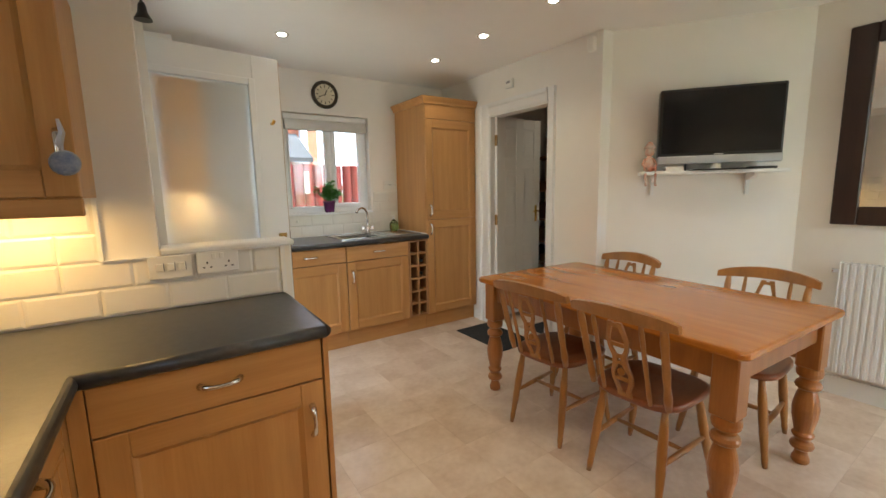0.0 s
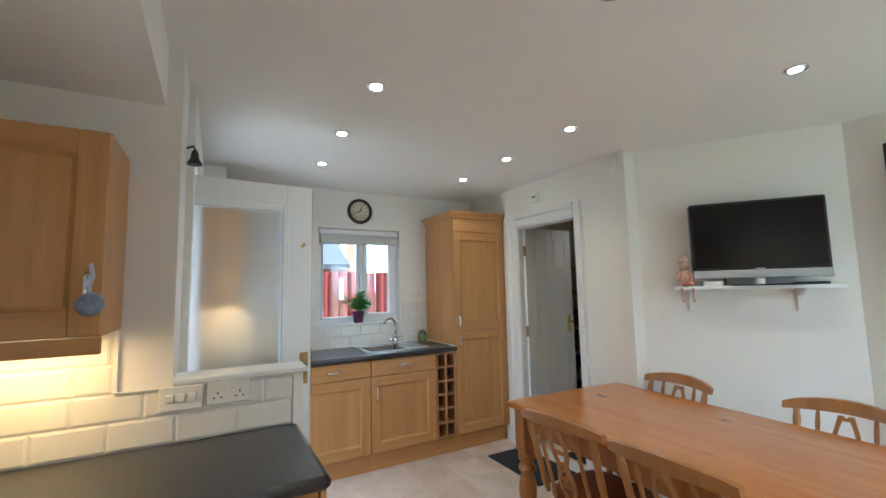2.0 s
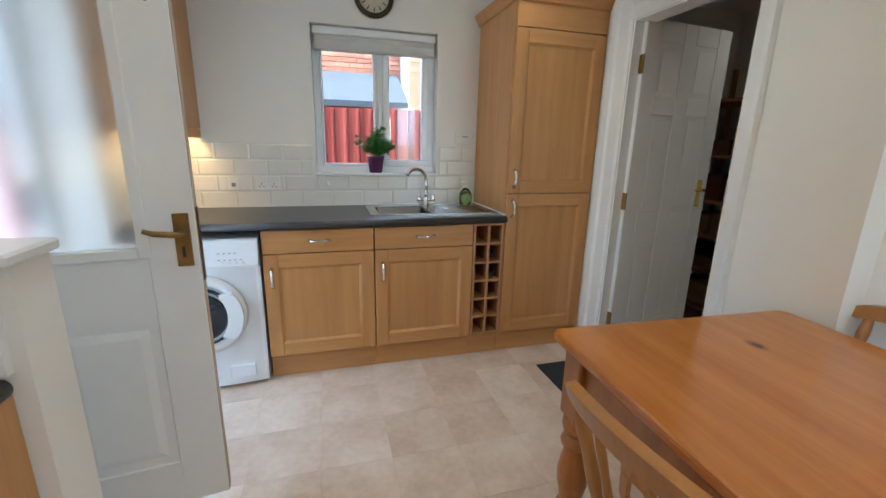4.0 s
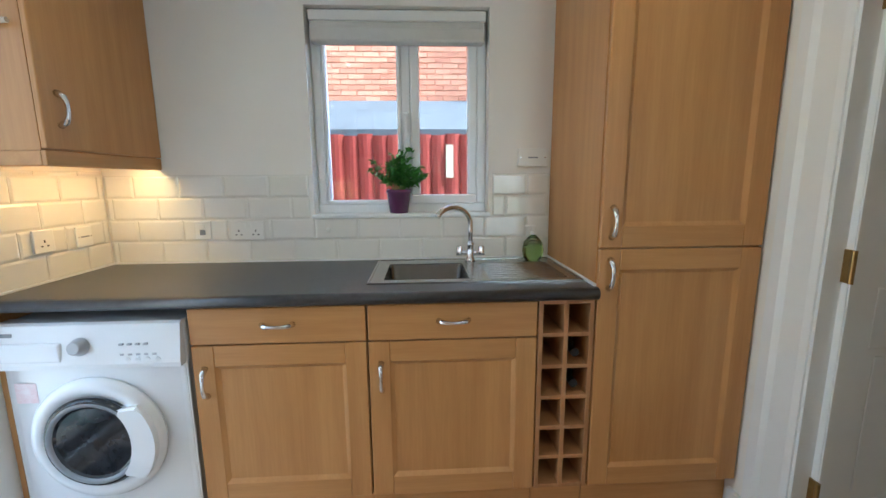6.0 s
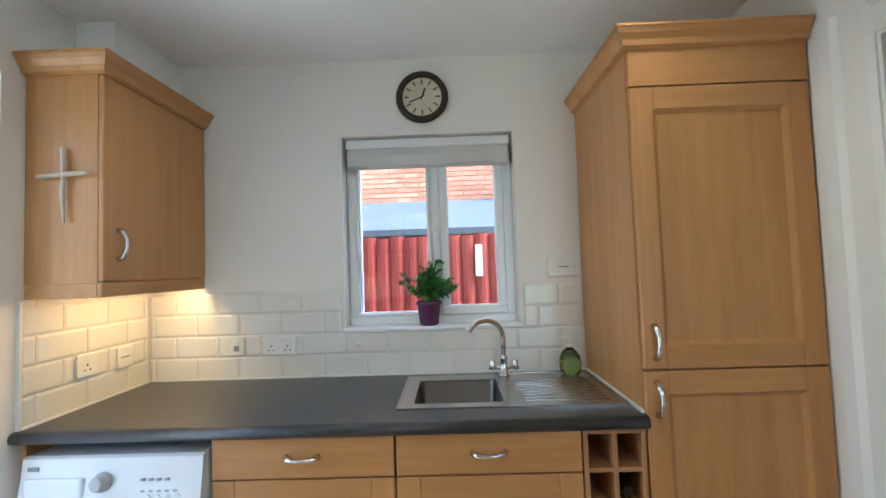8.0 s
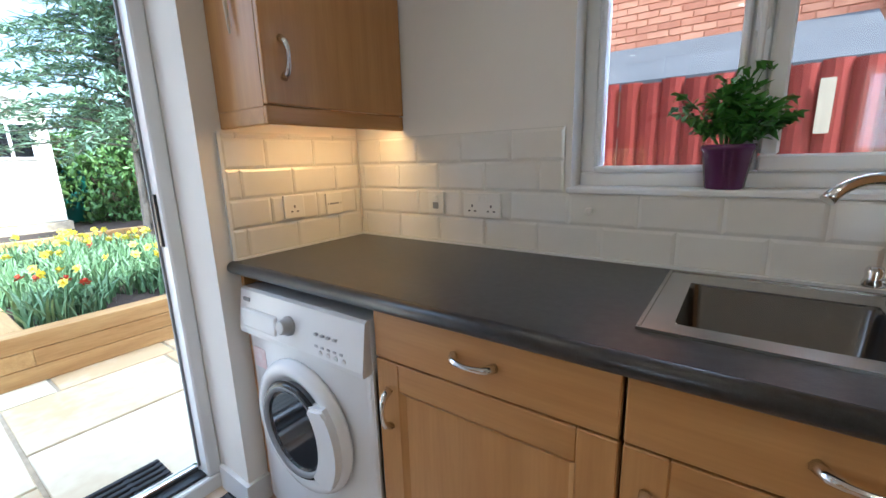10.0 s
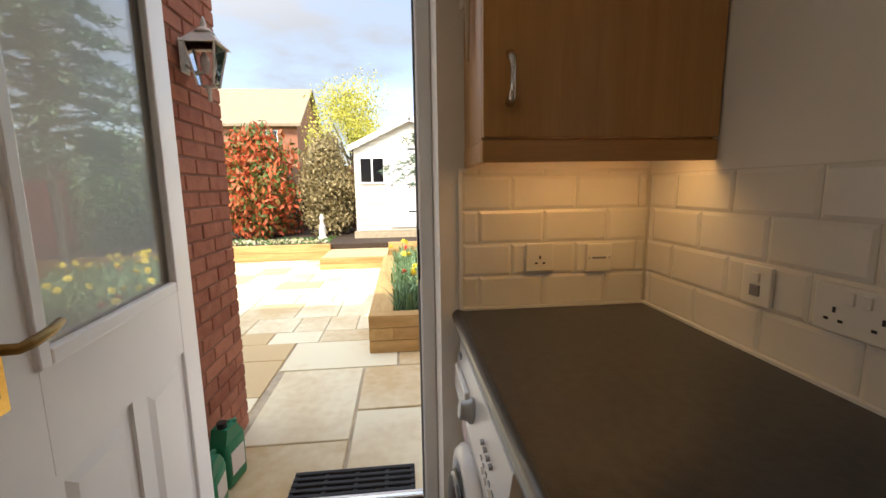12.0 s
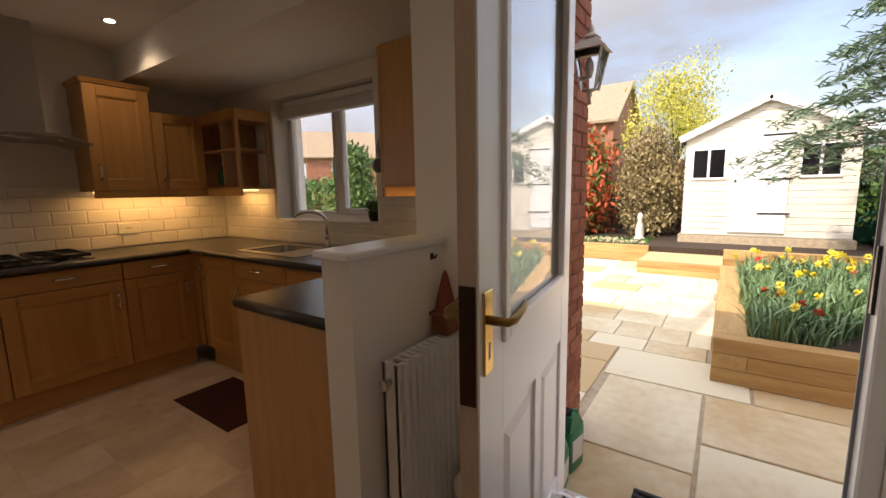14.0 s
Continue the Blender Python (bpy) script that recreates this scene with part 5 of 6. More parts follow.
feathery("conifer", -5.1, 4.75, GZ, 4.1, 2.1, CONLEAF, "airy blue-green evergreen overhanging the planter", 11, 90, 200, 0.05, 0.36)
for k, (x, y, h, rr) in enumerate(((-9.4, -2.6, 2.6, 1.1), (-9.6, -4.6, 2.2, 1.1), (-9.0, 5.6, 2.6, 1.2), (-3.6, 5.6, 2.2, 0.7), (-8.0, -7.2, 1.9, 1.2), (-8.4, -9.4, 1.7, 1.3), (-7.0, -5.8, 2.7, 0.5), (-9.0, -11.8, 1.9, 1.4))):
    bush("green_shrub", x, y, 0.0, rr, rr, h, GRNLEAF, "green garden shrub along the boundary", 20 + k, 8000, 0.06, 0.42)


def neighbour(name, x, y, w, d, h, ridge, rz, label):
    r = root(name, x, y, 0, label, "house", rz=rz)
    WB = mat("house_brick", (0.30, 0.11, 0.06), 0.9, color2=(0.42, 0.18, 0.11), scale=3, bump=0.3)
    RT = mat("brown_roof_tiles", (0.28, 0.20, 0.13), 0.9, color2=(0.40, 0.30, 0.20), scale=4, grain=(1, 1, 6), bump=0.3)
    part("wall", prism([(-d / 2, 0), (d / 2, 0), (d / 2, h), (0, ridge), (-d / 2, h)], -w / 2, w / 2, "x"), WB, r)
    for s in (-1, 1):
        o = [(s * (d / 2 + 0.4), h - 0.35), (0, ridge + 0.05), (0, ridge + 0.2), (s * (d / 2 + 0.4), h - 0.2)]
        part("roof", prism(o, -w / 2 - 0.3, w / 2 + 0.3, "x"), RT, r)
    for s in (-1, 1):
        for xx in (-w / 3, 0, w / 3):
            for zz in (1.0, 3.6):
                wn_ = part("window", box(xx - 0.6, xx + 0.6, s * d / 2 - 0.05, s * d / 2 + 0.05, zz, zz + 1.1), UPVC, r)
                for q in (-0.54, 0.04):
                    part("pane", box(xx + q, xx + q + 0.5, s * d / 2 - 0.06, s * d / 2 + 0.06, zz + 0.07, zz + 1.03), SCREEN, wn_)
    return r


neighbour("neighbour_house", -27, -7.6, 10, 7, 5.2, 7.5, 90, "red brick house with a brown tiled roof beyond the gardens")
neighbour("neighbour_house", -38.5, -32.5, 20, 8, 5.4, 8.3, -38, "red brick house with a tan roof seen through the kitchen window")

course = []
# neighbour's wall, lean-to and fence beyond the sink window
nb = root("side_building", 0, 0, 0, "neighbour's brick side wall over a grey lean-to roof", "building")
part("wall", box(-6, 2.6, 8.2, 8.5, GZ, 6.0), mat("orange_brick", (0.42, 0.15, 0.075), 0.85, color2=(0.55, 0.24, 0.13), scale=5, grain=(1, 1, 5), bump=0.4), nb)
part("lean_to_roof", prism([(7.2, 1.93), (8.2, 2.45), (8.2, 2.37), (7.2, 1.85)], -6, 2.2, "x"), mat("grey_roofing", (0.085, 0.086, 0.088), 0.95, spec=0.15, vary=0.12, scale=3, bump=0.3), nb)
part("lean_to_wall", box(-6, 2.2, 7.3, 8.2, GZ, 1.85), MORTAR, nb)
for row in range(20):
    for k in range(15):
        x = -0.7 + k * 0.225 - (0.112 if row % 2 else 0)
        if x + 0.215 < 2.6:
            course.append((x, 2.44 + row * 0.075))
part("downpipe", box(2.25, 2.38, 8.08, 8.2, GZ, 5.0, 0.02), UPVC, nb)
brick_spots = course
fence = root("garden_fence", 0, 6.0, GZ, "red-stained close board timber fence", "fence", kind="structure")
fb = bmesh.new()
prism([(0, 0), (0.02, -0.020), (0.055, -0.030), (0.09, -0.028), (0.122, -0.014), (0.141, 0.0), (0.141, 0.006), (0, 0.006)], 0, 1.775, "z", fb)
fme = bpy.data.meshes.new("board")
fb.to_mesh(fme)
fb.free()
fme.materials.append(FENCEM)
for k in range(106):
    share("board", fme, fence, pose(-9.9 + k * 0.1395, 0, random.uniform(-0.012, 0.012), 0, random.uniform(-0.3, 0.3), 0))
for x in (-9.9, -8.2, -6.4, -4.6, -2.8, -1.0, 0.8, 2.6, 4.4):
    part("post", box(x, x + 0.09, 0.02, 0.11, 0, 1.75), FENCEM, fence)
part("rail", boxes((-9.9, 4.8, 0.006, 0.05, 0.4, 0.48), (-9.9, 4.8, 0.006, 0.05, 1.4, 1.48)), FENCEM, fence)
part("notice", box(1.675, 1.745, -0.040, -0.031, 1.37, 1.68), PALE, fence, "pale timber batten on the fence")
setting("wall_boundary", box(-10.4, -10.3, -8, 9, 0, 1.95), mat("brown_fence", (0.09, 0.045, 0.025), 0.8, vary=0.2, scale=3, grain=(1, 8, 0.6)), "stained boundary fence at the garden end", "fence")

# ---------- electrical fittings ----------
def fitting(name, m, w, kind_, label, category="socket"):
    """A wall plate; x along the wall, -y out of it, origin at its middle."""
    r = root(name, label=label, category=category, group="wall plates")
    r.matrix_basis = m
    part("plate", box(-w / 2, w / 2, -0.010, 0, -0.043, 0.043, 0.003, 2), PLASTIC, r)
    if kind_ == "double":
        for cx in (-0.038, 0.038):
            for dx, dz, a, b in ((0, -0.002, 0.0025, 0.005), (-0.012, -0.020, 0.004, 0.0025), (0.012, -0.020, 0.004, 0.0025)):
                part("pin_slot", box(cx + dx - a, cx + dx + a, -0.0108, -0.009, dz - b, dz + b), BLACK, r)
            part("rocker", box(cx * 0.35 - 0.007, cx * 0.35 + 0.007, -0.0135, -0.0095, 0.012, 0.034, 0.001), PLASTIC, r)
    elif kind_ == "single":
        for dx, dz, a, b in ((0, 0.0, 0.0025, 0.005), (-0.012, -0.018, 0.004, 0.0025), (0.012, -0.018, 0.004, 0.0025)):
            part("pin_slot", box(dx - a, dx + a, -0.0108, -0.009, dz - b, dz + b), BLACK, r)
    elif kind_ == "triple":
        for cx in (-0.035, 0.0, 0.035):
            part("rocker", box(cx - 0.012, cx + 0.012, -0.016, -0.0095, -0.012, 0.016, 0.002), PLASTIC, r)
            part("gap", box(cx + 0.012, cx + 0.015, -0.0115, -0.0095, -0.014, 0.018), GREYP, r)
    elif kind_ == "fused":
        part("carrier", box(-0.012, 0.012, -0.014, -0.0095, -0.022, 0.002, 0.001), GREYP, r)
        part("rocker", box(-0.010, 0.010, -0.015, -0.0095, 0.008, 0.028, 0.001), PLASTIC, r)
    elif kind_ == "blank":
        part("slot", box(-0.022, 0.022, -0.0115, -0.0095, -0.003, 0.003), GREYP, r)
        for cx in (-w * 0.4, w * 0.4):
            part("screw", cyl((cx, -0.0112, 0), (cx, -0.009, 0), 0.003, n=8), CHROME, r)
    return r


TY = YW - 0.011
fitting("double_socket", pose(0.628, TY, 1.085), 0.150, "double", "white double wall socket above the worktop")
fitting("fused_switch", pose(0.428, TY, 1.088), 0.072, "fused", "white fused switch above the worktop", "switch")
fitting("blank_plate", pose(1.958, TY + 0.008, 1.408), 0.142, "blank", "white cooker switch plate on the wall", "switch")
fitting("single_socket", pose(0.011, 3.537, 1.092, 0, 0, 90), 0.086, "single", "white single socket on the end wall")
fitting("fused_switch", pose(0.011, 3.724, 1.085, 0, 0, 90), 0.080, "blank", "white fused switch on the end wall", "switch")
fitting("triple_switch", pose(0.0, 1.849, 1.080), 0.140, "triple", "white triple switch on the tiled half wall", "switch")
fitting("double_socket", pose(0.158, 1.849, 1.085), 0.146, "double", "white double socket on the tiled half wall")
fitting("fused_switch", pose(-0.05, KY + 0.012, 1.07, 0, 0, 180), 0.146, "blank", "white switch plate on the hob wall", "switch")
kn = root("tile_hook", 1.0, TY, 1.085, "small white hook stuck on the tiles", "hook")
part("knob", lathe([(0.009, 0), (0.007, 0.012), (0.011, 0.018), (0.006, 0.022)], 12, m=pose(0, 0, 0, 90)), PLASTIC, kn, "", True)
al = root("alarm_box", XE, 2.81, 2.262, "small white control box above the doorway", "control box")
part("case", box(-0.028, 0, -0.045, 0.045, -0.04, 0.04, 0.005, 2), PLASTIC, al)
part("display", box(-0.0295, -0.027, -0.025, 0.025, 0.0, 0.02), GREYP, al)
se = root("motion_sensor", XE - 0.002, 1.955, 2.345, "small white alarm sensor high on the wall", "sensor")
part("case", box(-0.045, 0, -0.03, 0.03, -0.05, 0.05, 0.014, 3), PLASTIC, se)

# ---------- plant on the window board ----------
pt = root("potted_plant", 1.326, YW + 0.036, 1.153, "leafy green plant in a purple pot on the window board", "plant")
part("pot", lathe([(0.040, 0), (0.044, 0.004), (0.057, 0.095), (0.061, 0.098), (0.061, 0.112), (0.055, 0.112), (0.053, 0.10)], 24), PURPLE, pt, "glazed purple pot", True)
part("soil", cyl((0, 0, 0.095), (0, 0, 0.104), 0.052, n=20), SOIL, pt)
rnd = random.Random(4)
bm, stm = bmesh.new(), bmesh.new()
for k in range(30):
    a, lean, hh = rnd.uniform(0, 6.28), rnd.uniform(0.02, 0.14), rnd.uniform(0.08, 0.22)
    tip = Vector((math.cos(a) * lean, math.sin(a) * lean * 0.8, 0.10 + hh * (1.15 - lean * 3.5)))
    tube([(math.cos(a) * 0.015, math.sin(a) * 0.015, 0.10), Vector((0, 0, 0.1)).lerp(tip, 0.6) + Vector((0, 0, 0.02)), tip], [0.002, 0.0016, 0.001], 4, stm)
    for j in range(22):
        c = Vector((0, 0, 0.1)).lerp(tip, rnd.uniform(0.35, 1.0)) + Vector((rnd.uniform(-1, 1), rnd.uniform(-1, 1), rnd.uniform(-0.6, 1))) * 0.016
        q = Euler((rnd.uniform(-0.9, 0.9), rnd.uniform(-0.9, 0.9), rnd.uniform(0, 6.3))).to_matrix()
        s = rnd.uniform(0.012, 0.024)
        vs = [bm.verts.new(c + q @ Vector(v)) for v in ((-s, 0, 0), (-s * 0.2, -s * 0.5, 0.003), (s, 0, -0.002), (-s * 0.2, s * 0.5, 0.003))]
        bm.faces.new(vs)
tagged(part("stems", stm, LEAF, pt), kind="stuff")
tagged(part("leaves", bm, LEAF, pt), kind="stuff")

# ---------- mats ----------
dm = root("door_mat", 2.415, 2.775, 0, "charcoal door mat in front of the store doorway", "mat")
part("mat_surface", box(-0.195, 0.195, -0.325, 0.325, 0, 0.009, 0.004), MATM, dm)
dm = root("door_mat", 3.10, 2.56, 0, "charcoal mat inside the store room", "mat")
part("mat_surface", box(-0.30, 0.30, -0.22, 0.22, 0, 0.009, 0.004), MATM, dm)
rm = root("ribbed_mat", 0.08, 2.92, 0, "grey ribbed mat inside the back door", "mat")
part("base", box(-0.22, 0.22, -0.32, 0.32, 0, 0.006, 0.002), MATM, rm)
RIB = mat("grey_rib", (0.10, 0.10, 0.105), 0.9, vary=0.2, scale=40)
for k in range(28):
    part("rib", box(-0.21, 0.21, -0.31 + k * 0.0226, -0.298 + k * 0.0226, 0.006, 0.012, 0.002), RIB, rm)
km = root("kitchen_mat", -0.03, 0.30, 0, "maroon mat in front of the kitchen sink", "mat")
part("mat_surface", box(-0.20, 0.20, -0.33, 0.33, 0, 0.008, 0.003), RUGM, km)
om = root("rubber_doormat", -0.50, 2.87, GZ, "black slatted rubber doormat outside the threshold", "mat")
for k in range(7):
    part("bar", box(-0.13 + k * 0.038, -0.108 + k * 0.038, -0.28, 0.28, 0.003, 0.02, 0.003), RUBBER, om)
for y in (-0.28, -0.14, 0.0, 0.14, 0.26):
    part("link", box(-0.13, 0.12, y, y + 0.02, 0.0, 0.014, 0.002), RUBBER, om)

# ---------- radiators and bin ----------
def radiator(m, length, z0, z1, label, name="radiator"):
    """Along x, wall at y = 0, standing off towards +y."""
    r = root(name, label=label, category="radiator", group="radiators")
    r.matrix_basis = m
    for y in (0.025, 0.075):
        out = [(0, y), (0, y + 0.010)]
        x = 0.022
        while x < length - 0.03:
            out += [(x, y + 0.010), (x + 0.004, y + 0.020), (x + 0.018, y + 0.020), (x + 0.022, y + 0.010)]
            x += 0.034
        bm = prism(out + [(length, y + 0.010), (length, y)], z0, z1, "z")
        part("panel", bm, APPL, r)
    part("grille", boxes(*[(0.02 + k * 0.03, 0.032 + k * 0.03, 0.03, 0.088, z1 - 0.004, z1 + 0.004) for k in range(int((length - 0.04) / 0.03))]), APPL, r)
    for x in (0.0, length - 0.008):
        part("end_panel", box(x, x + 0.008, 0.022, 0.092, z0 + 0.02, z1 + 0.005, 0.002), APPL, r)
    bm = tube([(length, 0.055, z1 - 0.055), (length + 0.03, 0.055, z1 - 0.055), (length + 0.035, 0.055, z1 - 0.055)], [0.010, 0.012, 0.018], 10)
    part("valve", bm, CHROME, r, "chrome bleed valve", True)
    part("pipe", tube([(length + 0.005, 0.055, z0 + 0.03), (length + 0.022, 0.055, z0 + 0.02), (length + 0.022, 0.055, 0.0)], 0.0075, 8), APPL, r, "", True)
    part("bracket", boxes((0.08, 0.10, 0, 0.03, z0 + 0.1, z1 - 0.1), (length - 0.10, length - 0.08, 0, 0.03, z0 + 0.1, z1 - 0.1)), APPL, r)
    return r


radiator(pose(-0.02, 1.985, 0), 0.37, 0.15, 0.80, "white panel radiator on the half wall")
radiator(pose(3.47, -0.15, 0, 0, 0, 90), 0.85, 0.17, 0.86, "white panel radiator below the mirror")
bn = root("pedal_bin", 0.10, 2.22, 0, "small white round bin beside the radiator", "bin")
part("body", lathe([(0.085, 0), (0.09, 0.01), (0.095, 0.30)], 28), APPL, bn, "", True)
part("lid", lathe([(0.099, 0.30), (0.10, 0.315), (0.08, 0.345), (0.03, 0.358)], 28), PLASTIC, bn, "", True)

# ---------- small ornaments ----------
RUST = mat("reddish_wicker", (0.16, 0.055, 0.03), 0.8, color2=(0.27, 0.11, 0.06), scale=30, bump=0.5)
wk_ = root("wicker_box", 0.035, 2.035, 0.806, "small reddish-brown wicker box with a pointed lid on the radiator", "box")
part("body", box(-0.045, 0.045, -0.035, 0.035, 0, 0.075, 0.008, 2), RUST, wk_)
part("rim", boxes((-0.05, 0.05, -0.04, -0.034, 0.070, 0.084), (-0.05, 0.05, 0.034, 0.04, 0.070, 0.084), (-0.05, -0.044, -0.034, 0.034, 0.070, 0.084), (0.044, 0.05, -0.034, 0.034, 0.070, 0.084), bevel=0.002), RUST, wk_)
part("lid", lathe([(0.042, 0.074), (0.040, 0.088), (0.026, 0.15), (0.010, 0.215), (0.003, 0.23)], 18), mat("rust_red_felt", (0.19, 0.045, 0.03), 0.85, vary=0.2, scale=20), wk_, "rust-red pointed lid", True)
hk_ = root("wall_hook", 0.045, 1.985, 1.085, "small dark hook on the half wall", "hook")
part("plate", box(-0.010, 0.010, 0, 0.004, -0.012, 0.012, 0.001), BLACK, hk_)
part("peg", tube([(0, 0.003, 0.0), (0, 0.018, -0.004), (0, 0.022, 0.008)], 0.004, 8), BLACK, hk_, "", True)
or_ = root("hanging_ornament", -0.212, 1.507, 1.470, "blue and silver ornament hung on the cupboard handle", "ornament")
part("ribbon", tube([(0.0, 0.0, 0.085), (0.006, -0.004, 0.05), (-0.004, -0.004, 0.02), (0, 0, 0)], [0.004, 0.008, 0.010, 0.006], 6), mat("silver_ribbon", (0.5, 0.5, 0.55), 0.35, 0.6), or_)
part("pendant", lathe([(0.004, -0.016), (0.028, -0.012), (0.034, 0.0), (0.028, 0.012), (0.004, 0.016)], 18, m=pose(0.004, -0.006, -0.03, 90)), mat("blue_enamel", (0.10, 0.14, 0.28), 0.3, color2=(0.34, 0.38, 0.46), scale=40), or_, "blue enamel disc", True)
be = root("door_bell", -0.03, 2.12, 2.115, "small black iron bell on a wall bracket", "bell")
part("bracket", tube([(0, 0, 0), (0.028, 0, 0.012), (0.034, 0, -0.004)], 0.005, 6), BLACK, be)
part("bell", lathe([(0.008, 0), (0.014, -0.012), (0.018, -0.04), (0.030, -0.062), (0.032, -0.068)], 16, m=Matrix.Translation((0.034, 0, -0.004))), BLACK, be, "", True)

fg = bmesh.new()
lathe([(0.010, 0.0), (0.036, 0.01), (0.034, 0.06), (0.018, 0.10), (0.012, 0.11)], 14, fg)
lathe([(0.004, 0.105), (0.026, 0.115), (0.032, 0.14), (0.024, 0.165), (0.004, 0.172)], 14, fg)
lathe([(0.036, 0.158), (0.034, 0.17), (0.014, 0.20), (0.003, 0.205)], 14, fg)
for s in (-1, 1):
    tube([(s * 0.018, 0, 0.015), (s * 0.03, -0.075, 0.022), (s * 0.03, -0.085, -0.02), (s * 0.03, -0.088, -0.085), (s * 0.03, -0.11, -0.09)], [0.011, 0.010, 0.009, 0.008, 0.009], 6, fg)
    tube([(s * 0.025, 0, 0.09), (s * 0.045, -0.02, 0.05), (s * 0.03, -0.05, 0.03)], [0.009, 0.008, 0.007], 6, fg)
fig = bm_obj("ornament_figure", fg, mat("painted_ornament", (0.55, 0.50, 0.42), 0.6, color2=(0.62, 0.16, 0.08), scale=9), None, "", True)
fig.matrix_basis = on_angled(0.255, 0.115, 1.442)
tagged(fig, "small cream and red seated ornament on the shelf edge", "ornament")
rc = root("remote_control", label="black remote control lying on the shelf", category="remote control")
rc.matrix_basis = on_angled(0.90, 0.15, 1.442)
part("case", box(-0.08, 0.08, -0.022, 0.022, 0, 0.016, 0.005, 2), BLACK, rc)
part("buttons", box(-0.06, 0.05, -0.014, 0.014, 0.016, 0.0175), GREYP, rc)
bx = root("set_top_box", label="small cream box with a black remote on the shelf", category="box")
bx.matrix_basis = on_angled(0.40, 0.12, 1.442)
part("case", box(-0.05, 0.06, -0.05, 0.04, 0, 0.03, 0.003), PLASTIC, bx)
part("stick", box(0.062, 0.072, -0.06, -0.02, 0, 0.045, 0.003), BLACK, bx)

# ---------- hob, hood, kitchen sink ----------
hb = root("gas_hob", 0.62, -0.80, 0.92, "black gas hob with cast iron pan supports", "hob")
part("glass", box(-0.29, 0.29, -0.25, 0.25, 0, 0.008, 0.003), SCREEN, hb)
for x in (-0.15, 0.15):
    for y in (-0.12, 0.12):
        part("burner", lathe([(0.045, 0.008), (0.045, 0.02), (0.03, 0.028)], 18, m=Matrix.Translation((x, y, 0))), BLACK, hb, "", True)
    for k, b in enumerate(((x - 0.13, x + 0.13, -0.225, -0.213, 0.02, 0.04), (x - 0.13, x + 0.13, 0.213, 0.225, 0.02, 0.04), (x - 0.13, x - 0.118, -0.213, 0.213, 0.02, 0.04), (x + 0.118, x + 0.13, -0.213, 0.213, 0.02, 0.04), (x - 0.118, x + 0.118, -0.006, 0.006, 0.028, 0.04), (x - 0.006, x + 0.006, -0.213, 0.213, 0.028, 0.041))):
        part("support_bar", box(*b), BLACK, hb)
hd = root("cooker_hood", 0.54, KY, 1.66, "steel chimney hood with a curved glass canopy", "cooker hood")
part("canopy", prism([(-0.31, 0.0), (-0.16, 0.045), (0.0, 0.06), (0.16, 0.045), (0.31, 0.0), (0.31, 0.012), (0.16, 0.057), (0.0, 0.072), (-0.16, 0.057), (-0.31, 0.012)], 0.0, 0.46, "y"), STEEL, hd)
part("body", box(-0.25, 0.25, 0.0, 0.30, 0.03, 0.07, 0.01), STEEL, hd)
part("chimney", box(-0.13, 0.13, 0, 0.24, 0.07, CZ - 1.66), STEEL, hd)
ks = root("kitchen_sink", 0, 0, 0.92, "stainless steel sink under the kitchen window", "sink")
bm = bmesh.new()
skin(bm, [rim_ring(-0.70, -0.37, 0.04, 0.40, 0.006, 0.03), rim_ring(-0.69, -0.38, 0.05, 0.39, -0.14, 0.03)], True)
part("bowl", bm, STEEL, ks, "", True)
part("deck", slab_hole(-0.75, -0.32, -0.02, 0.66, -0.695, -0.375, 0.045, 0.395, 0.0, 0.006), STEEL, ks)
kt = root("mixer_tap", -0.785, 0.42, 0.92, "chrome mixer tap with a swan neck spout", "tap")
part("base", lathe([(0.026, 0), (0.026, 0.008), (0.018, 0.014), (0.016, 0.07), (0.019, 0.08), (0.013, 0.09)], 16), CHROME, kt, "", True)
pts = [(0, 0, 0.08), (0, 0, 0.16)] + [(0.09 * (1 - math.cos(a)), -0.09 * (1 - math.cos(a)), 0.18 + 0.085 * math.sin(a)) for a in [0.16 * k for k in range(0, 17)]]
part("spout", tube(pts, 0.012, 10), CHROME, kt, "", True)
vs_ = root("dark_vase", -0.92, 0.78, 1.113, "dark green leafy plant on the kitchen window board", "plant")
part("pot", lathe([(0.035, 0), (0.05, 0.05), (0.045, 0.07)], 14), BLACK, vs_, "", True)
bm = bmesh.new()
clump(bm, (0, 0, 0.10), 0.06, 160, 0.02, random.Random(8), 1.0, 0.2)
part("leaves", bm, CONLEAF, vs_)

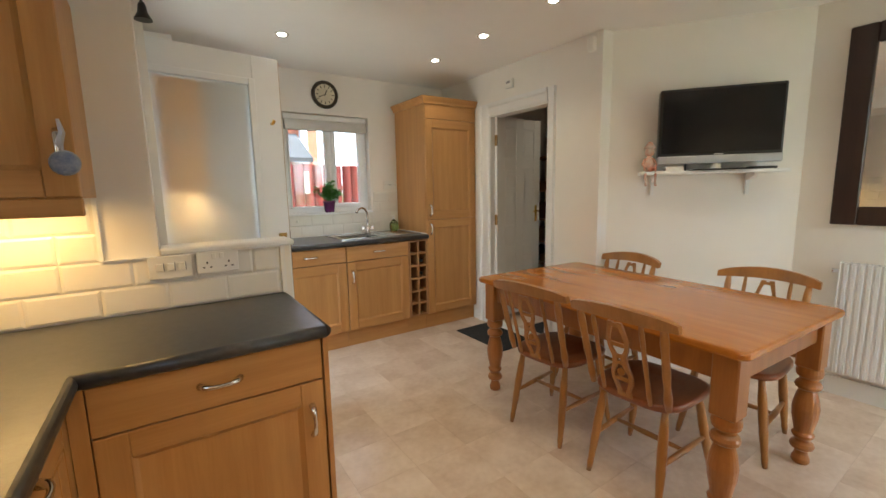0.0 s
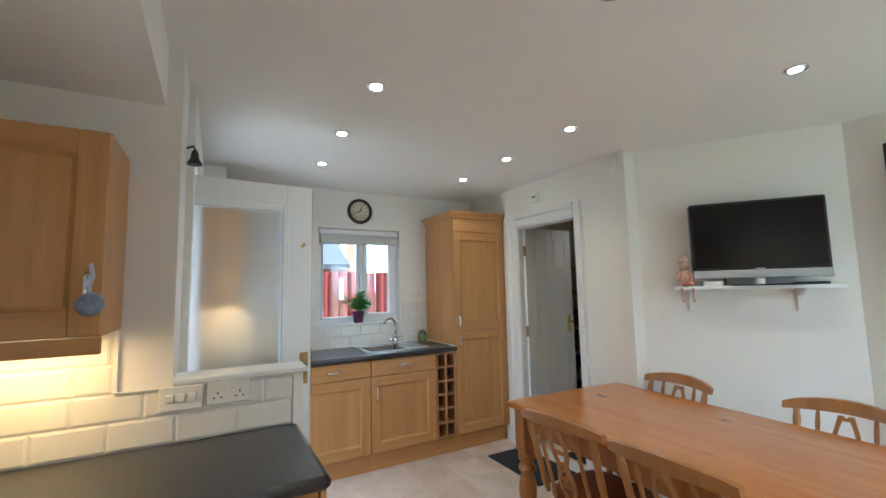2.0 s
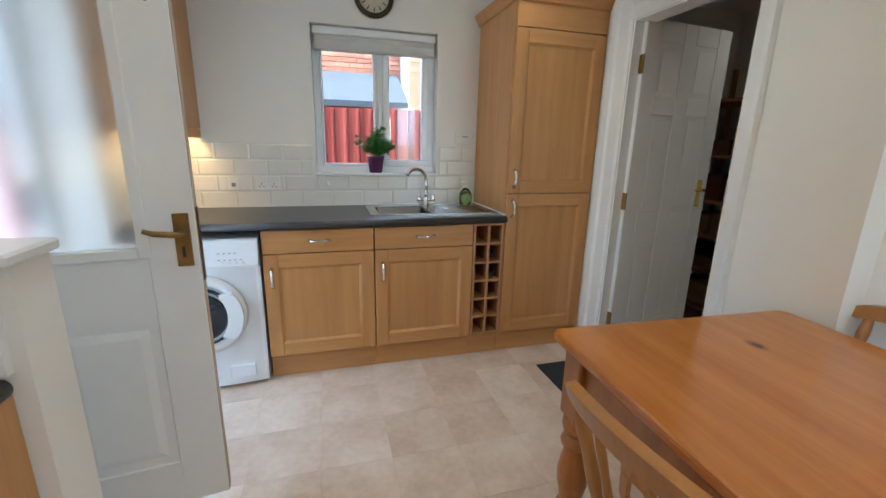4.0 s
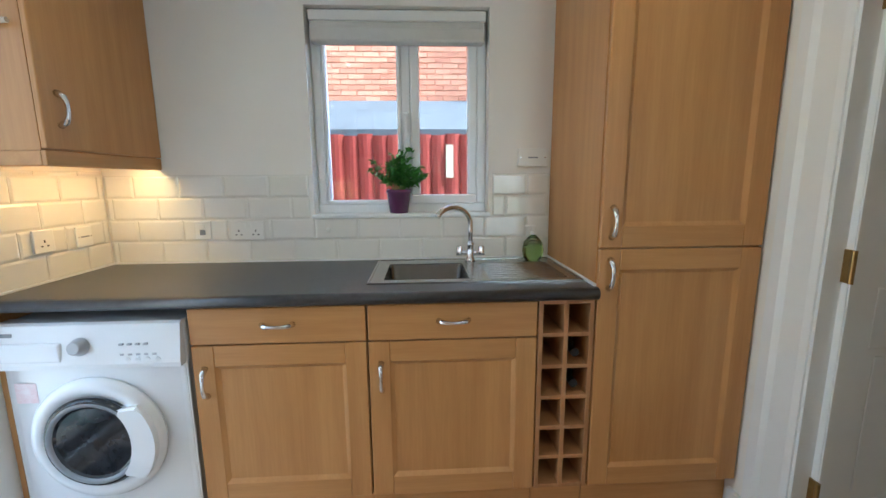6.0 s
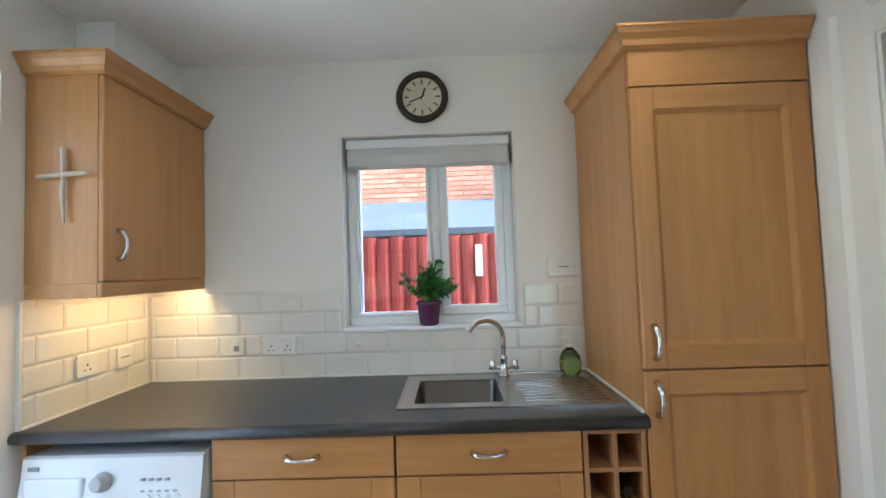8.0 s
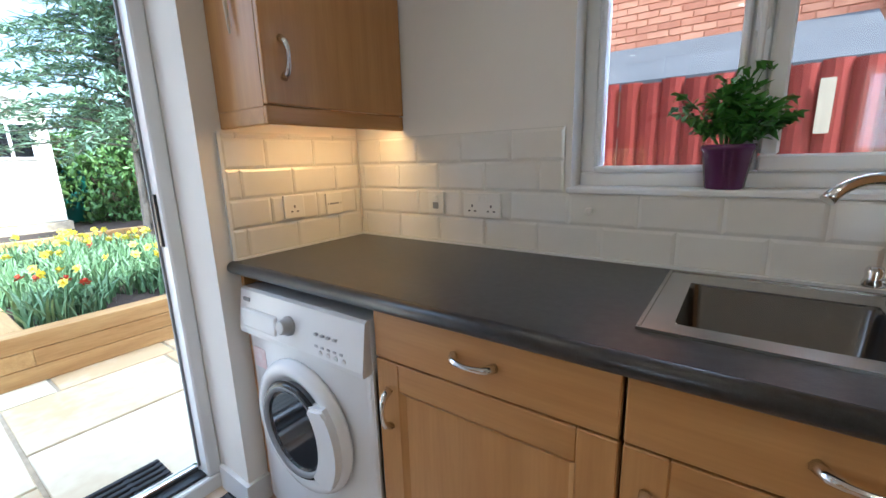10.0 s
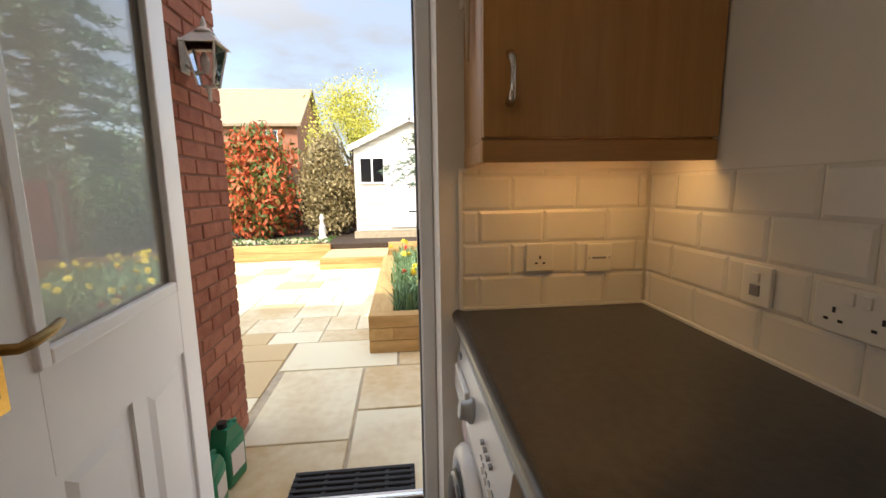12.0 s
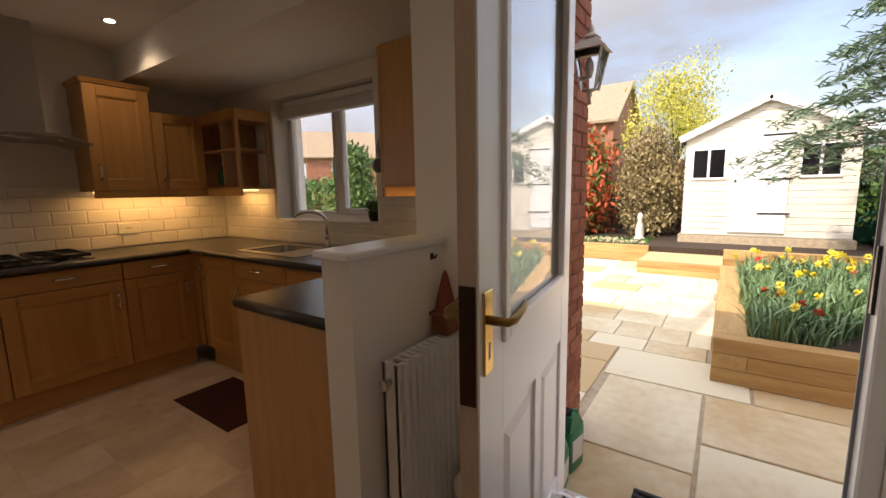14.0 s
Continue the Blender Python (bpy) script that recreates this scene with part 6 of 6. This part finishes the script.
# ---------- store room shelves ----------
ss = root("store_shelves", 3.86, 3.50, 0, "pine shelves with boxes in the store room", "shelves")
for z in (0.10, 0.40, 0.68, 0.95, 1.30, 1.70):
    part("shelf", box(-0.02, 0.42, -0.62, 0.36, z, z + 0.02), BEECH_DARKER, ss)
for x in (-0.02, 0.40):
    for y in (-0.62, 0.33):
        part("upright", box(x, x + 0.03, y, y + 0.03, 0, 2.0), BEECH_DARKER, ss)
rnd = random.Random(12)
for z in (0.12, 0.42, 0.70, 0.97, 1.32):
    y = -0.58
    while y < 0.25:
        w, h = rnd.uniform(0.10, 0.22), rnd.uniform(0.08, 0.22)
        c = rnd.choice(((0.30, 0.20, 0.10), (0.04, 0.04, 0.05), (0.45, 0.42, 0.36), (0.16, 0.06, 0.04), (0.5, 0.35, 0.12)))
        sb = root("storage_box", 3.86 + 0.20, 3.50 + y + w / 2, z, "small storage box on the store room shelf", "box", "stored boxes")
        part("body", box(-0.14, 0.14, -w / 2, w / 2, 0, h, 0.006, 2), mat("box_card", c, 0.7, vary=0.15), sb)
        y += w + 0.03

for k, (x, y, w, h, c) in enumerate(((3.40, 2.32, 0.30, 0.16, (0.42, 0.22, 0.07)), (3.78, 2.34, 0.26, 0.20, (0.30, 0.05, 0.03)), (4.08, 2.34, 0.20, 0.14, (0.5, 0.42, 0.28)))):
    sb = root("storage_basket", x, y, 2.02, "storage basket on the high store room shelf", "basket", "stored baskets")
    part("body", lathe([(w * 0.38, 0), (w * 0.46, h * 0.5), (w * 0.5, h), (w * 0.45, h)], 18), mat("basket_weave", c, 0.8, vary=0.3, scale=30, bump=0.6), sb, "", True)
hs = root("high_shelf", label="pine shelf high in the store room", category="shelf")
part("board", box(3.10, 4.28, 2.145, 2.52, 2.0, 2.02, 0.003), BEECH_DARKER, hs)
part("bracket", boxes((3.3, 3.32, 2.145, 2.45, 1.96, 2.0), (4.0, 4.02, 2.145, 2.45, 1.96, 2.0)), BEECH_DARKER, hs)

# ---------- things outside ----------
ln = root("wall_lantern", -0.77, 2.206, 1.90, "cream four-sided coach lantern on the brick wall", "lantern")
ln.scale = (0.88, 0.88, 0.88)
LANT = mat("cream_lantern_paint", (0.72, 0.70, 0.64), 0.5, vary=0.1)
part("back_plate", box(-0.04, 0.04, 0, 0.012, -0.10, 0.06, 0.004), LANT, ln)
part("arm", tube([(0, 0.01, -0.06), (0, 0.07, -0.10), (0, 0.11, -0.09)], 0.009, 8), LANT, ln, "", True)
part("finial", lathe([(0.012, -0.23), (0.006, -0.20), (0.014, -0.185), (0.010, -0.17), (0.04, -0.16)], 12, m=Matrix.Translation((0, 0.11, 0))), LANT, ln, "", True)
def frustum(r0, r1, z0, z1, n=4):
    bm = bmesh.new()
    add_cyl(bm, (0, 0, z0), (0, 0, z1), r0, r1, n)
    return bm
bm = frustum(0.050, 0.098, -0.16, 0.03)
bmesh.ops.rotate(bm, verts=bm.verts, cent=(0, 0, 0), matrix=Matrix.Rotation(radians(45), 3, "Z"))
ob = part("glass", bm, CLEAR, ln)
ob.location = (0, 0.11, 0)
for sx in (-1, 1):
    for sy in (-1, 1):
        part("bar", tube([(sx * 0.036, 0.11 + sy * 0.036, -0.16), (sx * 0.070, 0.11 + sy * 0.070, 0.03)], 0.006, 6), LANT, ln)
bm = frustum(0.125, 0.05, 0.03, 0.09)
bmesh.ops.rotate(bm, verts=bm.verts, cent=(0, 0, 0), matrix=Matrix.Rotation(radians(45), 3, "Z"))
ob = part("roof", bm, LANT, ln)
ob.location = (0, 0.11, 0)
part("top", lathe([(0.05, 0.088), (0.03, 0.11), (0.012, 0.12), (0.016, 0.13), (0.005, 0.165)], 12, m=Matrix.Translation((0, 0.11, 0))), LANT, ln, "", True)
part("bulb", lathe([(0.012, -0.10), (0.024, -0.06), (0.022, -0.03), (0.008, 0.0)], 12, m=Matrix.Translation((0, 0.11, 0))), PLASTIC, ln, "", True)

GREENP = mat("green_plastic", (0.01, 0.22, 0.11), 0.4, vary=0.08)
def can(x, y, h, rz):
    r = root("garden_can", x, y, GZ, "green plastic garden chemical bottle by the brick wall", "plastic bottle", "green bottles", rz=rz)
    bm = box(-0.045, 0.045, -0.075, 0.075, 0, h * 0.72, 0.02, 3)
    part("body", bm, GREENP, r, "", True)
    part("shoulder", prism([(-0.07, h * 0.70), (0.07, h * 0.70), (0.02, h * 0.92), (-0.05, h * 0.92)], -0.038, 0.038, "x"), GREENP, r)
    part("grip", tube([(0, 0.06, h * 0.72), (0, 0.068, h * 0.86), (0, 0.01, h * 0.92)], 0.011, 8), GREENP, r, "", True)
    part("cap", cyl((0, -0.028, h * 0.91), (0, -0.028, h), 0.022, n=14), BLACK, r)
    part("label_patch", box(0.0452, 0.047, -0.05, 0.05, h * 0.2, h * 0.55), PLASTIC, r)
    return r
can(-0.64, 2.29, 0.31, 80)
can(-0.45, 2.29, 0.27, 95)

# flowers
STEMG = mat("bulb_leaf", (0.09, 0.17, 0.065), 0.5, color2=(0.22, 0.34, 0.16), scale=3, island=0.7)
YPET = mat("daffodil_petal", (0.70, 0.52, 0.02), 0.5, color2=(0.80, 0.66, 0.08), scale=6, island=0.4)
RPET = mat("tulip_petal", (0.55, 0.05, 0.02), 0.5, vary=0.1)
WPET = mat("pansy_petal", (0.62, 0.50, 0.25), 0.5, color2=(0.75, 0.70, 0.55), island=0.8)
def flower_clump(seed, n_leaf, n_head, h, spread, petal, label, cat):
    rnd = random.Random(seed)
    r = root("flower_clump", 0, 0, -5, label, cat, "bulbs in the planter")
    bm, heads = bmesh.new(), []
    for k in range(n_leaf):
        a, ln_ = rnd.uniform(0, 6.28), h * rnd.uniform(0.6, 1.1)
        b0 = Vector((rnd.uniform(-spread, spread), rnd.uniform(-spread, spread), 0))
        out = Vector((math.cos(a), math.sin(a), 0))
        side = Vector((-math.sin(a), math.cos(a), 0)) * rnd.uniform(0.006, 0.012)
        prev = None
        bend = rnd.uniform(0.05, 0.9)
        for j in range(5):
            t = j / 4
            p = b0 + out * (ln_ * bend * t * t) + Vector((0, 0, ln_ * (t - 0.35 * bend * t * t * t)))
            w = side * (1 - 0.85 * t ** 3)
            cur = [bm.verts.new(p - w), bm.verts.new(p + w)]
            if prev:
                bm.faces.new((prev[0], prev[1], cur[1], cur[0]))
            prev = cur
    for k in range(n_head):
        b0 = Vector((rnd.uniform(-spread, spread), rnd.uniform(-spread, spread), 0))
        tip = b0 + Vector((rnd.uniform(-0.05, 0.05), rnd.uniform(-0.05, 0.05), h * rnd.uniform(0.9, 1.2)))
        tube([b0, tip], 0.003, 4, bm)
        hd_ = bmesh.new()
        heads.append(hd_)
        q = Euler((rnd.uniform(0.6, 1.4), 0, rnd.uniform(0, 6.28))).to_matrix().to_4x4()
        m = Matrix.Translation(tip) @ q
        for j in range(6):
            a = j * math.pi / 3
            d, e_ = Vector((math.cos(a), math.sin(a), 0)), Vector((-math.sin(a), math.cos(a), 0))
            vs = [hd_.verts.new(m @ v) for v in (d * 0.004, d * 0.022 + e_ * 0.013, d * 0.042 + Vector((0, 0, 0.004)), d * 0.022 - e_ * 0.013)]
            hd_.faces.new(vs)
        lathe([(0.009, 0.0), (0.012, 0.014), (0.017, 0.026)], 8, hd_, m)
    part("leaves", bm, STEMG, r)
    for hd_ in heads:
        part("flower_head", hd_, petal, r)
    return r


protos = [flower_clump(40 + k, 60, 2 - k, 0.31, 0.13, YPET, "clump of yellow daffodils with narrow leaves", "daffodils") for k in range(3)]
protos.append(flower_clump(50, 30, 2, 0.26, 0.10, RPET, "clump of red tulips among the daffodils", "tulips"))
rnd = random.Random(77)
placed = 0
for i in range(13):
    for j in range(6):
        x, y = -2.40 - 0.215 * i + rnd.uniform(-0.06, 0.06), 3.17 + 0.24 * j + rnd.uniform(-0.06, 0.06)
        if rnd.random() < 0.22 or (i < 2 and rnd.random() < 0.35):
            continue
        src = protos[3] if rnd.random() < 0.06 else protos[rnd.randrange(3)]
        c = copy_thing(src, pose(x, y, 0.22, 0, 0, rnd.uniform(0, 360)))
for src in protos:
    src.matrix_basis = pose(-2.45 - 0.3 * protos.index(src), 4.75, 0.22)
pr = bmesh.new()
for k in range(420):
    x, y = rnd.uniform(-7.7, -7.15), rnd.uniform(-3.0, 1.6)
    clump(pr, (x, y, 0.25 + rnd.uniform(0, 0.05)), 0.03, 3, 0.028, rnd, 0.5, 0.3)
pansy = bm_obj("pansies", pr, WPET)
tagged(pansy, "low yellow and white pansies along the sleeper edge", "flowers", kind="stuff")
pr = bmesh.new()
for k in range(500):
    x, y = rnd.uniform(-8.2, -7.12), rnd.uniform(-3.5, 1.65)
    clump(pr, (x, y, 0.245), 0.07, 7, 0.035, rnd, 0.5, 0.2)
tagged(bm_obj("low_plants", pr, GRNLEAF), "low green bedding plants", "plants", kind="stuff")
gs = bm_obj("garden_statue", lathe([(0.10, 0), (0.10, 0.06), (0.07, 0.08), (0.08, 0.2), (0.06, 0.32), (0.035, 0.40), (0.055, 0.46), (0.04, 0.53), (0.01, 0.56)], 14), mat("pale_stone", (0.55, 0.53, 0.48), 0.8, vary=0.1), None, "", True)
gs.location = (-7.85, 1.42, 0.24)
tagged(gs, "small pale stone garden statue in the bed", "statue")

STONE = mat("grey_rock", (0.22, 0.22, 0.23), 0.85, color2=(0.40, 0.40, 0.40), scale=6, bump=0.6)
rnd = random.Random(9)
for x, y, s in ((-2.75, 4.62, 0.14), (-2.95, 4.85, 0.11), (-2.5, 4.9, 0.09)):
    bm = bmesh.new()
    bmesh.ops.create_icosphere(bm, subdivisions=3, radius=s)
    for v in bm.verts:
        v.co *= 1 + 0.35 * noise.noise(v.co * 9 + Vector((x, y, 0)))
        v.co.z *= 0.6
    ob = bm_obj("rock", bm, STONE, None, "", True)
    ob.location = (x, y, 0.22 + s * 0.4)
    tagged(ob, "rounded grey rock lying in the planter", "rock", "rocks in the planter")
wb = root("water_butt", -9.3, 4.95, 0.24, "green plastic compost bin beside the shed", "bin")
part("body", lathe([(0.30, 0), (0.33, 0.05), (0.27, 0.85), (0.25, 0.9)], 20), mat("teal_plastic", (0.02, 0.16, 0.12), 0.5), wb, "", True)
part("lid", lathe([(0.27, 0.9), (0.27, 0.95), (0.1, 1.0)], 20), mat("teal_lid", (0.03, 0.22, 0.17), 0.5), wb, "", True)

# ---------- pieces: tiles, floor, bricks, paving ----------
_meshes = {}
def bevel_tile(w, h, d, b, material):
    """A flat piece with sloping edges, lower left corner at the origin; faces -y."""
    key = (round(w, 3), round(h, 3), d, b, material.name)
    if key not in _meshes:
        vs = [(0, 0, 0), (w, 0, 0), (w, 0, h), (0, 0, h), (0, -d * 0.45, 0), (w, -d * 0.45, 0), (w, -d * 0.45, h), (0, -d * 0.45, h), (b, -d, b), (w - b, -d, b), (w - b, -d, h - b), (b, -d, h - b)]
        fs = [(8, 9, 10, 11), (4, 5, 9, 8), (5, 6, 10, 9), (6, 7, 11, 10), (7, 4, 8, 11), (0, 1, 5, 4), (1, 2, 6, 5), (2, 3, 7, 6), (3, 0, 4, 7)]
        me = bpy.data.meshes.new("tile")
        me.from_pydata(vs, [], fs)
        me.materials.append(material)
        _meshes[key] = me
    return _meshes[key]


def tiled(name, m, u0, u1, z0, z1, shift, label, holes=(), tw=0.2, th=0.0995, gap=0.002, start=None):
    """Brick-bond wall tiles on a grout bed; u along the wall from the pose m, whose -y faces the room."""
    r = root(name, label=label, category="tiles", kind="structure")
    r.matrix_basis = m
    bed = wall_y(u0, u1, -0.004, 0.0, z0, z1, [(max(u0, h[0]), min(u1, h[1]), h[2], h[3]) for h in holes])
    part("grout", bed, GROUT, r)
    row, z = 0, z0
    while z < z1 - 0.012:
        zt = min(z + th - gap, z1)
        u = (start if start is not None else u0) + shift + (tw / 2 if row % 2 else 0)
        while u > u0:
            u -= tw
        while u < u1 - 0.006:
            a, b = max(u, u0) , min(u + tw - gap, u1)
            cuts = [(a, b, z, zt)]
            for h0, h1, k0, k1 in holes:
                nxt = []
                for (p, q, s, t) in cuts:
                    if q <= h0 or p >= h1 or t <= k0 or s >= k1:
                        nxt.append((p, q, s, t))
                        continue
                    if s < k0:
                        nxt.append((p, q, s, k0))
                    elif t > k1:
                        nxt.append((p, q, k1, t))
                    if p < h0 and not s < k0:
                        nxt.append((p, h0, s, t))
                    if q > h1 and not s < k0:
                        nxt.append((h1, q, s, t))
                cuts = nxt
            for p, q, s, t in cuts:
                if q - p > 0.014 and t - s > 0.014:
                    share("tile", bevel_tile(q - p, t - s, 0.0055, 0.009, TILE), r, pose(p, -0.003, s))
            u += tw
        z, row = z + th, row + 1
    return r


tiled("trim_tiles_sink", pose(0, YW, 0), 0.010, 2.043, WZ + 0.003, 1.337, 0.0, "cream bevelled metro tiles above the sink worktop", [(0.915, 1.77, 1.137, 1.5)], start=1.034)
tiled("trim_tiles_end", pose(0, 3.302, 0, 0, 0, 90), 0.0, 0.578, WZ + 0.003, 1.355, 0.05, "cream bevelled metro tiles on the end wall")
tiled("trim_tiles_half_wall", pose(0, 1.86, 0), KX + 0.01, 0.395, 0.923, 1.122, 0.0, "cream bevelled metro tiles on the half wall", start=-0.013)
tiled("trim_tiles_stub", pose(0, 1.86, 0), KX + 0.01, -0.205, 1.122, 1.358, 0.1, "cream bevelled metro tiles under the cupboard", start=-0.013)
tiled("trim_tiles_hob", pose(0, KY, 0, 0, 0, 180), -2.0, 0.84, 0.923, 1.40, 0.0, "cream metro tiles behind the hob")
tiled("trim_tiles_window", pose(KX, 0, 0, 0, 0, 90), KY + 0.012, 1.848, 0.923, 1.40, 0.0, "cream metro tiles under the kitchen window", [(-0.275, 0.905, 1.09, 1.6)])
setting("trim_tile_edge", boxes((-0.205, -0.192, 1.846, 1.8595, 1.124, 1.358), (-0.205, 0.412, 1.842, 1.852, 1.122, 1.1245), (0.396, 0.415, 1.846, 1.8648, 0.923, 1.124)), TRIM, "white tile edging strip", "trim")
setting("trim_tile_corner", boxes((-0.004, 0.012, 3.292, 3.302, WZ, 1.355)), TRIM, "white tile edging strip beside the door", "trim")

# floor tiles
FT = mat("floor_tile", (0.56, 0.42, 0.31), 0.34, color2=(0.76, 0.64, 0.53), scale=4.5, per_object=0.22, bump=0.05, bump_scale=30)
_fl = {}
def flat_piece(w, d, h, b, material, nm):
    key = (round(w, 3), round(d, 3), h, b, material.name)
    if key not in _fl:
        vs = [(0, 0, -h), (w, 0, -h), (w, d, -h), (0, d, -h), (0, 0, -b), (w, 0, -b), (w, d, -b), (0, d, -b), (b, b, 0), (w - b, b, 0), (w - b, d - b, 0), (b, d - b, 0)]
        fs = [(8, 9, 10, 11), (4, 5, 9, 8), (5, 6, 10, 9), (6, 7, 11, 10), (7, 4, 8, 11), (0, 1, 5, 4), (1, 2, 6, 5), (2, 3, 7, 6), (3, 0, 4, 7)]
        me = bpy.data.meshes.new(nm)
        me.from_pydata(vs, [], fs)
        me.materials.append(material)
        _fl[key] = me
    return _fl[key]


x = -0.30
S = 0.303
while x < 4.3:
    y = KY
    while y < YW - 0.001:
        w, d = min(S, 4.3 - x), min(S, YW - y)
        if w > 0.02 and d > 0.02:
            share("tile", flat_piece(w - 0.0006, d - 0.0006, 0.004, 0.0004, FT, "tile"), floor, pose(x, y, 0))
        y += S
    x += S

# paving slabs
pav = bpy.data.objects["pavement"]
def slab(x0, x1, y0, y1):
    share("slab", flat_piece(x1 - x0 - 0.009, y1 - y0 - 0.009, 0.03, 0.004, SLAB, "slab"), pav, pose(x0 + 0.0045, y0 + 0.0045, GZ + random.uniform(-0.002, 0.002)))
for s4 in ((-0.89, -0.37, 2.23, 2.805), (-1.19, -0.37, 2.815, 3.62), (-1.82, -0.90, 2.215, 2.805), (-1.815, -1.20, 2.815, 3.62), (-2.40, -1.83, 2.17, 3.06), (-2.40, -1.83, 3.07, 3.70), (-1.82, -1.15, 3.63, 4.4), (-1.14, -0.37, 3.63, 4.4), (-2.40, -1.83, 3.71, 4.4)):
    slab(*s4)
rnd = random.Random(31)
def fill(x0, x1, y0, y1):
    """Rows of mixed slabs."""
    x = x1
    while x > x0 + 0.05:
        w = min(rnd.choice((0.30, 0.45, 0.60, 0.60)), x - x0)
        y = y0
        while y < y1 - 0.05:
            d = min(rnd.choice((0.30, 0.45, 0.60, 0.85)), y1 - y)
            slab(x - w, x, y, y + d)
            y += d
        x -= w
fill(-6.9, -2.41, -1.6, 2.82)
fill(-2.41, -1.14, -1.6, 2.16)
fill(-2.40, -0.37, 4.41, 5.9)

# brick skin of the kitchen's outer wall
bw = root("wall_brick_return", label="red brick outer wall beside the back door", category="wall", kind="structure")
part("mortar", box(-1.135, -0.302, 2.186, 2.193, GZ, 3.9), MORTAR, bw)
row, z = 0, GZ
while z < 2.9:
    x = -1.14 - (0.11 if row % 2 else 0.0)
    while x < -0.305:
        a, b = max(x, -1.14), min(x + 0.213, -0.303)
        if b - a > 0.03:
            ob = share("brick", bevel_tile(b - a, 0.066, 0.009, 0.004, BRICKM), bw, Matrix.Translation((b, 2.19 + random.uniform(-0.002, 0.002), z)) @ pose(0, 0, 0, 0, 0, 180))
        x += 0.224
    z, row = z + 0.075, row + 1

ORANGEB = mat("orange_brick_face", (0.36, 0.125, 0.062), 0.85, color2=(0.52, 0.23, 0.125), scale=10, per_object=0.6, bump=0.5, bump_scale=30)
for x, z in brick_spots:
    share("brick", bevel_tile(0.213, 0.064, 0.012, 0.003, ORANGEB), nb, pose(x, 8.2, z))
